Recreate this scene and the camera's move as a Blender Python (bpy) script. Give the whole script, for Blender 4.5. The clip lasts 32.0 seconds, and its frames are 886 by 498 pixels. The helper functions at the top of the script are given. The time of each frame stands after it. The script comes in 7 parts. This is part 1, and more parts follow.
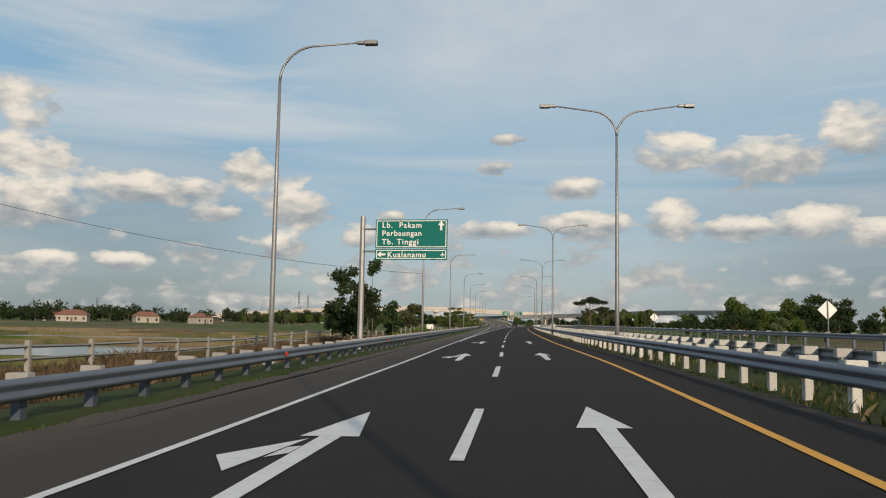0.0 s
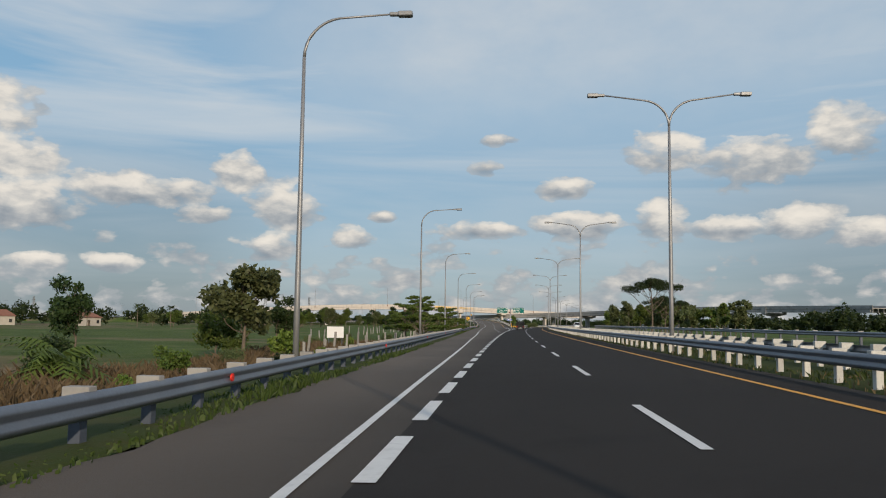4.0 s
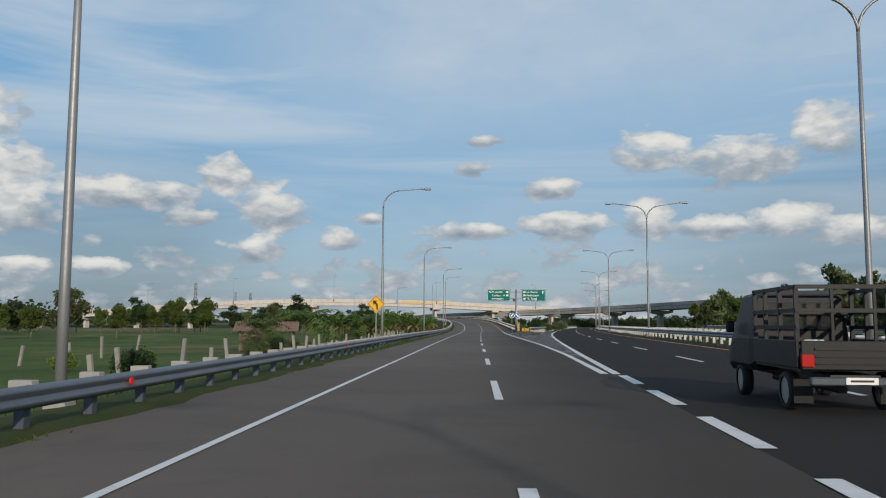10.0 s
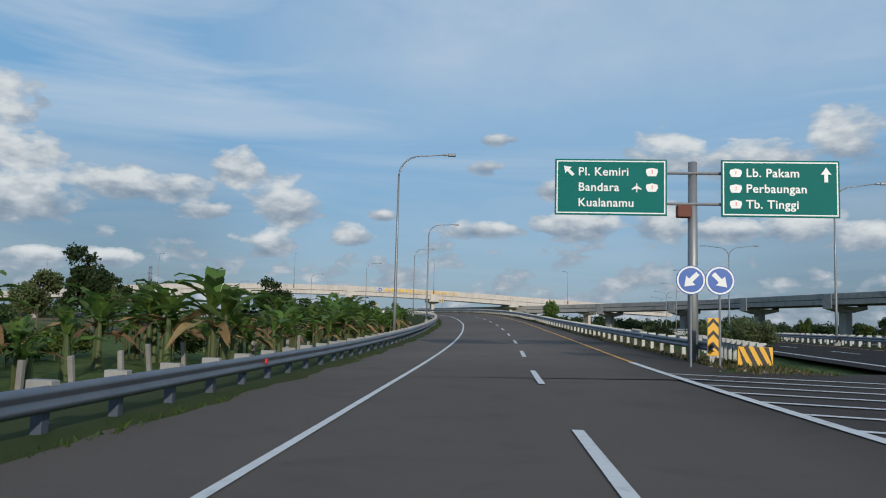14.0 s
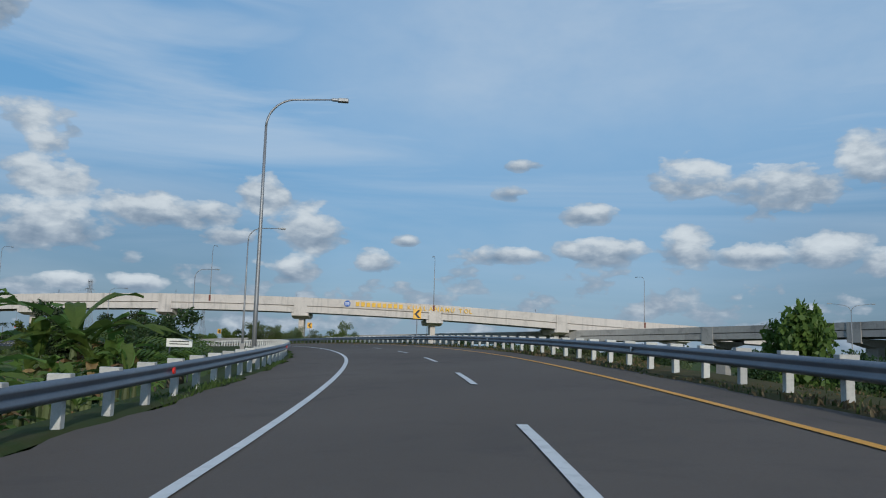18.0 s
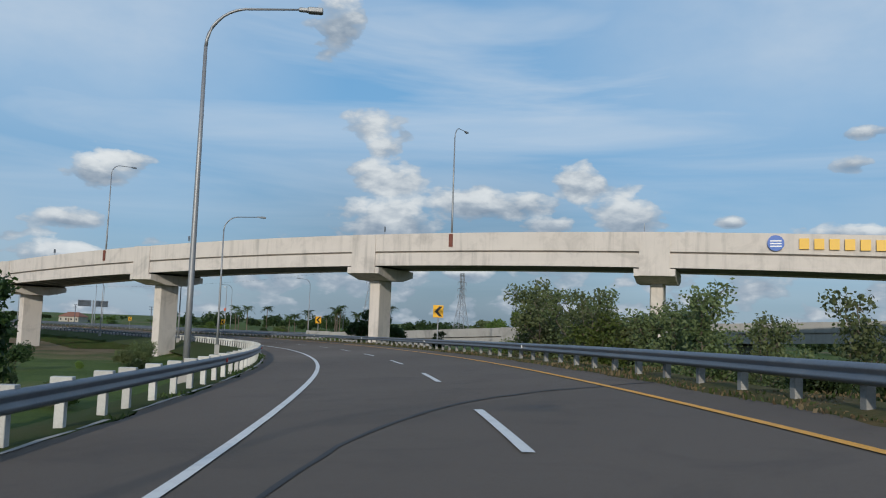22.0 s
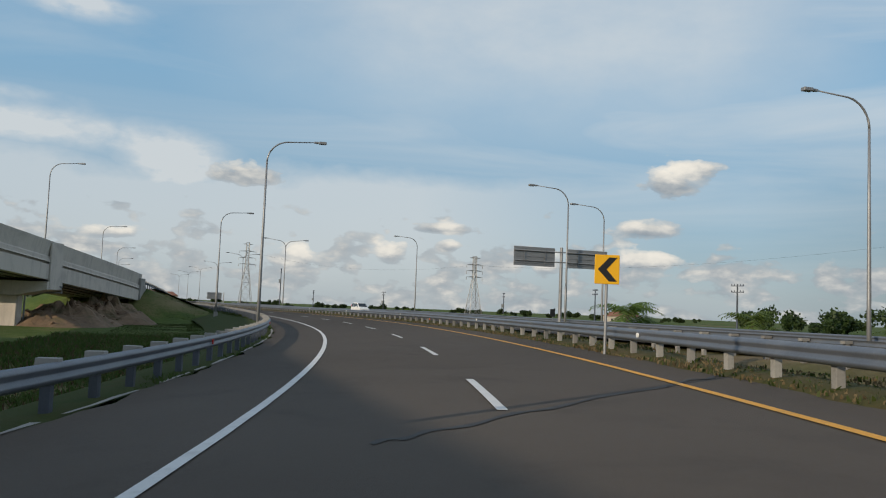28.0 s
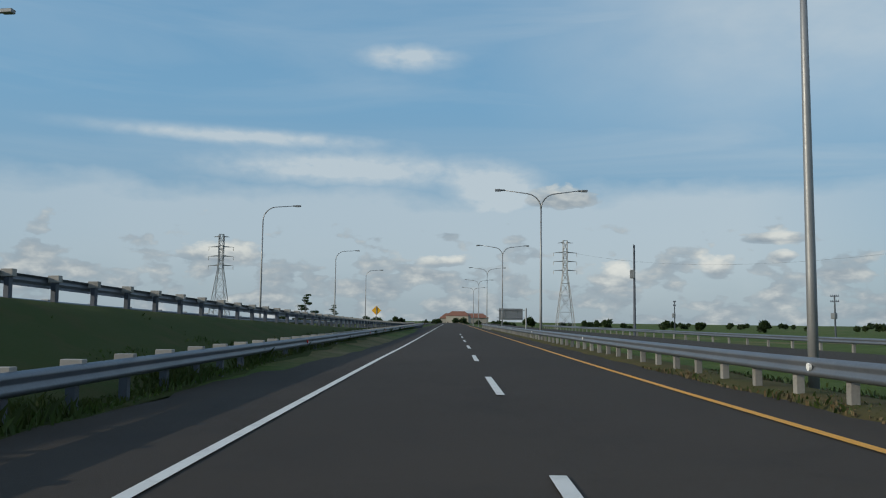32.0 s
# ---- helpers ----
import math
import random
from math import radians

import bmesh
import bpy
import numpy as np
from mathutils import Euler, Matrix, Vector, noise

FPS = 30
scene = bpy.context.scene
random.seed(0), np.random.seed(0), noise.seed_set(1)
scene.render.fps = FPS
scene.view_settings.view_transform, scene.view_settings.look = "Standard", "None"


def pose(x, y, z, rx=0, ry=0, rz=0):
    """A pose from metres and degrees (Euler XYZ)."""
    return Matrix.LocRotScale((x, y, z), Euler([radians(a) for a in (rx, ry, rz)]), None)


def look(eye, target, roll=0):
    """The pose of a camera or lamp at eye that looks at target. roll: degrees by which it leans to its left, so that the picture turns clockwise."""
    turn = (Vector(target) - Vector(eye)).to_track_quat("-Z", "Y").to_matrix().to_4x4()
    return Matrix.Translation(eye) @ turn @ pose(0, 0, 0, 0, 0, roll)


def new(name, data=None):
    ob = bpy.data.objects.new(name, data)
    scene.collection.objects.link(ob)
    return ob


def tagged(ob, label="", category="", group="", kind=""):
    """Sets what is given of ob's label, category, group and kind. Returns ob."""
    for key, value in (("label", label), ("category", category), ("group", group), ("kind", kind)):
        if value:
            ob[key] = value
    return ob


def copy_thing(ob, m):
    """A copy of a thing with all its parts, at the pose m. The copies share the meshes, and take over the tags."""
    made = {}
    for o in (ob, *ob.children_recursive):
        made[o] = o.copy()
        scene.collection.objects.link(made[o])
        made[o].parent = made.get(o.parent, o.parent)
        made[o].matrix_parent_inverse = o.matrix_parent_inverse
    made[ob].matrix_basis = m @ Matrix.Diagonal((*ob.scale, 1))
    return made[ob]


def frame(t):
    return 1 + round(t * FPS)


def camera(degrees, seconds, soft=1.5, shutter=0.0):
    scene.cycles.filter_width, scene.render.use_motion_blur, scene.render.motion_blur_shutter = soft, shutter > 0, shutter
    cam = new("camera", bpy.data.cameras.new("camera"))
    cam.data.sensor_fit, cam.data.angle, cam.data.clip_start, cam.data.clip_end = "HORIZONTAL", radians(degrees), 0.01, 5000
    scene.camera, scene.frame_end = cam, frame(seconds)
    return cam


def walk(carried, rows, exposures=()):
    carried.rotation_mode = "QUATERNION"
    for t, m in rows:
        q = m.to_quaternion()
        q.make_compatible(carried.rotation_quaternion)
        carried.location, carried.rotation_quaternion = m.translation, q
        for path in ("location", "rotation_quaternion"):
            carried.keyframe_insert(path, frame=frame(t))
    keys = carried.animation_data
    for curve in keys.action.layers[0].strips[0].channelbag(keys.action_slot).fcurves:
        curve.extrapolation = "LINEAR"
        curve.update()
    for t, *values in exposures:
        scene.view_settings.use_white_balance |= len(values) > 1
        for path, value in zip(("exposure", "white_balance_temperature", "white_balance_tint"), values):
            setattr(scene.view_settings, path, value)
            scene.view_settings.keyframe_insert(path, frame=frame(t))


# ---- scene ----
# the drive: seconds, x, y, z, pitch, roll, yaw
cam = camera(57.5, 32.0, 1.1, 0.0)
PATH = [
    (0.0, 0.00, 0.00, 1.409, 5.21, -0.96, 5.41),
    (0.5, -0.50, 12.46, 1.400, 5.23, -1.05, 5.45),
    (1.0, -1.00, 25.02, 1.396, 5.28, -1.03, 5.55),
    (1.5, -1.53, 37.68, 1.395, 5.27, -0.90, 5.67),
    (2.0, -2.05, 50.47, 1.398, 5.29, -0.67, 5.52),
    (2.5, -2.55, 63.41, 1.399, 5.25, -0.45, 5.20),
    (3.0, -3.01, 76.47, 1.401, 5.24, -0.44, 4.98),
    (3.5, -3.42, 89.65, 1.403, 5.25, -0.58, 4.87),
    (4.0, -3.79, 102.93, 1.403, 5.26, -0.71, 4.76),
    (4.5, -4.11, 116.33, 1.402, 5.21, -0.72, 4.60),
    (5.0, -4.38, 129.82, 1.399, 5.14, -0.61, 4.40),
    (5.5, -4.61, 143.39, 1.397, 5.07, -0.47, 4.18),
    (6.0, -4.81, 157.01, 1.398, 5.04, -0.34, 3.99),
    (6.5, -5.00, 170.67, 1.399, 5.06, -0.27, 3.86),
    (7.0, -5.17, 184.34, 1.401, 5.12, -0.27, 3.80),
    (7.5, -5.35, 198.00, 1.402, 5.11, -0.28, 3.81),
    (8.0, -5.55, 211.63, 1.403, 5.12, -0.33, 3.78),
    (8.5, -5.79, 225.23, 1.402, 5.16, -0.36, 3.77),
    (9.0, -6.08, 238.81, 1.400, 5.21, -0.34, 3.80),
    (9.5, -6.43, 252.39, 1.397, 5.28, -0.27, 3.86),
    (10.0, -6.84, 266.01, 1.394, 5.35, -0.18, 3.96),
    (10.5, -7.29, 279.69, 1.394, 5.42, -0.11, 4.10),
    (11.0, -7.77, 293.47, 1.397, 5.46, -0.11, 4.25),
    (11.5, -8.26, 307.38, 1.400, 5.42, -0.29, 4.38),
    (12.0, -8.75, 321.42, 1.401, 5.32, -0.64, 4.51),
    (12.5, -9.23, 335.58, 1.399, 5.24, -1.02, 4.53),
    (13.0, -9.70, 349.87, 1.396, 5.18, -1.31, 4.53),
    (13.5, -10.15, 364.27, 1.398, 5.15, -1.44, 4.59),
    (14.0, -10.57, 378.78, 1.415, 5.19, -1.45, 4.65),
    (14.5, -10.97, 393.40, 1.461, 5.23, -1.39, 4.62),
    (15.0, -11.36, 408.07, 1.556, 5.35, -1.30, 4.45),
    (15.5, -11.76, 422.77, 1.719, 5.54, -1.22, 4.21),
    (16.0, -12.21, 437.43, 1.957, 5.78, -1.14, 4.06),
    (16.5, -12.76, 452.02, 2.266, 6.05, -1.13, 4.15),
    (17.0, -13.48, 466.50, 2.635, 6.33, -1.21, 4.55),
    (17.5, -14.44, 480.86, 3.041, 6.70, -1.37, 5.19),
    (18.0, -15.77, 495.07, 3.447, 6.97, -1.60, 6.31),
    (18.5, -17.58, 509.13, 3.820, 7.02, -1.88, 8.12),
    (19.0, -20.01, 523.04, 4.139, 6.85, -2.13, 10.48),
    (19.5, -23.16, 536.80, 4.391, 6.57, -2.27, 13.15),
    (20.0, -27.14, 550.39, 4.567, 6.27, -2.31, 16.46),
    (20.5, -31.94, 563.78, 4.665, 6.07, -2.21, 19.87),
    (21.0, -37.53, 576.94, 4.690, 5.84, -2.08, 23.17),
    (21.5, -43.83, 589.84, 4.652, 5.59, -1.99, 26.04),
    (22.0, -50.77, 602.46, 4.561, 5.35, -1.93, 28.67),
    (22.5, -58.33, 614.78, 4.422, 5.11, -1.92, 31.46),
    (23.0, -66.50, 626.75, 4.241, 4.83, -2.05, 34.53),
    (23.5, -75.27, 638.34, 4.025, 4.55, -2.37, 37.58),
    (24.0, -84.64, 649.49, 3.782, 4.29, -2.66, 40.80),
    (24.5, -94.64, 660.14, 3.525, 4.10, -2.76, 44.14),
    (25.0, -105.28, 670.24, 3.266, 3.97, -2.72, 47.50),
    (25.5, -116.57, 679.76, 3.014, 3.89, -2.63, 50.87),
    (26.0, -128.50, 688.65, 2.778, 3.86, -2.53, 54.29),
    (26.5, -141.04, 696.86, 2.565, 3.86, -2.46, 57.79),
    (27.0, -154.14, 704.35, 2.383, 3.92, -2.41, 61.30),
    (27.5, -167.76, 711.09, 2.235, 4.07, -2.34, 64.57),
    (28.0, -181.85, 717.03, 2.126, 4.26, -2.32, 67.95),
    (28.5, -196.34, 722.16, 2.059, 4.45, -2.34, 71.04),
    (29.0, -211.19, 726.49, 2.029, 4.69, -2.28, 74.03),
    (29.5, -226.35, 730.03, 2.027, 4.92, -2.11, 76.86),
    (30.0, -241.76, 732.79, 2.034, 5.03, -1.93, 79.83),
    (30.5, -257.38, 734.79, 2.041, 5.09, -1.77, 82.72),
    (31.0, -273.16, 736.04, 2.042, 5.15, -1.54, 85.65),
    (31.5, -289.08, 736.57, 2.037, 5.16, -1.18, 88.30),
    (32.0, -305.13, 736.37, 2.025, 5.09, -0.71, 90.56),
]
EXPO = [(0.0, -0.06, 7400, 10), (4.0, -0.1, 7000, 10), (9.0, -0.06, 6700, 10), (10.5, -0.2, 6300, 7), (14.0, -0.24, 5950, 6), (17.0, -0.34, 5650, 5), (20.0, -0.34, 5600, 4), (22.0, -0.18, 5900, 6), (24.0, -0.05, 6050, 10), (27.0, -0.1, 6300, 7), (28.0, -0.05, 6900, 8), (30.0, -0.18, 6300, 4), (32.0, -0.25, 6300, 3)]
walk(cam, [(t, pose(x, y, z, 90 + p, r, w)) for t, x, y, z, p, r, w in PATH], EXPO)

# ---- sky and sun ----
SUN_EL, SUN_AZ = 18.0, (0.34, -0.94)
sun = new("sun", bpy.data.lights.new("sun", "SUN"))
sun.data.energy, sun.data.angle, sun.data.color = 3.4, radians(0.6), (1.0, 0.86, 0.70)
el = radians(SUN_EL)
to_sun = Vector((SUN_AZ[0] * math.cos(el), SUN_AZ[1] * math.cos(el), math.sin(el)))
sun.matrix_world = look((0, 0, 60), Vector((0, 0, 60)) - to_sun * 10)

world = bpy.data.worlds.new("sky")
scene.world = world
world.use_nodes = True


class Nodes:
    """Small wrapper to wire nodes by name."""
    def __init__(self, tree, fresh=True):
        self.t = tree
        if fresh:
            tree.nodes.clear()

    def add(self, kind):
        return self.t.nodes.new(kind)

    def put(self, sock, v):
        if hasattr(v, "is_output"):
            self.t.links.new(v, sock)
        elif hasattr(sock.default_value, "__len__") and not hasattr(v, "__len__"):
            sock.default_value = (v,) * len(sock.default_value)
        else:
            sock.default_value = v

    def math(self, op, a, b=0.0, c=0.0, clamp=False):
        n = self.add("ShaderNodeMath")
        n.operation, n.use_clamp = op, clamp
        for s, v in zip(n.inputs, (a, b, c)):
            self.put(s, v)
        return n.outputs[0]

    def vec(self, op, a, b=(0, 0, 0)):
        n = self.add("ShaderNodeVectorMath")
        n.operation = op
        self.put(n.inputs[0], a)
        self.put(n.inputs[1], b)
        return n.outputs[0]

    def noise(self, vec, scale, detail=4.0, rough=0.55, dist=0.0):
        n = self.add("ShaderNodeTexNoise")
        if vec is not None:
            self.put(n.inputs["Vector"], vec)
        for k, v in (("Scale", scale), ("Detail", detail), ("Roughness", rough), ("Distortion", dist)):
            n.inputs[k].default_value = v
        return n.outputs["Fac"]

    def ramp(self, fac, stops, ease="LINEAR"):
        n = self.add("ShaderNodeValToRGB")
        n.color_ramp.interpolation = ease
        while len(n.color_ramp.elements) < len(stops):
            n.color_ramp.elements.new(0.5)
        for e, (p, c) in zip(n.color_ramp.elements, stops):
            e.position = p
            e.color = (*c, 1) if hasattr(c, "__len__") else (c, c, c, 1)
        self.put(n.inputs[0], fac)
        return n.outputs[0]

    def mix(self, fac, a, b, blend="MIX"):
        n = self.add("ShaderNodeMix")
        n.data_type, n.blend_type = "RGBA", blend
        self.put(n.inputs[0], fac)
        for s, v in ((n.inputs[6], a), (n.inputs[7], b)):
            self.put(s, (*v, 1) if isinstance(v, tuple) and len(v) == 3 else v)
        return n.outputs[2]


def build_sky():
    w = Nodes(world.node_tree)
    sky = w.add("ShaderNodeTexSky")
    sky.sky_type, sky.sun_disc, sky.sun_elevation = "NISHITA", False, el
    sky.sun_rotation, sky.air_density, sky.dust_density, sky.ozone_density = math.atan2(SUN_AZ[0], SUN_AZ[1]), 1.0, 1.2, 2.0
    d = w.add("ShaderNodeTexCoord").outputs["Generated"]
    sep = w.add("ShaderNodeSeparateXYZ")
    w.put(sep.inputs[0], d)
    X, Y, Z = sep.outputs
    # bearing (left of ahead) and height, in degrees
    az = w.math("MULTIPLY", w.math("ARCTAN2", w.math("MULTIPLY", X, -1.0), Y), 57.2958)
    hgt = w.math("MULTIPLY", w.math("ARCSINE", Z), 57.2958)
    comb = w.add("ShaderNodeCombineXYZ")
    w.put(comb.inputs[0], az)
    w.put(comb.inputs[1], w.math("MULTIPLY", hgt, 1.9))
    flat = comb.outputs[0]
    edge = w.noise(flat, 0.60, 5.0, 0.52, 0.15)
    lump = w.noise(flat, 0.16, 4.0, 0.6)
    # heaped clouds: bearing, height, half width, half height
    ahead = [(16.0, 7.9, 2.2, 1.5), (19.4, 10.2, 2.0, 1.1), (26.1, 8.6, 4.8, 1.0), (21.4, 7.2, 1.7, .6), (33.1, 10.1, 2.4, 1.4), (33.0, 7.2, 3.0, 1.6),
             (33.4, 12.4, 1.2, 1.1), (11.2, 5.9, 1.3, .8), (9.1, 7.4, .9, .4), (17.1, 5.2, 1.5, 1.0), (31.4, 3.7, 1.6, .6), (27.2, 3.8, 1.6, .6),
             (1.9, 11.0, 1.2, .5), (1.3, 12.9, 1.6, .4), (-3.9, 9.5, 1.8, .7), (-4.5, 7.0, 2.9, 1.0), (2.0, 6.6, 2.5, .6), (-10.5, 7.2, 1.8, 1.4),
             (-14.8, 6.7, 2.4, .7), (-19.1, 6.8, 2.4, 1.1), (-23.4, 6.1, 2.4, .9), (-11.1, 11.9, 3.0, 1.5), (-16.4, 10.9, 4.4, 1.8), (-21.9, 12.4, 2.4, 1.8)]
    aside = [(71.9, 3.8, 1.0, 1.0), (67.8, 4.5, .9, .5), (60.9, 3.5, 1.0, 1.0), (78.5, 3.2, 1.4, 1.0), (53.8, 3.9, 2.0, .8), (54.4, 6.0, 2.0, .7),
             (51.2, 10.1, 1.8, .9), (68.1, 5.7, 2.0, .4), (81.9, 8.8, 2.0, .8), (90.7, 4.2, 2.0, .5), (106.0, 4.4, 2.8, .8), (86.8, 9.0, 2.4, 1.4),
             (97.3, 10.6, 8.0, 1.0), (93.4, 18.4, 2.8, .7), (105.2, 12.5, 7.2, .4), (34.0, 13.7, 2.2, 1.2), (52.5, 9.3, 1.8, .9), (37.0, 21.0, 2.0, 2.4)]
    dens = w.math("MULTIPLY", lump, 0.0)
    low = w.math("MULTIPLY", lump, 0.0)
    place = w.add("ShaderNodeCombineXYZ")
    w.put(place.inputs[0], az)
    w.put(place.inputs[1], hgt)
    warp = w.math("ADD", w.math("MULTIPLY_ADD", edge, 0.85, -0.44), w.math("MULTIPLY_ADD", w.noise(flat, 0.30, 3.0, 0.5, 0.4), 0.9, -0.45))
    wisp = w.math("MULTIPLY", lump, 0.0)
    for a, h, hw, hh in ahead + aside:
        q = w.vec("MULTIPLY", w.vec("SUBTRACT", place.outputs[0], (a, h, 0)), (1 / hw, 1 / hh, 0))
        dot = w.add("ShaderNodeVectorMath")
        dot.operation = "DOT_PRODUCT"
        w.put(dot.inputs[0], q)
        w.put(dot.inputs[1], q)
        up = w.add("ShaderNodeVectorMath")
        up.operation = "DOT_PRODUCT"
        w.put(up.inputs[0], q)
        up.inputs[1].default_value = (0, 1, 0)
        s = 0.62 if h > 10.5 else 0.85
        g = w.math("MULTIPLY", w.math("EXPONENT", w.math("MULTIPLY", dot.outputs["Value"], -0.8)), s)
        if a > 84 and h > 8:
            wisp = w.math("ADD", wisp, w.math("MULTIPLY", g, 2.2))
            continue
        dens = w.math("MAXIMUM", dens, g)
        low = w.math("ADD", low, w.math("MULTIPLY", g, w.math("MULTIPLY_ADD", up.outputs["Value"], 0.68, 0.34 if h > 4.2 else 0.45, clamp=True)))
    # a bank of small clouds along the horizon
    bank = w.ramp(w.math("MULTIPLY_ADD", hgt, 1 / 20.0, 0.2), [(0.0, 0.70), (0.20, 0.74), (0.36, 0.66), (0.46, 0.36), (0.6, 0.12), (1.0, 0.08)])
    bank = w.math("MULTIPLY", bank, w.ramp(w.math("MULTIPLY_ADD", az, 1 / 140.0, 0.3), [(0.10, 0.62), (0.24, 1.0), (0.38, 1.0), (0.50, 0.66), (0.62, 0.8), (0.75, 1.0)]))
    bankd = w.math("MULTIPLY", bank, w.math("MULTIPLY_ADD", w.noise(flat, 0.26, 4.0, 0.5, 0.1), 2.6, -0.80))
    dens = w.math("MAXIMUM", dens, bankd)
    low = w.math("ADD", low, w.math("MULTIPLY", bankd, 0.32))
    shape = w.math("ADD", dens, w.math("MULTIPLY", warp, w.math("MULTIPLY", dens, 4.0, clamp=True)))
    cover = w.ramp(shape, [(0.22, 0.0), (0.36, 0.66), (0.56, 1.0)], "EASE")
    # thin high veil, drawn out in streaks
    m = w.add("ShaderNodeMapping")
    m.inputs["Rotation"].default_value = (0, 0, radians(-11))
    m.inputs["Scale"].default_value = (0.030, 0.13, 1.0)
    w.put(m.inputs["Vector"], flat)
    veil = w.noise(m.outputs[0], 1.0, 5.0, 0.55, 0.8)
    veil = w.math("MULTIPLY", w.ramp(veil, [(0.36, 0.0), (0.70, 1.0)]), w.ramp(w.math("MULTIPLY_ADD", hgt, 1 / 40.0, 0.0), [(0.1, 0.30), (0.4, 0.85), (1.0, 0.9)]))
    veil = w.math("MULTIPLY", veil, w.ramp(w.math("MULTIPLY_ADD", az, 1 / 140.0, 0.0), [(0.45, 1.0), (0.62, 0.35)]))
    # a broad pale sheet low over the far side and high to the right
    side = w.ramp(w.math("MULTIPLY_ADD", az, 1 / 140.0, 0.0), [(0.36, 0.0), (0.50, 1.0), (0.80, 0.85), (0.95, 0.5)])
    sheet = w.math("MULTIPLY", side, w.ramp(w.math("ADD", w.math("MULTIPLY_ADD", hgt, 1 / 40.0, 0.0), w.math("MULTIPLY_ADD", lump, 0.10, -0.05)), [(0.02, 0.45), (0.10, 0.75), (0.20, 0.80), (0.25, 0.05), (1.0, 0.0)]))
    right = w.math("MULTIPLY", w.ramp(w.math("MULTIPLY_ADD", az, 1 / 140.0, 0.3), [(0.0, 0.6), (0.22, 0.80), (0.34, 0.90), (0.42, 0.45), (0.48, 0.05), (0.56, 0.0), (0.66, 1.0), (0.80, 0.95), (0.88, 0.40), (0.94, 0.0)]), w.ramp(w.math("MULTIPLY_ADD", hgt, 1 / 40.0, 0.0), [(0.25, 0.0), (0.45, 0.8), (1.0, 0.9)]))
    veil = w.math("MAXIMUM", veil, w.math("MAXIMUM", sheet, w.math("MULTIPLY", right, w.math("MULTIPLY_ADD", lump, 0.8, 0.55))), clamp=True)
    veil = w.math("MAXIMUM", veil, w.math("MULTIPLY", wisp, w.math("MULTIPLY_ADD", edge, 1.6, 0.1)), clamp=True)
    lit = w.math("ADD", low, w.math("MULTIPLY_ADD", edge, 1.10, -0.42), clamp=True)
    shade = w.ramp(lit, [(0.0, (0.30, 0.37, 0.46)), (0.28, (0.50, 0.55, 0.61)), (0.60, (0.90, 0.89, 0.87)), (1.0, (1.12, 1.08, 1.02))])
    blue = w.ramp(w.math("MULTIPLY_ADD", hgt, 1 / 60.0, 0.0),
                  [(0.0, (0.34, 0.46, 0.58)), (0.10, (0.325, 0.51, 0.71)), (0.25, (0.255, 0.515, 0.80)), (0.5, (0.215, 0.46, 0.77)), (1.0, (0.13, 0.28, 0.56))])
    scaled = w.vec("SCALE", sky.outputs[0])
    scaled.node.inputs["Scale"].default_value = 0.16
    blue = w.mix(0.80, scaled, blue)
    # deeper air below the heaped clouds on either hand
    deep = w.ramp(w.math("MULTIPLY_ADD", az, 1 / 140.0, 0.3), [(0.05, 0.72), (0.16, 0.76), (0.24, 1.0), (0.40, 1.0), (0.46, 0.76), (0.56, 0.78), (0.64, 1.0)])
    deep = w.mix(w.ramp(w.math("MULTIPLY_ADD", hgt, 1 / 20.0, 0.0), [(0.35, 0.0), (0.65, 1.0)]), deep, 1.0)
    blue = w.vec("MULTIPLY", blue, deep)
    blue = w.mix(w.math("MULTIPLY", veil, 0.72), blue, (0.86, 0.89, 0.93))
    col = w.mix(cover, blue, shade)
    bg = w.add("ShaderNodeBackground")
    w.put(bg.inputs[0], col)
    bg.inputs[1].default_value = 0.85
    out = w.add("ShaderNodeOutputWorld")
    w.put(out.inputs[0], bg.outputs[0])


build_sky()

# ---- materials ----
MATS = {}


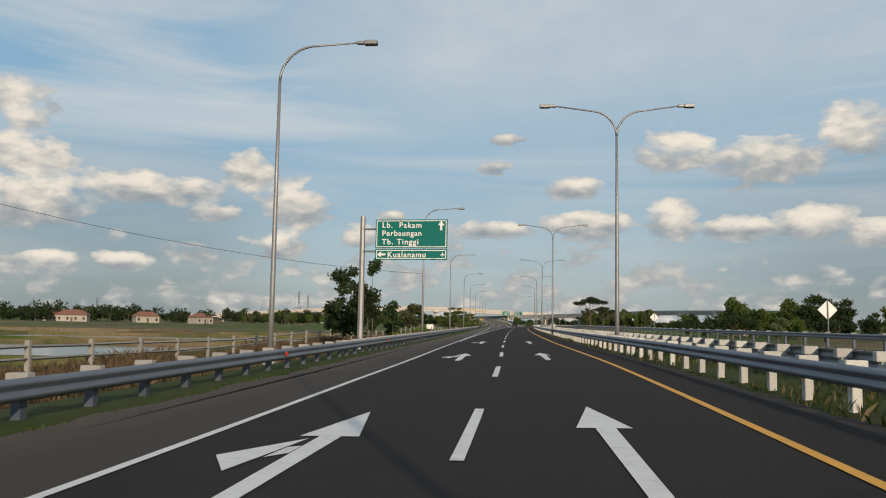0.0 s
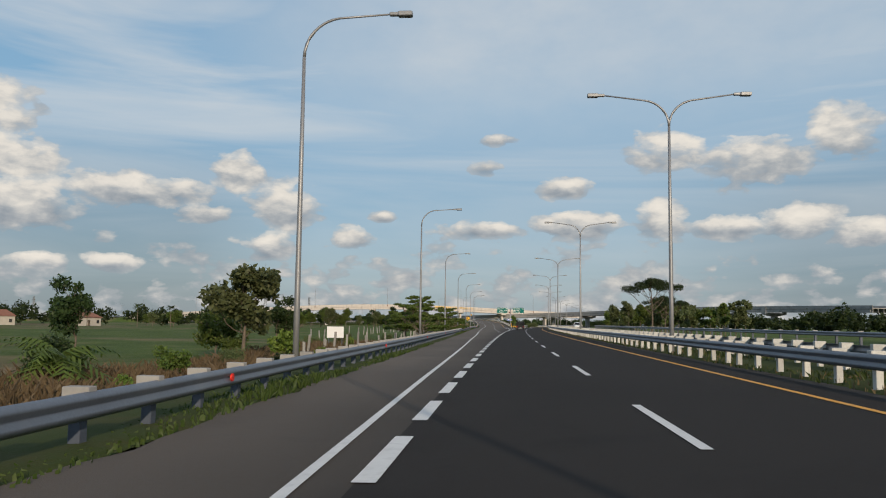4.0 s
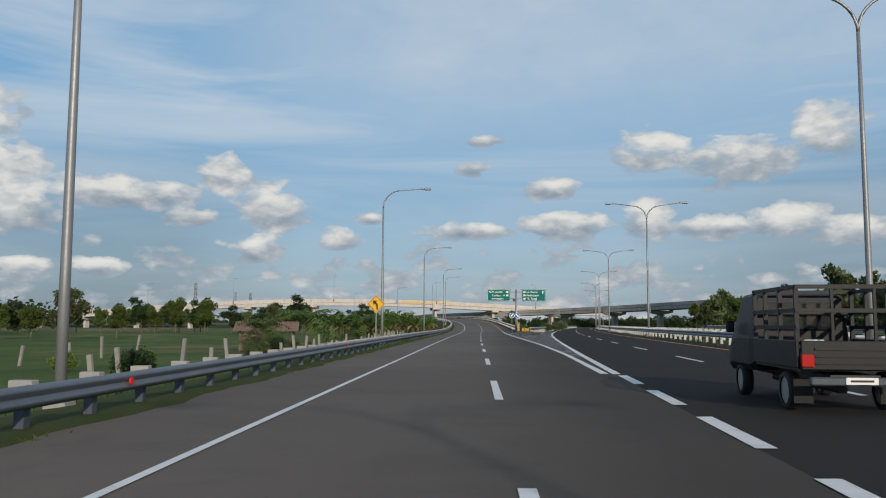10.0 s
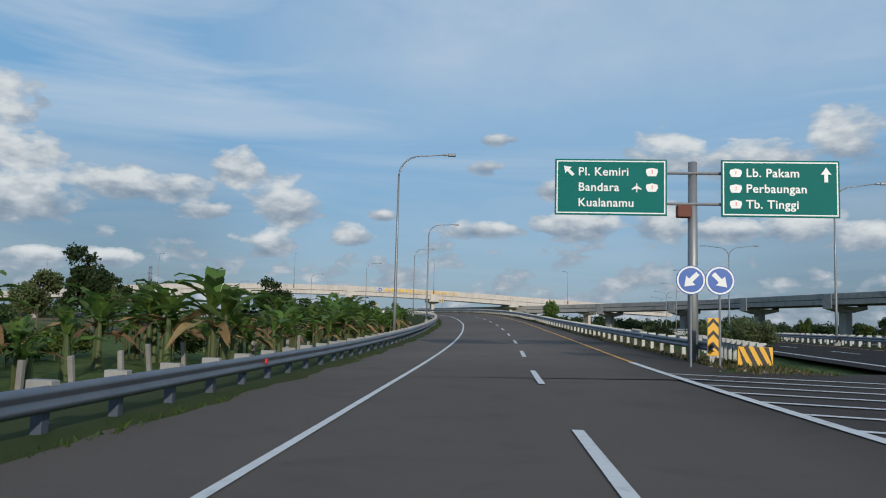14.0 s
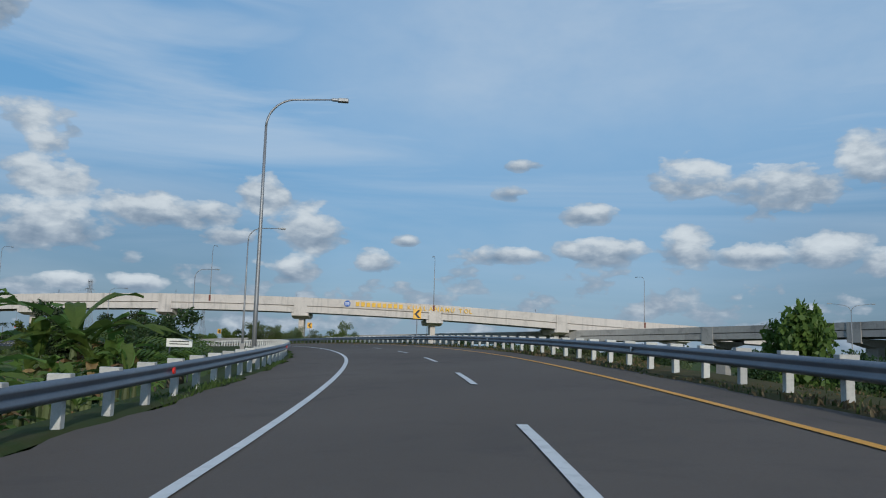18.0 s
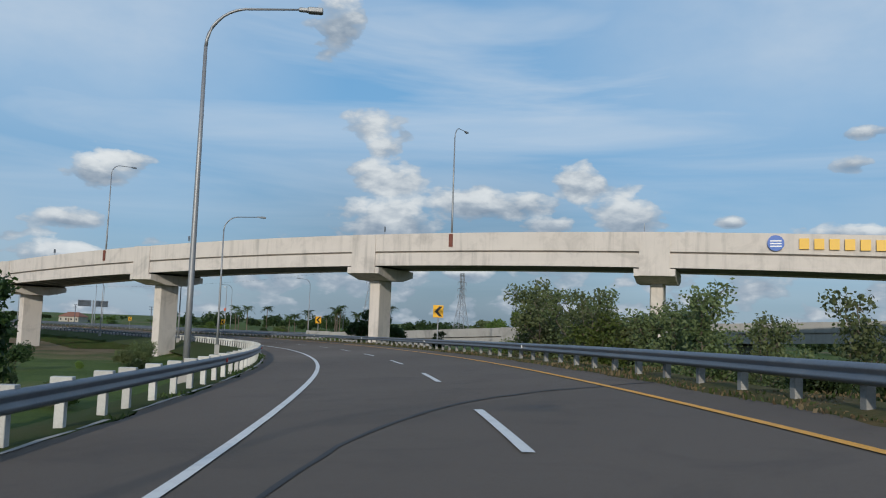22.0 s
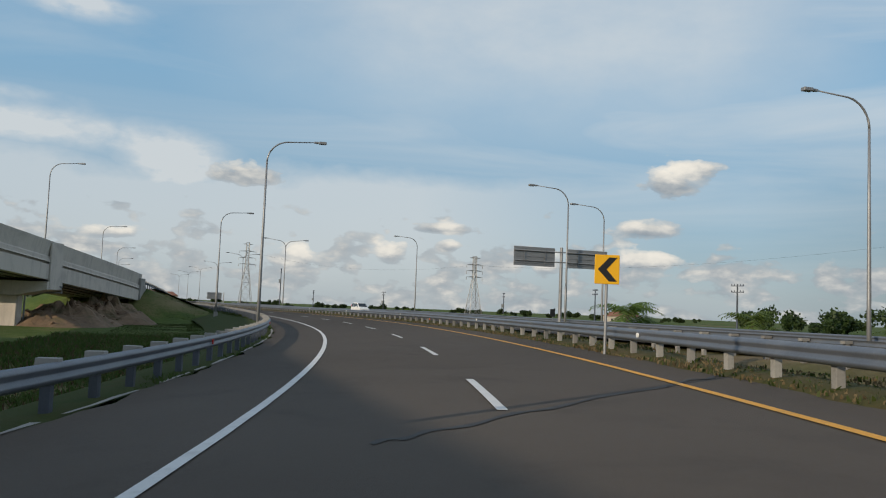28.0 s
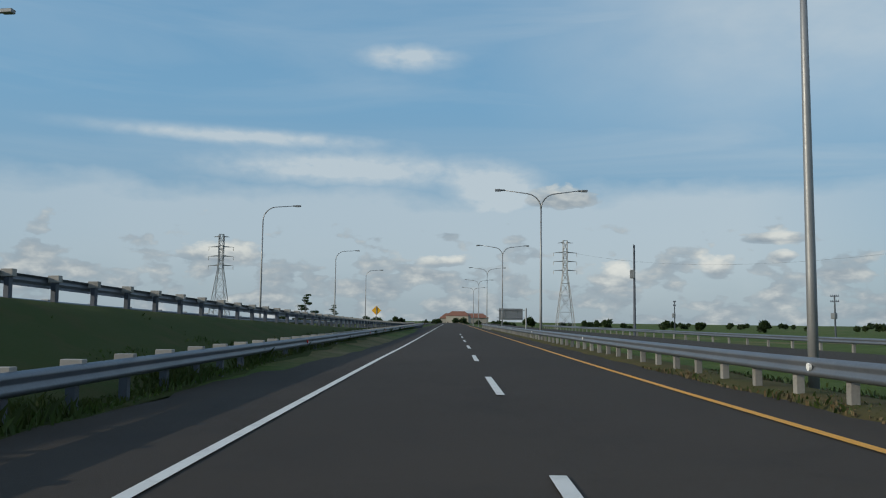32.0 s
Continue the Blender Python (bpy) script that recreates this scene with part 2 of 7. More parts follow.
def material(name, colour, rough=0.6, metal=0.0, spread=0.15, scale=3.0, fine=40.0, bump=0.0, bump_scale=60.0, tint=None, per_object=0.0, per_island=0.0, spec=0.5, stain=None, coord="Object"):
    """Two scales of variation, a little relief, and wear."""
    if name in MATS:
        return MATS[name]
    m = bpy.data.materials.new(name)
    m.use_nodes = True
    w = Nodes(m.node_tree)
    p = w.add("ShaderNodeBsdfPrincipled")
    o = w.add("ShaderNodeOutputMaterial")
    w.put(o.inputs[0], p.outputs[0])
    v = w.add("ShaderNodeTexCoord").outputs[coord] if coord != "World" else w.add("ShaderNodeNewGeometry").outputs["Position"]
    big, small = w.noise(v, scale, 4.0), w.noise(v, fine, 3.0, 0.7)
    c2 = tint or tuple(c * 0.6 for c in colour)
    f = w.math("ADD", w.math("MULTIPLY", big, 0.65), w.math("MULTIPLY", small, 0.35))
    f = w.ramp(f, [(0.32, 0.0), (0.68, 1.0)])
    col = w.mix(w.math("MULTIPLY", f, min(1.0, spread * 3)), colour, c2)
    if stain:
        s = w.ramp(w.noise(v, stain[1], 5.0, 0.65, 0.6), [(0.52, 0.0), (0.70, 1.0)])
        col = w.mix(w.math("MULTIPLY", s, stain[2]), col, stain[0])
    for amount, node, sock in ((per_object, "ShaderNodeObjectInfo", "Random"), (per_island, "ShaderNodeNewGeometry", "Random Per Island")):
        if amount:
            r = w.add(node).outputs[sock]
            h = w.add("ShaderNodeHueSaturation")
            w.put(h.inputs["Value"], w.math("MULTIPLY_ADD", r, amount, 1 - amount / 2))
            w.put(h.inputs["Hue"], w.math("MULTIPLY_ADD", r, amount * 0.06, 0.5 - amount * 0.03))
            w.put(h.inputs["Color"], col)
            col = h.outputs[0]
    w.put(p.inputs["Base Color"], col)
    w.put(p.inputs["Roughness"], w.math("MULTIPLY_ADD", small, 0.25, rough - 0.12, clamp=True))
    p.inputs["Metallic"].default_value = metal
    p.inputs["Specular IOR Level"].default_value = spec
    if bump:
        b = w.add("ShaderNodeBump")
        b.inputs["Strength"].default_value = bump
        b.inputs["Distance"].default_value = 0.02
        w.put(b.inputs["Height"], w.noise(v, bump_scale, 3.0, 0.6))
        w.put(p.inputs["Normal"], b.outputs[0])
    MATS[name] = m
    return m


FRESH = material("dark_asphalt", (0.036, 0.032, 0.0295), 0.88, 0, 0.22, 0.13, 30, 0.5, 90, (0.026, 0.0235, 0.022), spec=0.1, stain=((0.016, 0.0155, 0.015), 0.5, 0.35), coord="World")
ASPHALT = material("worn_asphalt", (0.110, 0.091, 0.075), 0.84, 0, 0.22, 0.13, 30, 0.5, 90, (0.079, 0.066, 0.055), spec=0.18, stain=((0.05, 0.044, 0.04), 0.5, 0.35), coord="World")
SHOULDER = material("shoulder_asphalt", (0.062, 0.055, 0.049), 0.85, 0, 0.25, 0.3, 25, 0.5, 80, (0.042, 0.038, 0.034), spec=0.12, stain=((0.10, 0.083, 0.063), 0.8, 0.3), coord="World")
PAINT = material("white_road_paint", (0.72, 0.71, 0.68), 0.6, 0, 0.15, 2.0, 30, 0.2, 80, (0.50, 0.49, 0.47), stain=((0.25, 0.24, 0.23), 3.0, 0.35), coord="World")
ORANGE = material("orange_road_paint", (0.74, 0.35, 0.022), 0.6, 0, 0.15, 2.0, 30, 0.2, 80, (0.60, 0.27, 0.02), stain=((0.2, 0.13, 0.06), 3.0, 0.35), coord="World")
STEEL = material("galvanised_steel", (0.165, 0.185, 0.215), 0.5, 0.5, 0.2, 0.8, 20, 0.0, 60, (0.11, 0.125, 0.15), stain=((0.24, 0.25, 0.26), 0.7, 0.4), coord="World")
POLE = material("galvanised_pole", (0.30, 0.305, 0.31), 0.5, 0.5, 0.2, 1.0, 12, 0.0, 60, (0.21, 0.215, 0.225))
POSTGREY = material("weathered_post_steel", (0.085, 0.10, 0.125), 0.6, 0.3, 0.2, 2.0, 25, 0.0, 60, (0.05, 0.06, 0.08), per_object=0.3)
POSTWHITE = material("whitewashed_post", (0.56, 0.555, 0.52), 0.75, 0, 0.25, 3.0, 25, 0.1, 60, (0.34, 0.33, 0.30), per_object=0.35, stain=((0.22, 0.20, 0.17), 4.0, 0.5))
CONCRETE = material("pale_concrete", (0.60, 0.545, 0.49), 0.85, 0, 0.15, 0.5, 14, 0.25, 40, (0.47, 0.43, 0.39), stain=((0.26, 0.24, 0.22), 0.35, 0.4), coord="World")
CONCRETE_OLD = material("grey_concrete", (0.36, 0.345, 0.32), 0.88, 0, 0.2, 0.4, 14, 0.25, 40, (0.25, 0.24, 0.23), stain=((0.13, 0.13, 0.125), 0.35, 0.6), coord="World")
# concrete for the inner girders, darkened to paint in the shade below the deck
SHADED_GIRDER = material("dark_soffit_concrete", (0.22, 0.215, 0.21), 0.9, 0, 0.2, 0.5, 14, 0.2, 40, (0.14, 0.14, 0.135), coord="World")
GREEN = material("green_sign_sheet", (0.0, 0.15, 0.13), 0.6, 0, 0.08, 1.5, 40, 0.0, 60, (0.0, 0.10, 0.08), spec=0.2)
WHITE = material("white_sign_sheet", (0.80, 0.80, 0.78), 0.4, 0, 0.05, 2, 40)
BLUE = material("blue_sign_sheet", (0.015, 0.10, 0.42), 0.4, 0, 0.08, 2, 40, tint=(0.01, 0.07, 0.33))
YELLOW = material("yellow_sign_sheet", (0.80, 0.42, 0.015), 0.42, 0, 0.08, 2, 40, tint=(0.66, 0.33, 0.015))
BLACK = material("black_sheet", (0.012, 0.012, 0.012), 0.5, 0, 0.05)
SIGNBACK = material("bare_aluminium_back", (0.25, 0.26, 0.27), 0.5, 0.4, 0.2, 1.5, 15, 0, 60, (0.18, 0.19, 0.20))
RED = material("red_reflector", (0.70, 0.03, 0.02), 0.3, 0, 0.05)
BROWN = material("brown_joint_steel", (0.17, 0.05, 0.03), 0.7, 0, 0.2, 3, 20)
BARK = material("bark", (0.16, 0.125, 0.09), 0.9, 0, 0.25, 2.5, 25, 0.6, 20, (0.08, 0.065, 0.05))
GOLD = material("yellow_letter_paint", (0.72, 0.42, 0.02), 0.45, 0, 0.06)


def streaks_or_shade(m, down):
    """Dark rain streaks that run down a wall; on a road, light and shade painted along x, with patchy wear."""
    w = Nodes(m.node_tree, False)
    p = next(n for n in w.t.nodes if n.type == "BSDF_PRINCIPLED")
    old = p.inputs["Base Color"].links[0].from_socket
    pos = w.add("ShaderNodeNewGeometry").outputs["Position"]
    if down:
        k = w.vec("MULTIPLY", pos, (1.6, 1.6, 0.10))
        f = w.math("MULTIPLY", w.ramp(w.noise(k, 1.0, 5.0, 0.65), [(0.50, 0.0), (0.72, 1.0)]), w.ramp(w.noise(pos, 0.25, 3.0), [(0.35, 0.10), (0.65, 0.55)]))
        new_c = w.mix(f, old, (0.20, 0.185, 0.17))
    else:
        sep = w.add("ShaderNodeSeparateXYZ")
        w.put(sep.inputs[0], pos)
        # brighter and cloud-shaded stretches of the drive, put into the asphalt colour by x
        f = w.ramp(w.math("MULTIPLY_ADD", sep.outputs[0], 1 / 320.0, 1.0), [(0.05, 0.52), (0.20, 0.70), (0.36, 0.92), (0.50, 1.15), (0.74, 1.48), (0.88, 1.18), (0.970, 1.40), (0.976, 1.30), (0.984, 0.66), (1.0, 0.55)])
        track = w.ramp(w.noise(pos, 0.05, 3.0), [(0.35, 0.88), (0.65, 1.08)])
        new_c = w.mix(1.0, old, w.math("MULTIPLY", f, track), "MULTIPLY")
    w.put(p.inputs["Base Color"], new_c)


streaks_or_shade(CONCRETE, True)
streaks_or_shade(CONCRETE_OLD, True)
# road colour carries the painted light and shade along x
streaks_or_shade(ASPHALT, False)


def leaf(name, colour, tint, trans=0.35):
    """Leaves: green with light shining through."""
    m = bpy.data.materials.new(name)
    m.use_nodes = True
    w = Nodes(m.node_tree)
    g = w.add("ShaderNodeNewGeometry")
    r = g.outputs["Random Per Island"]
    big = w.noise(g.outputs["Position"], 0.5, 3.0)
    col = w.mix(w.math("ADD", w.math("MULTIPLY", r, 0.6), w.math("MULTIPLY_ADD", big, 0.9, -0.3), clamp=True), colour, tint)
    rnd = w.add("ShaderNodeObjectInfo").outputs["Random"]
    h = w.add("ShaderNodeHueSaturation")
    w.put(h.inputs["Value"], w.math("MULTIPLY_ADD", rnd, 0.5, 0.75))
    w.put(h.inputs["Hue"], w.math("MULTIPLY_ADD", rnd, 0.03, 0.485))
    w.put(h.inputs["Color"], col)
    a, b = w.add("ShaderNodeBsdfPrincipled"), w.add("ShaderNodeBsdfTranslucent")
    w.put(a.inputs["Base Color"], h.outputs[0])
    a.inputs["Roughness"].default_value = 0.55
    a.inputs["Specular IOR Level"].default_value = 0.3
    w.put(b.inputs["Color"], h.outputs[0])
    x = w.add("ShaderNodeMixShader")
    x.inputs[0].default_value = trans
    w.put(x.inputs[1], a.outputs[0])
    w.put(x.inputs[2], b.outputs[0])
    o = w.add("ShaderNodeOutputMaterial")
    w.put(o.inputs[0], x.outputs[0])
    return m


LEAF = leaf("broad_leaves", (0.060, 0.100, 0.020), (0.145, 0.19, 0.04), 0.4)
LEAF_DARK = leaf("dark_leaves", (0.022, 0.042, 0.014), (0.05, 0.08, 0.022))
LEAF_LIGHT = leaf("young_leaves", (0.10, 0.16, 0.03), (0.20, 0.27, 0.05))
LEAF_OLIVE = leaf("olive_leaves", (0.070, 0.095, 0.035), (0.16, 0.185, 0.075))
PALMLEAF = leaf("palm_leaves", (0.035, 0.065, 0.02), (0.09, 0.12, 0.03))
BANANA = leaf("banana_leaves", (0.07, 0.13, 0.025), (0.17, 0.24, 0.05), 0.45)
DRYLEAF = leaf("dry_leaves", (0.22, 0.13, 0.05), (0.30, 0.20, 0.09), 0.2)
GRASS = leaf("grass_blades", (0.030, 0.054, 0.010), (0.075, 0.10, 0.022), 0.35)
DRYGRASS = leaf("dry_grass_blades", (0.095, 0.062, 0.034), (0.17, 0.12, 0.062), 0.3)


# ---- mesh helpers ----
def mesh_ob(name, verts, faces, mat, parent=None, label="", smooth=False):
    me = bpy.data.meshes.new(name)
    me.from_pydata([tuple(v) for v in verts], [], faces)
    if mat:
        for m in (mat if isinstance(mat, (list, tuple)) else [mat]):
            me.materials.append(m)
    if smooth:
        me.polygons.foreach_set("use_smooth", [True] * len(me.polygons))
    me.update()
    ob = new(name, me)
    if parent:
        ob.parent = parent
    if label:
        ob["label"] = label
    return ob


def thing(name, at, label, category, group="", kind=""):
    ob = new(name)
    ob.empty_display_size = 0.2
    ob.matrix_world = at if isinstance(at, Matrix) else Matrix.Translation(at)
    return tagged(ob, label, category, group, kind)


class Geo:
    """Collects vertices and faces of one part."""
    def __init__(self):
        self.v, self.f = [], []

    def face_list(self, vs, fs):
        n = len(self.v)
        self.v += [tuple(p) for p in vs]
        self.f += [tuple(i + n for i in q) for q in fs]
        return self

    def box(self, x0, x1, y0, y1, z0, z1, bevel=0.0):
        if bevel:
            b = bevel
            ring = lambda z, i: [(x0 + i + b, y0 + i, z), (x1 - i - b, y0 + i, z), (x1 - i, y0 + i + b, z), (x1 - i, y1 - i - b, z),
                                 (x1 - i - b, y1 - i, z), (x0 + i + b, y1 - i, z), (x0 + i, y1 - i - b, z), (x0 + i, y0 + i + b, z)]
            vs = ring(z0, b) + ring(z0 + b, 0) + ring(z1 - b, 0) + ring(z1, b)
            fs = [(7, 6, 5, 4, 3, 2, 1, 0), tuple(range(24, 32))]
            for k in range(3):
                fs += [(8 * k + i, 8 * k + (i + 1) % 8, 8 * k + 8 + (i + 1) % 8, 8 * k + 8 + i) for i in range(8)]
            return self.face_list(vs, fs)
        vs = [(x, y, z) for z in (z0, z1) for x, y in ((x0, y0), (x1, y0), (x1, y1), (x0, y1))]
        return self.face_list(vs, [(3, 2, 1, 0), (4, 5, 6, 7), (0, 1, 5, 4), (1, 2, 6, 5), (2, 3, 7, 6), (3, 0, 4, 7)])

    def tube(self, pts, radii, n=8, cap=True):
        vs, fs = [], []
        pts = [Vector(p) for p in pts]
        for i, p in enumerate(pts):
            t = (pts[min(i + 1, len(pts) - 1)] - pts[max(i - 1, 0)]).normalized()
            a = t.orthogonal().normalized() if abs(t.z) > 0.9 else t.cross(Vector((0, 0, 1))).normalized()
            if abs(t.z) > 0.9:
                a = Vector((1, 0, 0)) - t * t.x
                a.normalize()
            b = t.cross(a)
            r = radii[i] if hasattr(radii, "__len__") else radii
            vs += [p + (a * math.cos(k * 2 * math.pi / n) + b * math.sin(k * 2 * math.pi / n)) * r for k in range(n)]
        for i in range(len(pts) - 1):
            fs += [(i * n + k, i * n + (k + 1) % n, (i + 1) * n + (k + 1) % n, (i + 1) * n + k) for k in range(n)]
        if cap:
            fs += [tuple(range(n - 1, -1, -1)), tuple(range((len(pts) - 1) * n, len(pts) * n))]
        return self.face_list(vs, fs)

    def prism(self, outline, y0, y1):
        """An outline in x, z pushed along y."""
        n = len(outline)
        vs = [(x, y0, z) for x, z in outline] + [(x, y1, z) for x, z in outline]
        return self.face_list(vs, [tuple(range(n)), tuple(range(2 * n - 1, n - 1, -1))] + [(i, n + i, n + (i + 1) % n, (i + 1) % n) for i in range(n)])

    def make(self, name, mat, parent=None, label="", smooth=False):
        return mesh_ob(name, self.v, self.f, mat, parent, label, smooth)


class Line:
    """A road line through knots (x, y[, z]), smoothed, by length s."""
    def __init__(self, knots, step=1.0):
        k = np.array([(*p, 0.0)[:3] for p in knots], float)
        ext = np.vstack([2 * k[0] - k[1], k, 2 * k[-1] - k[-2]])
        out = []
        for i in range(1, len(ext) - 2):
            p0, p1, p2, p3 = ext[i - 1:i + 3]
            d = np.linalg.norm(p2 - p1)
            d0, d2 = max(np.linalg.norm(p1 - p0), 1e-6), max(np.linalg.norm(p3 - p2), 1e-6)
            m1 = ((p1 - p0) / d0 * d + (p2 - p1) / d * d0) / (d0 + d) * d
            m2 = ((p2 - p1) / d * d2 + (p3 - p2) / d2 * d) / (d + d2) * d
            for u in np.linspace(0, 1, max(2, int(d / step)), endpoint=False):
                out.append((2 * u**3 - 3 * u**2 + 1) * p1 + (u**3 - 2 * u**2 + u) * m1 + (-2 * u**3 + 3 * u**2) * p2 + (u**3 - u**2) * m2)
        out.append(ext[-2])
        self.p = np.array(out)
        self.s = np.r_[0, np.cumsum(np.linalg.norm(np.diff(self.p[:, :2], axis=0), axis=1))]
        self.long = self.s[-1]

    bank, pivot = ((0.0,), (0.0,)), 2.2

    def slope(self, s):
        """The cross fall: rise per metre to the right."""
        return float(np.interp(s, *self.bank))

    def at(self, s, lat=0.0, dz=0.0, level=False):
        """The place s metres along, lat metres to the right, dz above the banked road (or its level pivot)."""
        p = np.array([np.interp(s, self.s, self.p[:, i]) for i in range(3)])
        t = self.way(s)
        tilt = 0.0 if level else self.slope(s) * (lat - self.pivot)
        return np.array([p[0] + t[1] * lat, p[1] - t[0] * lat, p[2] + dz + tilt])

    def shift(self, places, offs):
        """Move the line sideways by amounts given along it, and bank nothing."""
        way = np.array([self.way(s) for s in self.s])
        off = np.interp(self.s, places, offs)
        k = np.hanning(13)
        off = np.convolve(np.pad(off, 6, mode="edge"), k / k.sum(), "valid")
        self.p[:, 0] += way[:, 1] * off
        self.p[:, 1] -= way[:, 0] * off
        self.s = np.r_[0, np.cumsum(np.linalg.norm(np.diff(self.p[:, :2], axis=0), axis=1))]

    def way(self, s):
        a = [np.interp(s + 1.0, self.s, self.p[:, i]) - np.interp(s - 1.0, self.s, self.p[:, i]) for i in (0, 1)]
        return np.array(a) / max(np.hypot(*a), 1e-9)

    def turn(self, s):
        """The bearing, left of ahead, in degrees."""
        t = self.way(s)
        return math.degrees(math.atan2(-t[0], t[1]))

    def at_x(self, x):
        return float(np.interp(-x, -self.p[:, 0], self.s))

    def near(self, x, y):
        return self.s[np.argmin((self.p[:, 0] - x)**2 + (self.p[:, 1] - y)**2)]

    def at_y(self, y):
        return float(np.interp(y, self.p[:, 1], self.s))


def sweep(name, line, s0, s1, profile, mat, parent=None, step=2.0, closed=True, label="", smooth=False):
    """A cross-section (lat, height) drawn along a line."""
    n = max(2, int(abs(s1 - s0) / step) + 1)
    ss = np.linspace(s0, s1, n)
    vs, m = [], len(profile)
    for s in ss:
        pr = profile
        vs += [tuple(line.at(s, a, b)) for a, b in pr]
    fs = []
    rng = range(m) if closed else range(m - 1)
    for i in range(n - 1):
        fs += [(i * m + k, i * m + (k + 1) % m, (i + 1) * m + (k + 1) % m, (i + 1) * m + k) for k in rng]
    if closed:
        fs += [tuple(range(m - 1, -1, -1)), tuple(range((n - 1) * m, n * m))]
    return mesh_ob(name, vs, fs, mat, parent, label, smooth)


def text_mesh(body, size, mat, name, parent, m, deep=0.01, spacing=1.0):
    cu = bpy.data.curves.new(name, "FONT")
    cu.body, cu.size, cu.extrude, cu.space_character = body, size, deep, spacing
    cu.resolution_u, cu.offset = 3, .016 * size
    tmp = bpy.data.objects.new("tmp", cu)
    scene.collection.objects.link(tmp)
    me = bpy.data.meshes.new_from_object(tmp)
    bpy.data.objects.remove(tmp)
    me.materials.clear()
    me.materials.append(mat)
    ob = new(name, me)
    ob.parent, ob.matrix_basis = parent, m
    return ob


# ---- plan: the road lines ----
RAMP_KNOTS = [(-3.7, -140, 0), (-3.9, -20, 0), (-3.9, 20, 0), (-4.7, 60, 0), (-5.7, 112, 0), (-6.6, 155, 0), (-7.7, 195, 0), (-9.4, 245, 0), (-11.0, 302, 0),
             (-12.3, 358, 0), (-13.0, 393, 0), (-13.22, 406, .06), (-13.5, 422, .28), (-14.6, 450, .82), (-16.3, 476, 1.5), (-19.2, 506, 2.33), (-24.6, 533, 2.92),
             (-33.2, 560.5, 3.24), (-45, 587, 3.27), (-59, 612, 3.05), (-75, 634.8, 2.63), (-94, 656.2, 2.13), (-118, 677.2, 1.6), (-147, 697.6, 1.1),
             (-180, 714, .73), (-220, 726.4, .63), (-258, 732.3, .63), (-293, 733.7, .64), (-340, 733.7, .62), (-480, 733.7, .8), (-760, 733.7, 1.0)]
RAMP, LAMP_ROW = Line(RAMP_KNOTS), Line(RAMP_KNOTS)
# the painted line's wander, and the banked bend
RAMP.shift([146, 159, 184, 205, 249, 263, 317, 335, 350, 385, 440, 485, 540, 575, 598, 612, 627, 641, 656, 675, 700, 726, 740, 769, 800, 812, 826, 884, 915, 945, 975, 991, 1008, 1030, 1055, 1090],
           [0.03, -0.13, -0.09, 0.02, -0.02, -0.11, -0.21, -0.12, -0.01, 0.04, 0.01, -0.15, -0.2, -0.08, 0.04, 0.14, -0.03, -0.29, -0.17, 0.04, -0.03, 0.09, 0.07, -0.25, -0.48, -0.4, -0.19, -0.07, -0.2, -0.05, 0.09, 0.04, -0.11, 0.14, -0.08, 0.09])
RAMP.bank = ([0, 560, 600, 640, 690, 745, 800, 850, 890, 930, 985, 1025, 1065, 1100, 1250], [.018, .018, .033, .047, .059, .061, .058, .068, .068, .060, .055, .034, .012, .01, 0])
MAIN = Line([(-3.7, -140), (-3.9, -20), (-3.9, 20), (-4.7, 60), (-5.2, 115, .01), (-5.25, 190, .04), (-4.6, 250, .09), (-3.2, 304, .14), (.2, 375, .23), (5, 430, .26), (12, 500, .26), (21, 570, .26),
             (32, 650, .26), (46, 740, .26), (70, 880, .26), (120, 1150, .26)])
MAIN.bank = ((0.0,), (.018,))
DECK = Line([(60, 741, 8.2), (22, 720.5, 9.6), (-10.5, 704, 10.9), (-40.5, 692.2, 12.1), (-71.5, 686.6, 12.9), (-103, 682.4, 12.9), (-136.5, 680.7, 12.0), (-169.3, 683.4, 10.5), (-201.5, 690.0, 8.7),
             (-234, 698.6, 6.9), (-266, 707.4, 5.3), (-298, 715.8, 3.6), (-340, 722.0, 2.0), (-400, 724.5, 1.1), (-480, 724.5, .85), (-760, 724.5, 1.0)])
AIR = Line([(150, 400, 9.0), (118, 490, 10.2), (95, 545, 10.6), (76, 592, 10.2), (50, 652, 9.4), (10, 700, 8.2), (-40, 720, 6.3), (-100, 729, 3.7), (-144, 736.5, 1.5), (-211, 746, .9),
            (-250, 749.4, .92), (-305, 752, .94), (-345, 752.3, .65), (-400, 752.5, .6), (-760, 752.5, 1.0)])
GORE_S = RAMP.at_y(404)

# ---- ground ----
ROADS = [(RAMP, 0, RAMP.long, -3.4, 10.9), (MAIN, 0, MAIN.long, -2.5, 24.0), (DECK, DECK.near(-303, 716.5), DECK.long, -5.4, 5.4), (AIR, AIR.near(-146, 736), AIR.long, -6.5, 6.5)]
BASE = -0.9


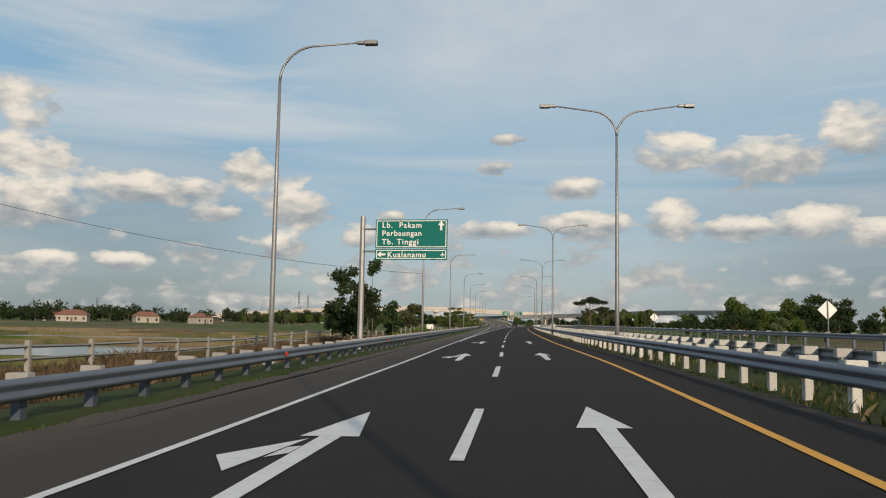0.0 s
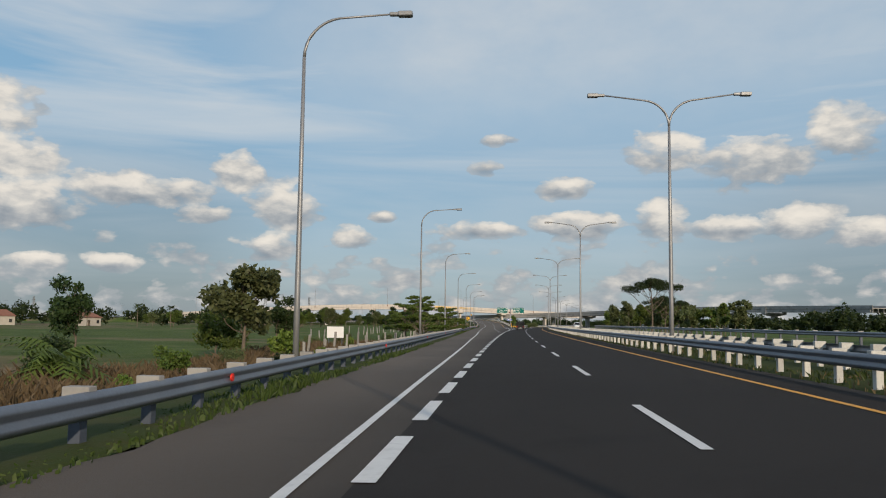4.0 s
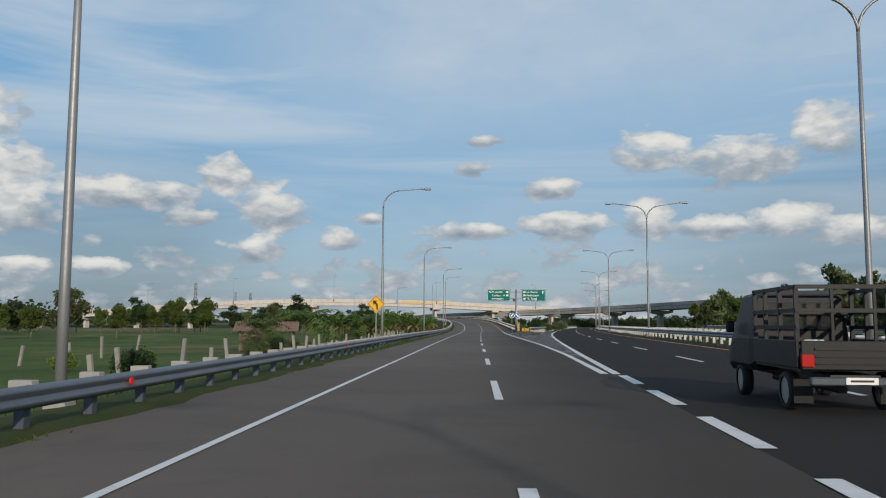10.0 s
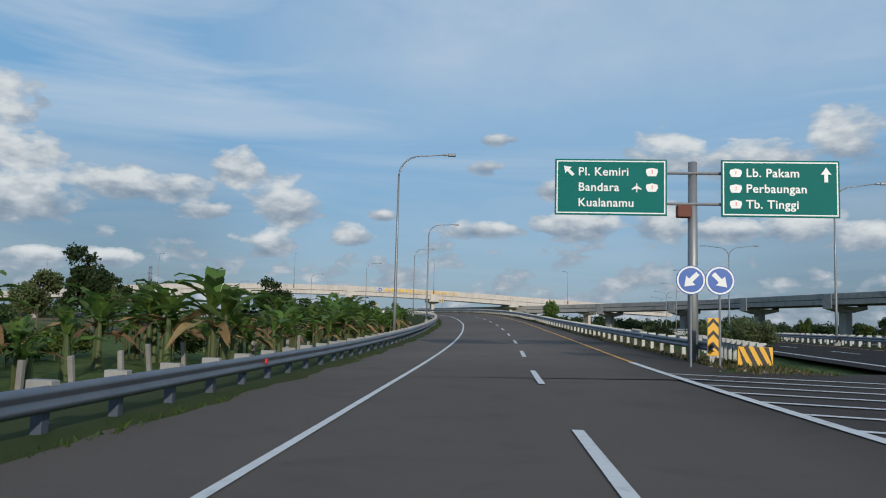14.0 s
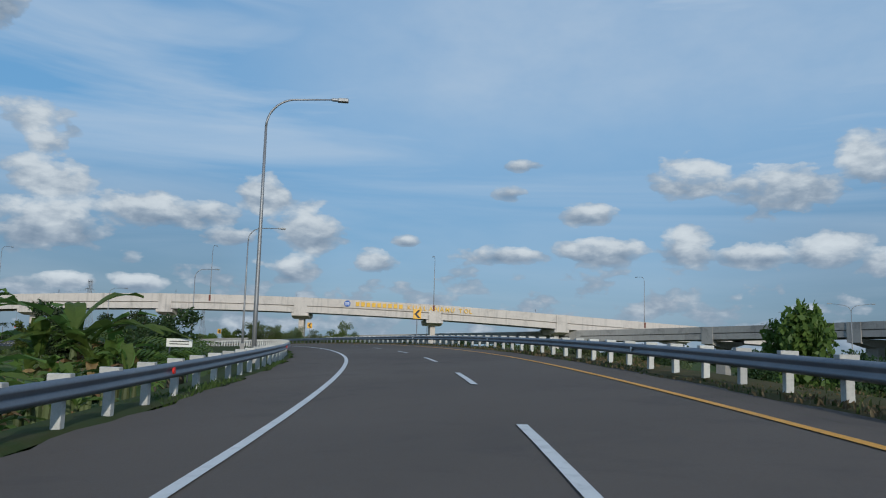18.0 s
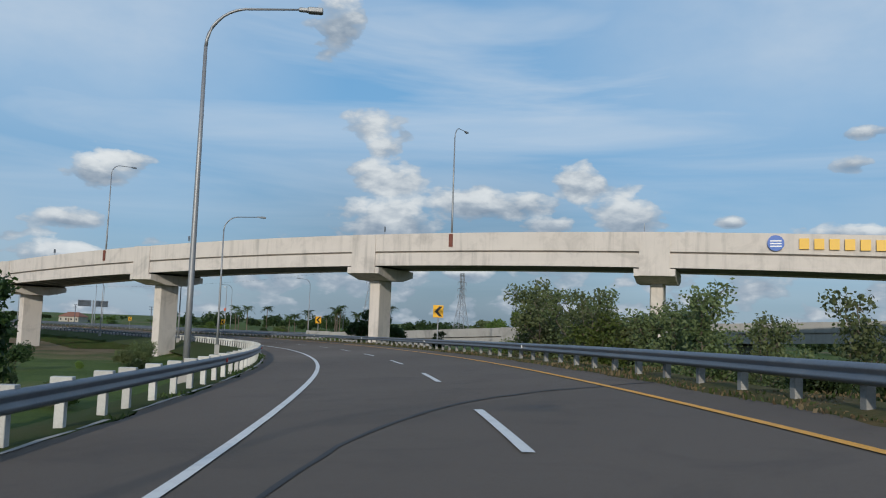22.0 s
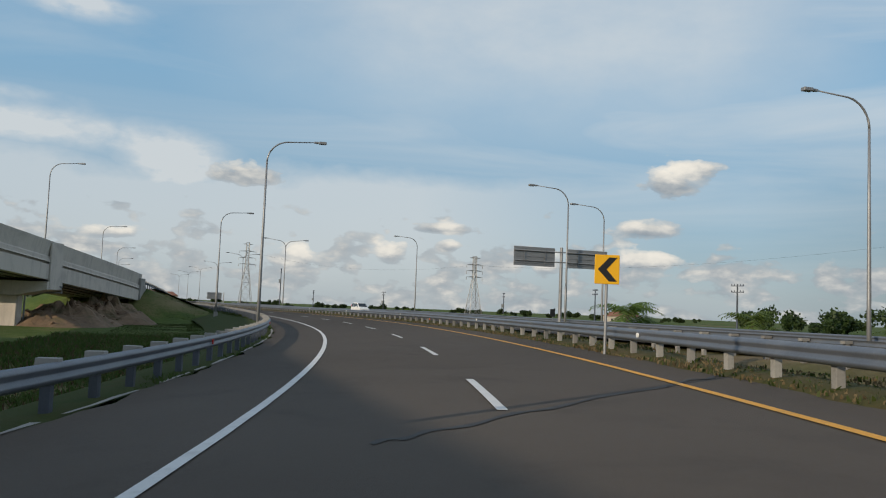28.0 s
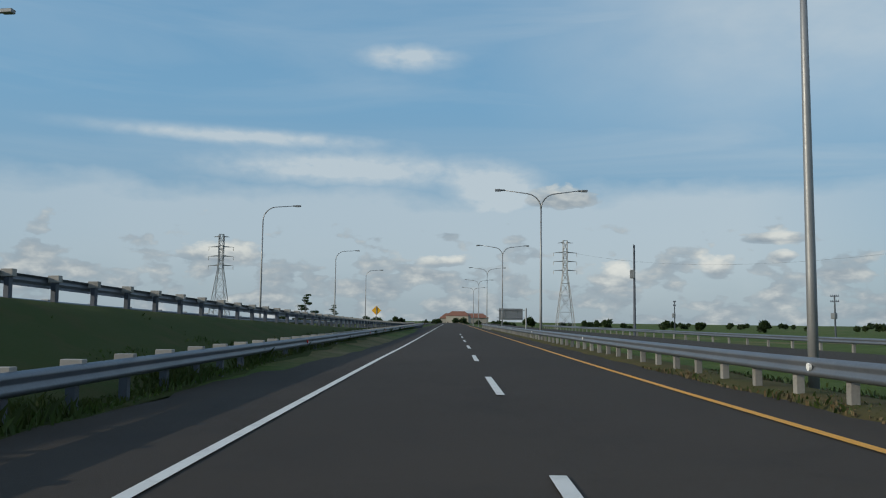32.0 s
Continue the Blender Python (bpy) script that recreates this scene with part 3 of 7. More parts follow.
def ground_heights(px, py):
    """The lie of the land: flat fields, with banks that carry the roads."""
    h = BASE + 0.25 * np.sin(px * 0.031 + 1.0) * np.sin(py * 0.027) + 0.12 * np.sin(px * 0.11) * np.sin(py * 0.13 + 2.0)
    for line, s0, s1, a, b in ROADS:
        for s in np.arange(s0, s1 + 1, 5.0):
            c, half = line.at(s, (a + b) / 2), (b - a) / 2
            t = line.way(s)
            dx, dy = px - c[0], py - c[1]
            along, across = dx * t[0] + dy * t[1], dx * t[1] - dy * t[0]
            d = np.hypot(np.maximum(np.abs(along) - 3.0, 0), np.maximum(np.abs(across) - half, 0))
            sel = d < 14
            tilt = line.slope(s) * np.clip(across, -half - 1.0, half + 1.0)
            h[sel] = np.maximum(h[sel], c[2] + tilt[sel] - 0.14 - d[sel] * 0.42)
    return h


def build_ground():
    far = np.cumsum(40 * 1.35 ** np.arange(14))
    xs = np.r_[-420 - far[::-1], np.arange(-420, 130, 3.0), 130 + far]
    ys = np.r_[-140 - far[::-1], np.arange(-140, 830, 3.0), 830 + far]
    gx, gy = np.meshgrid(xs, ys)
    h = ground_heights(gx.ravel(), gy.ravel())
    nx = len(xs)
    vs = np.column_stack([gx.ravel(), gy.ravel(), h])
    fs = [(j * nx + i, j * nx + i + 1, (j + 1) * nx + i + 1, (j + 1) * nx + i) for j in range(len(ys) - 1) for i in range(nx - 1)]
    m = bpy.data.materials.new("field_grass")
    m.use_nodes = True
    w = Nodes(m.node_tree)
    pos = w.add("ShaderNodeNewGeometry").outputs["Position"]
    a, b, c = w.noise(pos, 0.02, 4.0), w.noise(pos, 0.12, 5.0, 0.6, 0.5), w.noise(pos, 2.5, 4.0, 0.7)
    f = w.math("ADD", w.math("MULTIPLY", b, 0.6), w.math("MULTIPLY", c, 0.4))
    green = w.ramp(f, [(0.30, (0.030, 0.052, 0.012)), (0.50, (0.070, 0.105, 0.022)), (0.70, (0.125, 0.150, 0.040))])
    dry = w.ramp(f, [(0.30, (0.085, 0.060, 0.034)), (0.60, (0.20, 0.15, 0.085)), (0.75, (0.14, 0.13, 0.05))])
    sep = w.add("ShaderNodeSeparateXYZ")
    w.put(sep.inputs[0], pos)
    fallow = w.ramp(w.math("MULTIPLY_ADD", sep.outputs[1], 1 / 400.0, 0.25), [(0.15, 0.22), (0.55, 0.18), (0.80, 0.0)])
    col = w.mix(w.ramp(w.math("ADD", w.math("ADD", fallow, w.ramp(w.math("MULTIPLY_ADD", sep.outputs[0], 1 / 400.0, 1.0), [(0.34, 0.0), (0.44, 0.17), (0.55, 0.17), (0.78, 0.0)])), w.math("ADD", a, w.math("MULTIPLY_ADD", b, 0.5, -0.25))), [(0.55, 0.0), (0.72, 1.0)]), green, dry)
    p = w.add("ShaderNodeBsdfPrincipled")
    w.put(p.inputs["Base Color"], col)
    p.inputs["Roughness"].default_value = 0.9
    p.inputs["Specular IOR Level"].default_value = 0.15
    bp = w.add("ShaderNodeBump")
    bp.inputs["Strength"].default_value, bp.inputs["Distance"].default_value = 0.8, 0.15
    w.put(bp.inputs["Height"], w.noise(pos, 3.0, 5.0, 0.7))
    w.put(p.inputs["Normal"], bp.outputs[0])
    w.put(w.add("ShaderNodeOutputMaterial").inputs[0], p.outputs[0])
    g = mesh_ob("ground", vs, fs, m, None, "", True)
    tagged(g, "flat green and brown rice fields with grassy road banks", "ground", kind="structure")
    return (xs, ys, h.reshape(len(ys), nx))


GRID = build_ground()


def land(x, y):
    """Height of the ground at a place."""
    xs, ys, h = GRID
    i, j = int(np.clip(np.searchsorted(xs, x) - 1, 0, len(xs) - 2)), int(np.clip(np.searchsorted(ys, y) - 1, 0, len(ys) - 2))
    u, v = (x - xs[i]) / (xs[i + 1] - xs[i]), (y - ys[j]) / (ys[j + 1] - ys[j])
    return float((h[j, i] * (1 - u) + h[j, i + 1] * u) * (1 - v) + (h[j + 1, i] * (1 - u) + h[j + 1, i + 1] * u) * v)


# ---- carriageways ----
def ribbon(name, line, s0, s1, lat0, lat1, dz, mat, parent=None, step=3.0, label=""):
    """A flat band; lat0 and lat1 are numbers or functions of s."""
    n = max(2, int((s1 - s0) / step) + 1)
    vs, fs = [], []
    for i, s in enumerate(np.linspace(s0, s1, n)):
        a, b = (q(s) if callable(q) else q for q in (lat0, lat1))
        vs += [tuple(line.at(s, a, dz)), tuple(line.at(s, b, dz))]
        if i:
            fs.append((2 * i - 2, 2 * i - 1, 2 * i + 1, 2 * i))
    return mesh_ob(name, vs, fs, mat, parent, label)


def ramp_right(s):
    """The ramp's right edge line, from its left one."""
    return float(np.interp(s, [*(RAMP.at_y(v) for v in (288, 302, 320, 360, 404, 450)), 860, 890, 915, 945], [6.6, 7.1, 7.4, 7.25, 7.2, 7.15, 7.15, 6.9, 7.0, 7.15]))


def rail_right(s):
    return float(np.interp(s, [RAMP.at_y(v) for v in (407, 430, 465)], [9.9, 9.4, 8.85]))


def mid_lat(s):
    return float(np.interp(s, [RAMP.at_y(250), RAMP.at_y(400), 600, 830, 890, 905, 940], [3.6, 3.5, 3.6, 3.58, 3.36, 3.38, 3.55]))


MID = Line([tuple(RAMP.at(s, mid_lat(s))) for s in np.arange(RAMP.at_y(200), RAMP.long, 6.0)])


def build_roads():
    vs, fs = [], []
    for i, y in enumerate(np.linspace(75, 404, 110)):
        s, q = RAMP.at_y(y), MAIN.at_y(y)
        vs += [tuple(RAMP.at(s, -1.9)), tuple(MAIN.at(q, 0.0))]
        if i:
            k = 2 * i
            fs.append((k - 2, k - 1, k + 1, k))
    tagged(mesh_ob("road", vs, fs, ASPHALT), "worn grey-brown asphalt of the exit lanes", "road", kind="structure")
    tagged(ribbon("road", MAIN, 0, MAIN.at_y(404), 0.0, 8.3, 0.0, FRESH), "dark asphalt toll road with painted lane lines", "road", kind="structure")
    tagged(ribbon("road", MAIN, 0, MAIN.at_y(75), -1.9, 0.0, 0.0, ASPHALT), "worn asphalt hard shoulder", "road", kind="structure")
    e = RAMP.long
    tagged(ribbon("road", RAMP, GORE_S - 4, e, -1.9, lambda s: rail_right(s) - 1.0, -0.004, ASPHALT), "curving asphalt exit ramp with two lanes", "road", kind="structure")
    tagged(ribbon("road", MAIN, MAIN.at_y(404), MAIN.long, -1.2, 8.3, 0.0, FRESH), "straight asphalt main carriageway", "road", kind="structure")
    tagged(ribbon("road", MAIN, 0, MAIN.long, 12.6, 22.4, 0.0, FRESH), "asphalt carriageway for oncoming traffic", "road", kind="structure")
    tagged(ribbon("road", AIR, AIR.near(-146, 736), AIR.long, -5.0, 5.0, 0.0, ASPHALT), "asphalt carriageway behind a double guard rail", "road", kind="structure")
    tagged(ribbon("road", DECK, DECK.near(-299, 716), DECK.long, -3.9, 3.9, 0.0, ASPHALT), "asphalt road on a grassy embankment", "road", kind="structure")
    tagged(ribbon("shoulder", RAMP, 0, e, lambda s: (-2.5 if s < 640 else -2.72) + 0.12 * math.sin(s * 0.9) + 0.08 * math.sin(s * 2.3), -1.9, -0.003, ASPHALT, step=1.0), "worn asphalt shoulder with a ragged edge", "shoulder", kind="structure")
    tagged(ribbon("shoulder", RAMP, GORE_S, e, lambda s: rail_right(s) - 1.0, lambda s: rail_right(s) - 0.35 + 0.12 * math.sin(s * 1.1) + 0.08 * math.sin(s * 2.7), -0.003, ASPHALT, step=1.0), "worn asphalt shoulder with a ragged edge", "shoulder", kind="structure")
    tagged(ribbon("shoulder", MAIN, 0, MAIN.long, 8.3, lambda s: 8.7 + 0.1 * math.sin(s * 1.3), -0.003, SHOULDER, step=1.5), "dusty grey paved median shoulder", "shoulder", kind="structure")


build_roads()
VERGE = material("verge_turf", (0.056, 0.066, 0.020), 0.95, 0, 0.33, 0.9, 9, 1.0, 14, (0.095, 0.072, 0.034), spec=0.1, stain=((0.16, 0.105, 0.050), 0.7, 0.7), coord="World")
TURF = material("dark_turf", (0.038, 0.058, 0.015), 0.95, 0, 0.33, 0.8, 9, 1.0, 14, (0.055, 0.064, 0.022), spec=0.1, stain=((0.085, 0.062, 0.032), 0.5, 0.45), coord="World")


def verge_strip(line, s0, s1, profile, mat, label):
    """A low crowned strip of earth and turf at the feet of a rail; profile: lat (number or function) and height."""
    n = int((s1 - s0) / 1.5) + 1
    vs, m = [], len(profile)
    for i, s in enumerate(np.linspace(s0, s1, n)):
        for k, (a, b) in enumerate(profile):
            a = a(s) if callable(a) else a
            edge = 0 < k < m - 1
            wob = noise.noise(Vector((s * .55, k * 3.1, a * .2)))
            vs.append(tuple(line.at(s, a + .10 * wob, b + (.035 * wob if edge else 0))))
    fs = [(i * m + k, i * m + k + 1, (i + 1) * m + k + 1, (i + 1) * m + k) for i in range(n - 1) for k in range(m - 1)]
    tagged(mesh_ob("verge", vs, fs, mat, None, "", True), label, "verge", kind="structure")


verge_strip(RAMP, RAMP.at_y(-60), 600, [(-2.52, -.05), (-2.72, .01), (-3.1, .03), (-3.9, .02), (-5.2, -.12), (-7.0, -.75)], TURF, "low green turf verge at the guard rail")
verge_strip(RAMP, 600, RAMP.near(-430, 733), [(-2.86, -.05), (-3.05, .0), (-3.4, .01), (-4.2, -.06), (-5.6, -.40), (-7.5, -.95)], TURF, "green turf verge beside the bend")
verge_strip(DECK, DECK.near(-303, 716.5), DECK.near(-470, 724), [(4.75, -.12), (5.4, -.02), (6.4, -.36), (8.0, -.96), (10.0, -1.72), (12.5, -2.75)], TURF, "steep dark green turf slope of the embankment")
rr = lambda off: (lambda s: rail_right(s) + off)
verge_strip(RAMP, RAMP.at_y(409), RAMP.near(-430, 733), [(rr(-.42), -.05), (rr(-.22), .03), (rr(.2), .07), (rr(1.1), .04), (rr(2.2), -.30), (rr(3.6), -.85)], VERGE, "brown and green verge of earth and dry turf")
verge_strip(MAIN, MAIN.at_y(-60), MAIN.at_y(700), [(8.66, -.05), (8.85, .03), (9.4, .06), (10.4, .03), (11.2, .05), (12.0, .02), (12.55, -.05)], TURF, "dark turf strip of the median")


def crack_seal(places):
    """A wavering dark tar line over a crack, through (s, lat)."""
    a = np.array(places)
    vs, fs = [], []
    for i, u in enumerate(np.linspace(0, len(a) - 1, 40)):
        s, lat = (float(np.interp(u, range(len(a)), a[:, c])) for c in (0, 1))
        w = .07 + .03 * math.sin(i * 1.7)
        s += .12 * math.sin(i * .9)
        vs += [tuple(RAMP.at(s - w, lat + .03, .006)), tuple(RAMP.at(s + w, lat - .03, .006))]
        if i:
            fs.append((2 * i - 2, 2 * i - 1, 2 * i + 1, 2 * i))
    tagged(mesh_ob("crack_seal", vs, fs, TAR), "dark tar line sealing a crack in the asphalt", "road marking", "tar lines", "structure")


TAR = material("tar", (0.022, 0.02, 0.019), 0.7, 0, 0.2, 2.0, 30, coord="World")
crack_seal([(752.5, .5), (754.7, .9), (758.2, 1.4), (761.9, 2.6), (764.6, 4.3), (766.2, 6.6), (767, 8.5)])
crack_seal([(932.6, 1.8), (933.4, 2.5), (935.4, 4.3), (938.7, 7.6), (939.5, 8.6)])
kerb = thing("kerb", (0, 0, 0), "broken thin concrete edge strip along the ramp", "kerb", kind="structure")
krng, q = np.random.default_rng(5), 745.0
while q < 985:
    e = q + krng.uniform(1.2, 6.0)
    ribbon("kerb_length", RAMP, q, e, lambda v: -2.85 + .04 * math.sin(v * 1.9), lambda v: -2.75 + .02 * math.sin(v * 3.1), .012, CONCRETE_OLD, kerb, step=1.0)
    q = e + krng.uniform(.1, 1.6)


def build_markings():
    up = 0.012
    k = dict(kind="structure")
    e = RAMP.long
    edge = lambda q: float(np.interp(q, [540, 620], [.064, .078]))
    tagged(ribbon("edge_line", RAMP, 0, e, lambda q: -edge(q), edge, up, PAINT), "solid white painted edge line", "road marking", **k)
    tagged(ribbon("edge_line", MAIN, 0, MAIN.long, lambda q: float(np.interp(q, [147, 170], [6.85, 7.1])), lambda q: float(np.interp(q, [147, 170], [7.0, 7.25])), up, ORANGE), "solid orange painted median edge line", "road marking", **k)
    g0, g1 = RAMP.at_y(288), RAMP.at_y(408)
    tagged(ribbon("gore_line", RAMP, g0, g1, lambda s: ramp_right(s) - .11, lambda s: ramp_right(s) + .11, up, PAINT), "solid white line beside the gore", "road marking", **k)
    tagged(ribbon("edge_line", RAMP, g1, e, lambda s: ramp_right(s) - .08, lambda s: ramp_right(s) + .08, up, ORANGE), "solid orange painted edge line of the ramp", "road marking", **k)
    tagged(ribbon("gore_line", MAIN, MAIN.at_y(288), MAIN.long, -.11, .11, up, PAINT), "solid white left edge line of the main road", "road marking", **k)
    for lat in (13.4, 21.6):
        tagged(ribbon("edge_line", MAIN, 0, MAIN.long, lat - .08, lat + .08, up, PAINT), "white edge line of the oncoming carriageway", "road marking", **k)

    def dashes(line, starts, lat, long, half, mat, label, n=3):
        par = thing("lane_dashes", (0, 0, 0), label, "road marking", kind="structure")
        for s in starts:
            ribbon("dash", line, s, s + long, (lambda q: lat(q) - half), (lambda q: lat(q) + half), up, mat, par, step=long / n)
    m0 = MAIN.at_y(13.26)
    dashes(MAIN, [m0 - 5 + 13 * i for i in range(-9, 58)], lambda q: float(np.interp(q, [m0, m0 + 50], [3.22, 3.58])), 5.0, 0.075, PAINT, "long white dashes between the main lanes")
    dashes(MAIN, [m0 - 5 + 13 * i for i in range(-9, 58)], lambda s: 17.5, 5.0, 0.075, PAINT, "long white dashes on the oncoming carriageway")
    dashes(MAIN, [MAIN.at_y(110.2) + 4.71 * i for i in range(-10, 38)], lambda s: 0.08, 3.0, 0.115, PAINT, "short thick white dashes where the exit lane parts", 2)
    r0 = MID.at_y(259.94)
    drift = lambda q: q + float(np.interp(q, [r0 + 415, r0 + 490, r0 + 525, r0 + 550, r0 + 585, r0 + 600], [0, -1.0, -1.7, -1.4, -.5, -1.5]))
    dashes(MID, [drift(r0 - 5 + 13 * i) for i in range(-2, 58)], lambda q: 0.0, 5.0, 0.08, PAINT, "long white dashes between the ramp lanes")
    # hatching between the parting roads
    par = thing("gore_hatching", (0, 0, 0), "white chevron hatching on the gore", "road marking", kind="structure")
    for y in np.arange(300, 403.5, 2.0):
        a, b = RAMP.at(RAMP.at_y(y), ramp_right(RAMP.at_y(y)) + .1, up), MAIN.at(MAIN.at_y(y), -.1, up)
        wide = b[0] - a[0]
        mid_p = (a + b) / 2 - np.array([-wide * 0.12, wide * 0.32, 0])
        t = np.array([0, 0.24, 0])
        mesh_ob("stripe", [a, a + t, mid_p + t, mid_p, b + t, b], [(0, 3, 2, 1), (3, 5, 4, 2)], PAINT, par)
    # lane arrows
    straight = [(-.08, 0), (.08, 0), (.11, 4.6), (.42, 4.6), (0, 7.4), (-.42, 4.6), (-.11, 4.6)]
    for y in (13.0, 38.0, 63.2):
        for lat, both, ahead in ((1.53, True, -.3), (4.97, False, .75)):
            lat += float(np.interp(y, [13, 63], [0, .42]))
            s = MAIN.at_y(y) - 7.4 + ahead * float(np.interp(y, [13, 63], [1, .3]))
            geo = Geo()
            put = lambda pts: geo.face_list([MAIN.at(s + v, lat + u, up) for u, v in pts], [tuple(range(len(pts)))])
            put([(-.10, 0), (.10, 0), (.15, 4.6), (-.12, 4.6)])
            put([(-.37, 4.6), (.37, 4.6), (0, 7.4)])
            if both:
                put([(-.32, 3.0), (-.13, 3.3), (-.13, 3.8), (-.26, 3.7)])
                put([(-.86, 3.1), (-.46, 2.2), (-.20, 4.4)])
            tagged(geo.make("lane_arrow", PAINT), "white painted arrow ahead and left" if both else "white painted straight arrow", "road marking", "lane arrows", "structure")


build_markings()


# ---- guard rails ----
def make_post(mat, cap, tall=.82):
    g = Geo().box(-.075, .075, -.085, .085, -.6, .61, .008)
    n = len(g.f)
    g.box(-.17, .17, -.095, .095, .615, tall, .008)
    ob = g.make("post", [mat, cap])
    for i, p in enumerate(ob.data.polygons):
        p.material_index = 1 if i >= n else 0
    me = ob.data
    bpy.data.objects.remove(ob)
    return me


POSTDULL = material("weathered_concrete_post", (0.27, 0.26, 0.24), 0.85, 0, 0.25, 3.0, 25, 0.2, 60, (0.17, 0.165, 0.155), per_object=0.4, stain=((0.10, 0.09, 0.075), 4.0, 0.5))
POST_A, POST_B, POST_C = make_post(POSTGREY, CONCRETE_OLD), make_post(POSTWHITE, POSTWHITE), make_post(POSTDULL, POSTDULL, .72)
W_RAIL = [(0, .43), (.045, .455), (.085, .49), (.085, .53), (.03, .58), (.03, .61), (.085, .66), (.085, .70), (.045, .735), (0, .76)]


def guardrail(line, s0, s1, lat, face, post_me, label, group, gap=2.0, height=None, red=0):
    """A W-beam on posts, in lengths of about 100 m. face: +1 the beam swells to the right."""
    at_lat = lat if callable(lat) else (lambda s: lat)
    up = height or (lambda s: 0.0)
    parts = max(1, round((s1 - s0) / 100))
    for k in range(parts):
        a, b = s0 + (s1 - s0) * k / parts, s0 + (s1 - s0) * (k + 1) / parts
        mid = line.at((a + b) / 2, at_lat((a + b) / 2))
        par = thing("guardrail", tuple(mid), label, "guard rail", group)
        prof = [(u, v) for u, v in W_RAIL] + [(u - .012, v) for u, v in W_RAIL[::-1]]
        n = int((b - a) / 2.5) + 1
        vs, m = [], len(prof)
        for s in np.linspace(a, b, n):
            L = at_lat(s)
            vs += [tuple(line.at(s, L + face * u, v + up(s)) - mid) for u, v in prof]
        fs = [(i * m + j, i * m + (j + 1) % m, (i + 1) * m + (j + 1) % m, (i + 1) * m + j) for i in range(n - 1) for j in range(m)]
        mesh_ob("rail", vs, fs, STEEL, par, "", True)
        for s in np.arange(a + gap / 2, b, gap):
            o = new("post", post_me)
            o.parent = par
            q = line.at(s, at_lat(s) - face * 0.16, up(s)) - mid
            o.matrix_basis = Matrix.Translation(q) @ Matrix.Rotation(radians(line.turn(s) + (0 if face > 0 else 180) + random.uniform(-3, 3)), 4, "Z") @ Matrix.Rotation(random.uniform(-.015, .015), 4, "Y")
        if red:
            for s in np.arange(a + red / 2, b, red):
                o = Geo().tube([(-.02, 0, 0), (.02, 0, 0)], .07, 10).make("reflector", RED if line is RAMP and face > 0 else WHITE, par)
                o.matrix_basis = Matrix.Translation(line.at(s, at_lat(s) + face * .09, .60 + up(s)) - mid) @ Matrix.Rotation(radians(line.turn(s)), 4, "Z")


y_w = RAMP.at_y(500)
guardrail(RAMP, RAMP.at_y(-60), y_w, -3.0, 1, POST_A, "galvanised W-beam guard rail on grey steel posts", "roadside guard rails", red=24, height=lambda s: float(np.interp(s, [560, 600], [-.12, -.03])))
guardrail(RAMP, y_w, RAMP.near(-150, 699), -3.0, 1, POST_B, "galvanised W-beam guard rail on whitewashed posts", "ramp guard rails", red=24)
guardrail(RAMP, RAMP.near(-150, 699), RAMP.near(-470, 733), -3.0, 1, POST_A, "galvanised W-beam guard rail on grey steel posts", "ramp guard rails", red=24)
guardrail(RAMP, RAMP.at_y(407.2), RAMP.at_y(600), rail_right, -1, POST_B, "dark blue-grey W-beam guard rail on whitewashed posts", "ramp guard rails", red=24)
guardrail(RAMP, RAMP.at_y(600), RAMP.near(-470, 733), rail_right, -1, POST_C, "galvanised W-beam guard rail on steel posts", "ramp guard rails", red=24)
guardrail(MAIN, MAIN.at_y(-60), MAIN.at_y(700), 8.8, -1, POST_B, "W-beam median guard rail on whitewashed posts", "median guard rails")
guardrail(MAIN, MAIN.at_y(-60), MAIN.at_y(640), 11.3, 1, POST_B, "W-beam median guard rail on whitewashed posts", "median guard rails")
guardrail(MAIN, MAIN.at_y(408), MAIN.at_y(640), lambda s: float(np.interp(s, [MAIN.at_y(408), MAIN.at_y(450)], [-4.3, -1.9])), 1, POST_B, "W-beam guard rail on whitewashed posts", "main road guard rails")
guardrail(MAIN, MAIN.at_y(-60), MAIN.at_y(400), 24.2, -1, POST_A, "W-beam guard rail beyond the oncoming carriageway", "main road guard rails", 4.0)
guardrail(AIR, AIR.near(-148, 737), AIR.near(-234, 748), -5.8, 1, POST_C, "galvanised W-beam guard rail of the second carriageway", "second carriageway guard rails", 2.0)
guardrail(AIR, AIR.near(-148, 737), AIR.near(-500, 752), 5.8, -1, POST_C, "galvanised W-beam guard rail of the second carriageway", "second carriageway guard rails", 4.0)
guardrail(DECK, DECK.near(-300, 716), DECK.near(-470, 724), 4.2, -1, POST_A, "W-beam guard rail on top of the embankment", "embankment guard rails", 2.0)
guardrail(DECK, DECK.near(-300, 716), DECK.near(-470, 724), -4.2, 1, POST_A, "W-beam guard rail on top of the embankment", "embankment guard rails", 4.0)


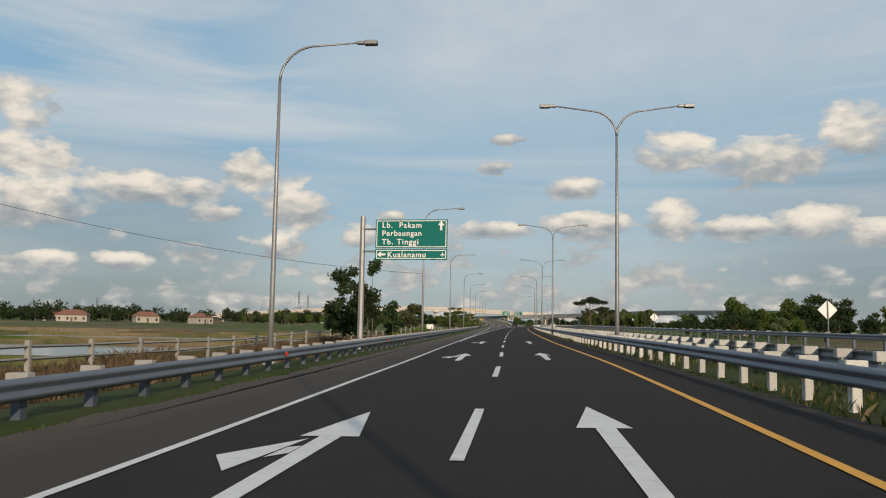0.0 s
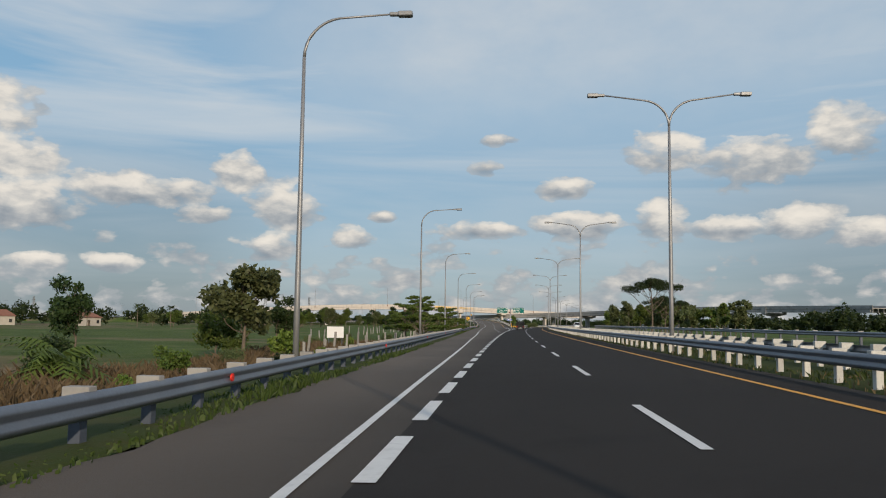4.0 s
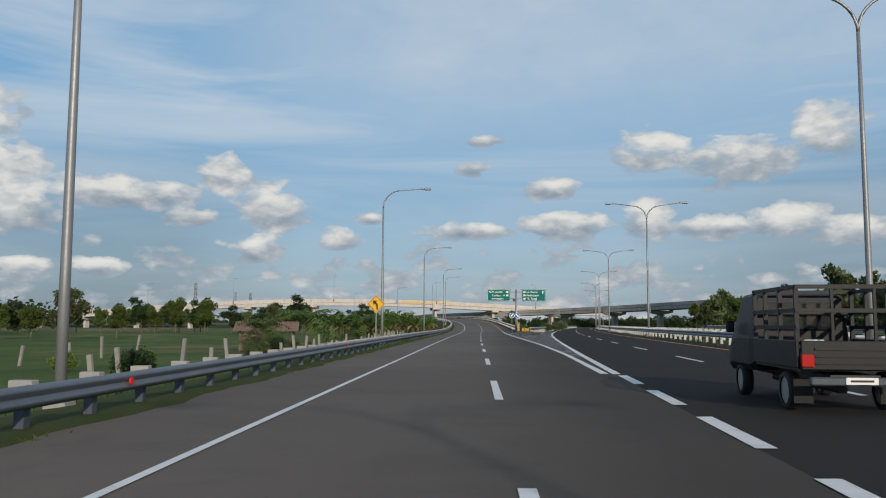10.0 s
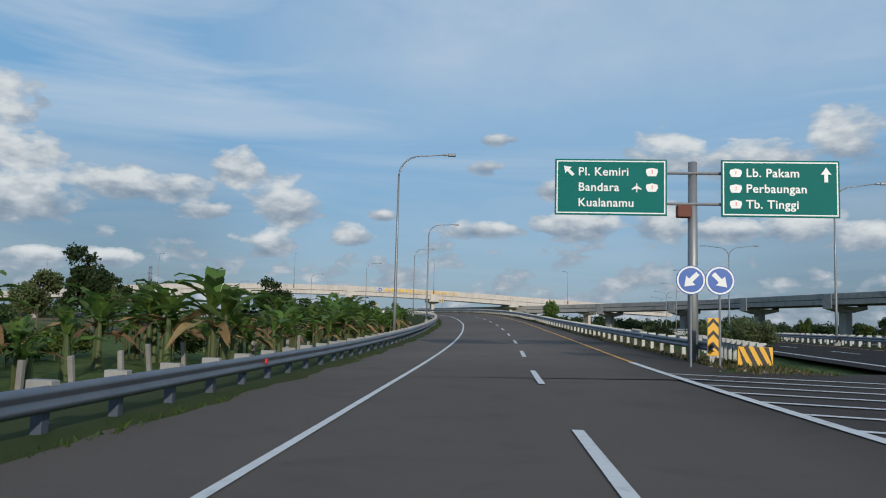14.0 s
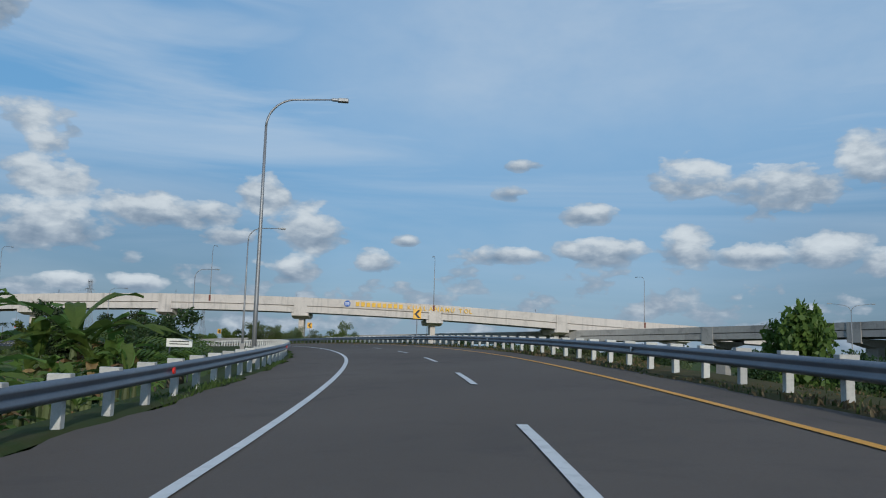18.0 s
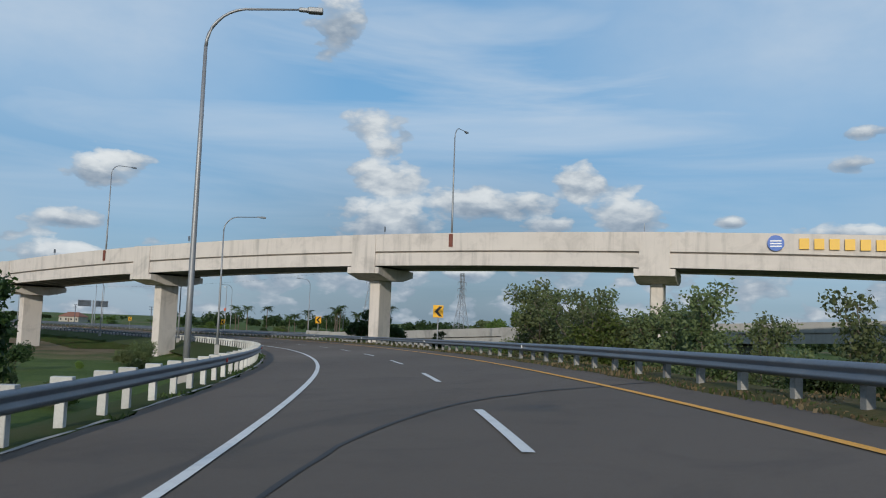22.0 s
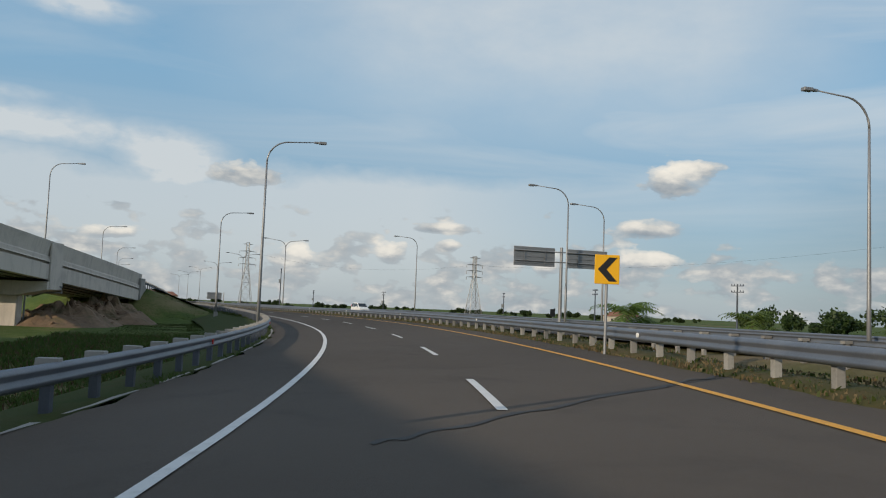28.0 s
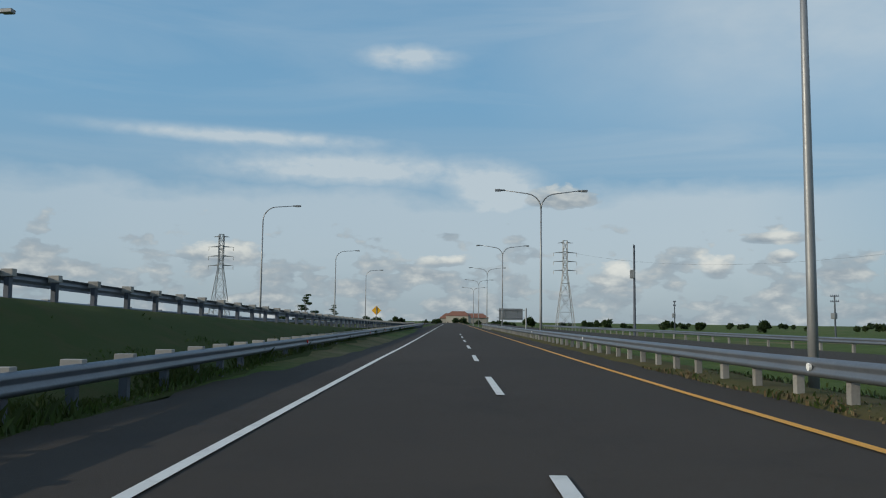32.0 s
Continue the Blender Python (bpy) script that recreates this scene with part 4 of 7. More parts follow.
# ---- street lamps ----
def make_lamp(double, high=12.45, reach=3.2):
    lamp = thing("street_lamp", (0, 0, 0), "tall galvanised steel street lamp with two curved arms" if double else "tall galvanised steel street lamp with one curved arm", "street lamp",
                 "median street lamps" if double else "roadside street lamps")
    top = high - 1.52
    Geo().tube([(0, 0, -.9), (0, 0, 2.5), (0, 0, 6.5), (0, 0, top)], [.115, .105, .085, .062], 10).make("pole", POLE, lamp, smooth=True)
    Geo().box(-.22, .22, -.22, .22, -.9, .02, .01).make("base_plate", CONCRETE_OLD, lamp)
    for sgn in ((1, -1) if double else (1,)):
        pts = []
        for k in range(9):
            a = k / 8 * math.radians(82)
            r = 1.45 if not double else 1.3
            pts.append((sgn * r * (1 - math.cos(a)), 0, top + r * math.sin(a)))
        pts.append((sgn * reach, 0, high - .05 + .10))
        Geo().tube(pts, [.058] * 5 + [.052] * 3 + [.045, .035], 8).make("arm", POLE, lamp, smooth=True)
        g = Geo()
        for u0, u1, w, z0, z1 in ((reach - .12, reach + .25, .09, high - .02, high + .11), (reach + .2, reach + .72, .15, high - .05, high + .13)):
            g.box(sgn * u0 if sgn > 0 else sgn * u1, sgn * u1 if sgn > 0 else sgn * u0, -w, w, z0, z1, .025)
        g.make("luminaire", SIGNBACK, lamp, "grey lamp head")
    return lamp


lamp_one, lamp_two = make_lamp(False), make_lamp(True)


def put_lamp(src, line, s, lat, turn=0, dz=0.0):
    p = line.at(s, lat, 0, True)
    return copy_thing(src, Matrix.Translation((p[0], p[1], p[2] + dz)) @ Matrix.Rotation(radians(line.turn(s) + turn), 4, "Z"))


lamp_s = [21, 71, 121, 171, 217.8, 271, 321, 371, 421.6, 471.6, 522, 574, 624, 674, 724, 775.6, 829, 878, 928.5, 979.2, 1028]
for s in lamp_s:
    put_lamp(lamp_one, LAMP_ROW, s, float(np.interp(s, [171, 217, 271, 380, 470, 522, 574, 624, 674, 724, 775, 829, 878, 928, 978, 1028], [-5.6, -4.3, -5.2, -5.2, -4.6, -4.8, -4.5, -4.35, -4.3, -5.1, -4.5, -5.9, -4.6, -5.1, -3.6, -5.0])))
s_m = MAIN.at_y(41.0)
for k in range(-2, 15):
    put_lamp(lamp_two, MAIN, s_m + 50.6 * k, float(np.interp(k, [0, 1, 2, 6, 7], [9.15, 8.7, 9.15, 8.9, 8.6])), 0, float(np.interp(k, [2, 6], [.12, .4])))
for x in (-321.5, -373.5, -424, -475, -526, -577):
    put_lamp(lamp_two, RAMP, RAMP.near(x, 733.7), 10.1)
for x, y in ((-162.6, 744.6), (-210.7, 750.9), (-244.6, 754.2), (-252.7, 763.5), (-208, 768.5), (-304, 761.5)):
    s = AIR.near(x, y)
    q = AIR.at(s)
    put_lamp(lamp_one, AIR, s, math.hypot(x - q[0], y - q[1]), 180)
for x in (-337.0, -388, -438, -488):
    put_lamp(lamp_one, DECK, DECK.at_x(x), -7.5)
for x in (11, -40.8, -92.6, -144, -192, -239, -286.5):
    put_lamp(lamp_one, DECK, DECK.at_x(x), -4.3, 0, 1.0)
for o in (lamp_one, lamp_two):
    for q in (*o.children_recursive, o):
        bpy.data.objects.remove(q)


# ---- flyovers ----
def flyover(name, line, s0, s1, half, pier_s, mats, label, letters=False, top=1.05, girder=1.75, beams=5, column=(1.0, 1.3), cap_long=1.15, drop=3.7):
    con, shaded = mats
    fly = thing(name, tuple(line.at(pier_s[len(pier_s) // 2])), label, "flyover", kind="")
    org = np.array(fly.matrix_world.translation)
    inv = Matrix.Translation(-Vector(org))

    def own(ob):
        ob.parent = fly
        ob.matrix_basis = inv @ ob.matrix_basis
        return ob
    own(sweep("deck_slab", line, s0, s1, [(-half, -.30), (half, -.30), (half, 0), (-half, 0)], con, None, 3.0))
    for sgn, nm in ((-1, "parapet"), (1, "parapet")):
        a, b = (-half - .05, -half + .25) if sgn < 0 else (half - .25, half + .05)
        out, inn = (a, b) if sgn < 0 else (b, a)
        own(sweep(nm, line, s0, s1, sorted([(out, -.42), (inn, -.42)]) + [(inn, .35), ((out + inn) / 2 + .07 * -sgn, top), (out, top)] if sgn > 0 else
                  [(out, -.42), (inn, -.42), (inn, .35), ((out + inn) / 2 + .07, top), (out, top)], con, None, 3.0))
    # girders between the piers
    lats = np.linspace(-half + .55, half - .55, beams)
    ends = [s0] + list(pier_s) + [s1]
    for a, b in zip(ends, ends[1:]):
        for L in lats:
            # inner girders are darker: shade under the deck put into their colour
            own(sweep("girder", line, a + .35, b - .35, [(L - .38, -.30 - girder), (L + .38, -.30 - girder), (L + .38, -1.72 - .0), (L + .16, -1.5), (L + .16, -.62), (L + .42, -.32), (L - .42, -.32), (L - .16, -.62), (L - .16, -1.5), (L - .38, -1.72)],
                      con if L in (lats[0], lats[-1]) else shaded, None, 4.0))
    # edge beams that close the outer girder's face
    for a, b in zip(ends, ends[1:]):
        for sgn in (-1, 1):
            L = sgn * (half - .16)
            own(sweep("edge_beam", line, a + 1.2, b - 1.2, [(L - .14, -.34 - girder), (L + .14, -.34 - girder), (L + .14, -.62), (L - .14, -.62)], con, None, 4.0))
    for s in pier_s:
        p, turn = line.at(s), line.turn(s)
        m = inv @ Matrix.Translation(p) @ Matrix.Rotation(radians(turn), 4, "Z")
        foot = land(p[0], p[1]) - p[2] - .4
        cap = Geo().prism([(-half - .1, -2.15), (-half - .1, -2.86), (-1.8, -drop), (1.8, -drop), (half + .1, -2.86), (half + .1, -2.15)], -cap_long, cap_long).make("pier_cap", con, fly)
        cap.matrix_basis = m
        pier = Geo().box(-column[0], column[0], -column[1], column[1], foot, .02 - drop, .10).make("pier", con, fly)
        pier.matrix_basis = m
        for sgn in (-1, 1):
            x0, x1 = sorted((sgn * (half - .02), sgn * (half + .16)))
            block = Geo().box(x0, x1, -1.5, 1.5, -2.85, top + .01, .02).make("end_block", con, fly)
            block.matrix_basis = m
        pipe = Geo().tube([(half - .6, 1.0, -2.3), (half + .35, 1.2, -2.6), (half + .35, 1.2, -3.1), (half - .8, 1.2, -3.15), (1.6, .9, -3.2), (1.6, .9, foot + .3)], .09, 6).make("drain_pipe", SIGNBACK, fly, "dark drain pipe")
        pipe.matrix_basis = m
    return fly, m


piers = [DECK.near(x, y) for x, y in ((22, 720), (-10.5, 704), (-40.5, 692), (-71.5, 686.6), (-103, 682.4), (-136.5, 680.7), (-169.3, 683.4), (-201.5, 690), (-234, 698.6), (-266, 707.4))]
fly, _ = flyover("flyover", DECK, DECK.near(58, 740), DECK.near(-298, 715.8), 4.4, piers, (CONCRETE, SHADED_GIRDER), "pale concrete flyover curving over the ramp on square piers", top=1.5, girder=1.68, beams=6, column=(1.55, .65), cap_long=2.0, drop=3.45)
apiers = [AIR.near(x, y) for x, y in ((118, 490), (104, 523), (88, 562), (75, 594), (62, 625), (48, 655), (27, 684), (-4, 706), (-38, 719.5), (-70, 724.8), (-104, 729.6))]
bridge, _ = flyover("road_bridge", AIR, AIR.near(140, 428), AIR.near(-146, 736.7), 5.6, apiers, (CONCRETE_OLD, SHADED_GIRDER), "weathered grey concrete bridge sloping down to the second carriageway", False, 0.95, 1.5)


def abutment(line, x, y, half, mat, wing):
    s = line.near(x, y)
    p, t = line.at(s), line.turn(s)
    ob = Geo().box(-half - .1, half + .1, -.6, 1.6, -5.5, -.02, .03)
    for sx in (-1, 1):
        a, b = sorted((sx * (half - .25), sx * (half + .1)))
        ob.box(a, b, -.6, wing, -2.2, 1.05) if wing > 2 else ob.box(a, b, -2.4, wing, -5.0, 1.04, .03)
    o = ob.make("abutment", mat)
    o.matrix_world = Matrix.Translation(p) @ Matrix.Rotation(radians(t), 4, "Z")
    tagged(o, "concrete bridge abutment at the end of the bank", "abutment")


abutment(DECK, -298.5, 716, 4.5, CONCRETE_OLD, .7)
abutment(AIR, -146.5, 736.7, 5.7, CONCRETE_OLD, 6.0)


# ---- signs ----
def board(par, x0, x1, z0, z1, mat, y=0.0, border=WHITE):
    """A flat sign sheet facing -y, with a border, on a frame."""
    g = Geo().box(x0, x1, y, y + .06, z0, z1, .008).make("panel", mat, par)
    b = .045
    e = Geo()
    for a in ((x0 + .06, x1 - .06, z0 + .06, z0 + .06 + b), (x0 + .06, x1 - .06, z1 - .06 - b, z1 - .06), (x0 + .06, x0 + .06 + b, z0 + .06 + b, z1 - .06 - b), (x1 - .06 - b, x1 - .06, z0 + .06 + b, z1 - .06 - b)):
        e.box(a[0], a[1], y - .006, y + .01, a[2], a[3])
    e.make("border", border, par)
    back = Geo()
    for z in (z0 + (z1 - z0) * .25, z0 + (z1 - z0) * .75):
        back.box(x0 + .1, x1 - .1, y + .06, y + .14, z - .05, z + .05)
    back.make("back_rail", SIGNBACK, par)
    return g


def word(par, body, x, z, size, y=-.012, mat=WHITE, spacing=1.06):
    return text_mesh(body, size, mat, "lettering", par, Matrix.Translation((x, y, z)) @ Matrix.Rotation(radians(90), 4, "X"), .006, spacing)


def arrow(par, x, z, size, turn, mat=WHITE, y=-.012):
    o = Geo().prism([(-.12, -.5), (.12, -.5), (.12, .02), (.34, .02), (0, .5), (-.34, .02), (-.12, .02)], -.006, .006).make("arrow", mat, par)
    o.matrix_basis = Matrix.Translation((x, y, z)) @ Matrix.Rotation(radians(turn), 4, "Y") @ Matrix.Diagonal((size, 1, size, 1))


def plane_mark(par, x, z, size, y=-.012):
    o = Geo().prism([(-.05, -.5), (.05, -.5), (.06, -.1), (.5, -.25), (.5, -.12), (.06, .18), (.05, .45), (-.05, .45), (-.06, .18), (-.5, -.12), (-.5, -.25), (-.06, -.1)], -.006, .006).make("aircraft_symbol", WHITE, par)
    o.matrix_basis = Matrix.Translation((x, y, z)) @ Matrix.Diagonal((size, 1, size, 1))


def shield(par, x, z, size):
    o = Geo().prism([(-.55, .32), (0, .45), (.55, .32), (.62, 0), (.42, -.42), (-.42, -.42), (-.62, 0)], -.005, .005).make("route_shield", WHITE, par, "white route shield")
    o.matrix_basis = Matrix.Translation((x, -.012, z)) @ Matrix.Diagonal((size, 1, size, 1))
    word(par, "1", x - .06 * size * 2, z - .15 * size, size * .55, -.02, RED)


def advance_sign():
    s = thing("direction_sign", Matrix.Translation((0, 45.2, land(-9, 45))) @ Matrix.Rotation(radians(-4), 4, "Z"), "green direction sign on an octagonal steel pole beside the road", "road sign")
    x0, x1 = -8.35, -4.15
    up = -land(-9, 45)
    Geo().tube([(-9.2, .3, -.4), (-9.2, .3, 3), (-9.2, .3, 7.5 + up)], [.19, .175, .15], 8).make("pole", POLE, s)
    for z in (5.45, 6.75):
        Geo().tube([(-9.1, .2, z + up), (-4.6, .2, z + up)], .06, 8).make("arm", POLE, s)
    board(s, x0, x1, 5.62 + up, 7.28 + up, GREEN)
    board(s, x0, x1, 4.95 + up, 5.57 + up, GREEN)
    word(s, "Lb.  Pakam", x0 + .38, 6.80 + up, .45, spacing=1.18)
    word(s, "Perbaungan", x0 + .38, 6.33 + up, .45, spacing=1.12)
    word(s, "Tb. Tinggi", x0 + .38, 5.84 + up, .45, spacing=1.18)
    word(s, "Kualanamu", x0 + .72, 5.10 + up, .45, spacing=1.15)
    arrow(s, x1 - .36, 6.92 + up, .55, 0)
    arrow(s, x0 + .36, 5.26 + up, .50, -90)
    plane_mark(s, x1 - .26, 5.26 + up, .26)


advance_sign()


def gore_sign():
    s = thing("direction_sign", (0, 408.8, 0), "pair of green direction signs on one steel pole at the gore", "road sign")
    Geo().tube([(-3.85, .35, -.9), (-3.85, .35, 3), (-3.85, .35, 7.6)], [.21, .19, .165], 10).make("pole", POLE, s, smooth=True)
    for z in (6.0, 7.15):
        Geo().tube([(-8.6, .2, z), (1.0, .2, z)], .055, 8).make("arm", POLE, s)
    Geo().box(-4.45, -3.95, .05, .45, 5.5, 5.95, .02).make("lamp_box", BROWN, s, "rusty brown fixing box")
    board(s, -8.95, -4.85, 5.52, 7.62, GREEN)
    board(s, -2.9, 1.3, 5.52, 7.62, GREEN)
    arrow(s, -8.45, 7.18, .5, -45)
    word(s, "Pl. Kemiri", -8.10, 7.00, .44)
    word(s, "Bandara", -8.10, 6.42, .44)
    word(s, "Kualanamu", -8.10, 5.84, .44)
    plane_mark(s, -5.95, 6.56, .36)
    shield(s, -5.40, 7.14, .36)
    shield(s, -5.40, 6.56, .36)
    for z, t in ((7.00, "Lb. Pakam"), (6.42, "Perbaungan"), (5.84, "Tb. Tinggi")):
        word(s, t, -2.02, z, .44)
        shield(s, -2.38, z + .14, .36)
    arrow(s, .82, 7.10, .55, 0)
    # two round keep-aside signs
    for x, turn in ((-4.65, -135), (-3.72, 135)):
        r = thing("keep_aside_sign", (x, 405.8, 0), "round blue sign with a white slanting arrow", "road sign", "round blue arrow signs")
        Geo().tube([(0, .06, -.8), (0, .06, 3.2)], .04, 8).make("post", POLE, r)
        disc = Geo().tube([(0, .03, 0), (0, 0, 0)], .48, 28).make("disc", BLUE, r)
        disc.location = (0, 0, 3.0)
        ring = Geo()
        n = 28
        vs = [(q * math.cos(k * 2 * math.pi / n), -.006, q * math.sin(k * 2 * math.pi / n)) for q in (.40, .455) for k in range(n)]
        ring.face_list(vs, [(k, (k + 1) % n, n + (k + 1) % n, n + k) for k in range(n)])
        ob = ring.make("rim", WHITE, r)
        ob.location = (0, 0, 3.0)
        arrow(r, 0, 3.0, .62, turn, y=-.012)
    # nose board and upright chevron marker
    b = thing("nose_board", (-2.9, 406.8, 0), "yellow and black striped hazard board on the rail end", "hazard board")
    Geo().box(0, 1.15, 0, .04, .22, .86, .01).make("panel", YELLOW, b)
    for k in range(4):
        x = -.12 + k * .33
        pts = [(max(0.01, min(1.14, u)), v) for u, v in ((x + .30, .225), (x + .46, .225), (x + .14, .855), (x - .02, .855))]
        Geo().prism(pts, -.006, .0).make("stripe", BLACK, b)
    Geo().box(.2, .3, .04, .12, -.7, .8).make("post", POLE, b)
    Geo().box(.85, .95, .04, .12, -.7, .8).make("post", POLE, b)
    c = thing("chevron_marker", (-3.5, 407.6, -.2), "upright yellow marker with black chevrons", "hazard marker")
    Geo().box(-.2, .2, 0, .04, .7, 2.0, .01).make("panel", YELLOW, c)
    Geo().box(-.04, .04, .04, .1, -.6, 1.9).make("post", POLE, c)
    for k in range(3):
        z = .82 + k * .42
        Geo().prism([(-.19, z), (0, z + .2), (.19, z), (.19, z + .14), (0, z + .34), (-.19, z + .14)], -.006, 0).make("chevron", BLACK, c)


gore_sign()


def curve_warning():
    z = land(-15.2, 321)
    s = thing("curve_sign", (-15.25, 321, z), "yellow diamond sign with a black left-bend arrow", "road sign")
    Geo().tube([(0, .05, -.5), (0, .05, 3.6)], .045, 8).make("post", POLE, s)
    h, zc = .62, 2.78 - z
    Geo().prism([(0, zc - h), (h, zc), (0, zc + h), (-h, zc)], -.01, .02).make("panel", YELLOW, s)
    Geo().prism([(.02, zc - .36), (.13, zc - .36), (.13, zc - .02), (.0, zc + .12), (.08, zc + .22), (-.22, zc + .26), (-.20, zc - .04), (-.10, zc + .04), (.02, zc - .08)], -.018, -.01).make("arrow", BLACK, s)
    e = h - .05
    n = Geo()
    for (a, b), (c, d) in zip(((0, -1), (1, 0), (0, 1), (-1, 0)), ((1, 0), (0, 1), (-1, 0), (0, -1))):
        n.face_list([(a * e, -.016, zc + b * e), (c * e, -.016, zc + d * e), (c * (e - .04), -.016, zc + d * (e - .04)), (a * (e - .04), -.016, zc + b * (e - .04))], [(0, 1, 2, 3)])
    n.make("border", BLACK, s)


curve_warning()


def chevron_sign(x, y, z, size=.8, turn=None):
    q = RAMP.near(x, y)
    t = RAMP.turn(q - 18) if turn is None else turn
    g = land(x, y)
    s = thing("bend_chevron", Matrix.Translation((x, y, g)) @ Matrix.Rotation(radians(t), 4, "Z"), "yellow bend board with a black chevron on a steel post", "road sign", "bend boards")
    zc = z - g
    w, h = size * .46, size * .54
    Geo().tube([(0, .06, -.6), (0, .06, zc + h * .8)], .045, 8).make("post", POLE, s)
    Geo().box(-w, w, 0, .03, zc - h, zc + h, .01).make("panel", YELLOW, s)
    Geo().prism([(-w * .75, zc), (w * .15, zc + h * .82), (w * .80, zc + h * .82), (-w * .05, zc), (w * .80, zc - h * .82), (w * .15, zc - h * .82)], -.008, 0).make("chevron", BLACK, s)


for x, y, z in ((-26.2, 567.5, 6.4), (-50.2, 617.7, 6.3), (-78.6, 652.6, 5.48), (-114.6, 685.9, 4.63), (-155.6, 711.6, 3.7), (-202.1, 730.4, 3.49)):
    chevron_sign(x, y, z, .8)


def sign_back(x, y, turn, z0, z1, wide, label, pole_x=0.0, both=True):
    g = land(x, y)
    s = thing("sign_board", Matrix.Translation((x, y, g)) @ Matrix.Rotation(radians(turn), 4, "Z"), label, "road sign")
    a, b = z0 - g, z1 - g
    Geo().tube([(pole_x, 0, -.5), (pole_x, 0, b + .1)], [.17, .14], 10).make("pole", POLE, s)
    for z in (a + .45, b - .35):
        Geo().tube([(-wide - .4, -.1, z), (wide + .4, -.1, z)], .055, 8).make("arm", POLE, s)
    for c in ((-wide / 2 - .55, wide / 2 + .55) if both else (0,)):
        h = wide / 2 - .1 if both else wide
        Geo().box(c - h, c + h, .0, .05, a, b, .01).make("panel", SIGNBACK, s, "bare grey back of a sign panel")
        e = Geo()
        for k in range(3):
            z = a + (b - a) * (k + .5) / 3
            e.box(c - h + .1, c + h - .1, -.05, 0, z - .03, z + .03)
        for k in range(2):
            u = c - h * .5 + h * k
            e.box(u - .04, u + .04, -.08, -.05, a + .1, b - .1)
        e.make("back_rail", POLE, s)


sign_back(-245.4, 754.1, 86, 6.3, 8.0, 4.2, "two grey sign panels seen from behind on a pole")
sign_back(-469.5, 748.5, 88, 2.4, 4.7, 2.4, "grey sign panel seen from behind on a pole", 3.1, False)
for y, lat in ((119.5, 24.6), (54.5, 24.6)):
    p = MAIN.at(MAIN.at_y(y), lat)
    s = thing("warning_sign", (p[0], p[1], land(p[0], p[1])), "pale back of a diamond warning sign on a post", "road sign", "diamond sign backs")
    Geo().tube([(0, -.05, -.5), (0, -.05, 3.5)], .04, 8).make("post", POLE, s)
    Geo().prism([(0, 2.2), (.62, 2.85), (0, 3.5), (-.62, 2.85)], 0, .02).make("panel", WHITE, s)
b = thing("notice_board", (-19.3, 174, land(-19.3, 174)), "blank white notice board on two legs in the field", "notice board")
Geo().box(-.75, .75, 0, .05, .95, 1.95, .01).make("panel", WHITE, b)
for x in (-.6, .6):
    Geo().box(x - .04, x + .04, .05, .11, -.4, 1.9).make("leg", POSTGREY, b)
b = thing("notice_board", (-36.5, 541, land(-36.5, 541)), "small white notice board behind the guard rail", "notice board")
Geo().box(-.8, .8, 0, .05, 3.0, 3.5, .01).make("panel", WHITE, b)
Geo().box(-.6, .6, -.008, 0, 3.15, 3.2).make("bar", BLACK, b)
Geo().box(-.6, .6, -.008, 0, 3.3, 3.35).make("bar", BLACK, b)
for x in (-.6, .6):
    Geo().box(x - .04, x + .04, .05, .11, -.4, 3.4).make("leg", POSTGREY, b)
d = thing("diamond_sign", (-397, 727.9, land(-397, 727.9)), "orange diamond warning sign far down the road", "road sign")
Geo().tube([(.06, 0, -.4), (.06, 0, 2.6)], .04, 8).make("post", POLE, d)
o = Geo().prism([(0, 1.6), (.55, 2.15), (0, 2.7), (-.55, 2.15)], -.02, .02).make("panel", YELLOW, d)
o.matrix_basis = Matrix.Rotation(radians(85), 4, "Z")


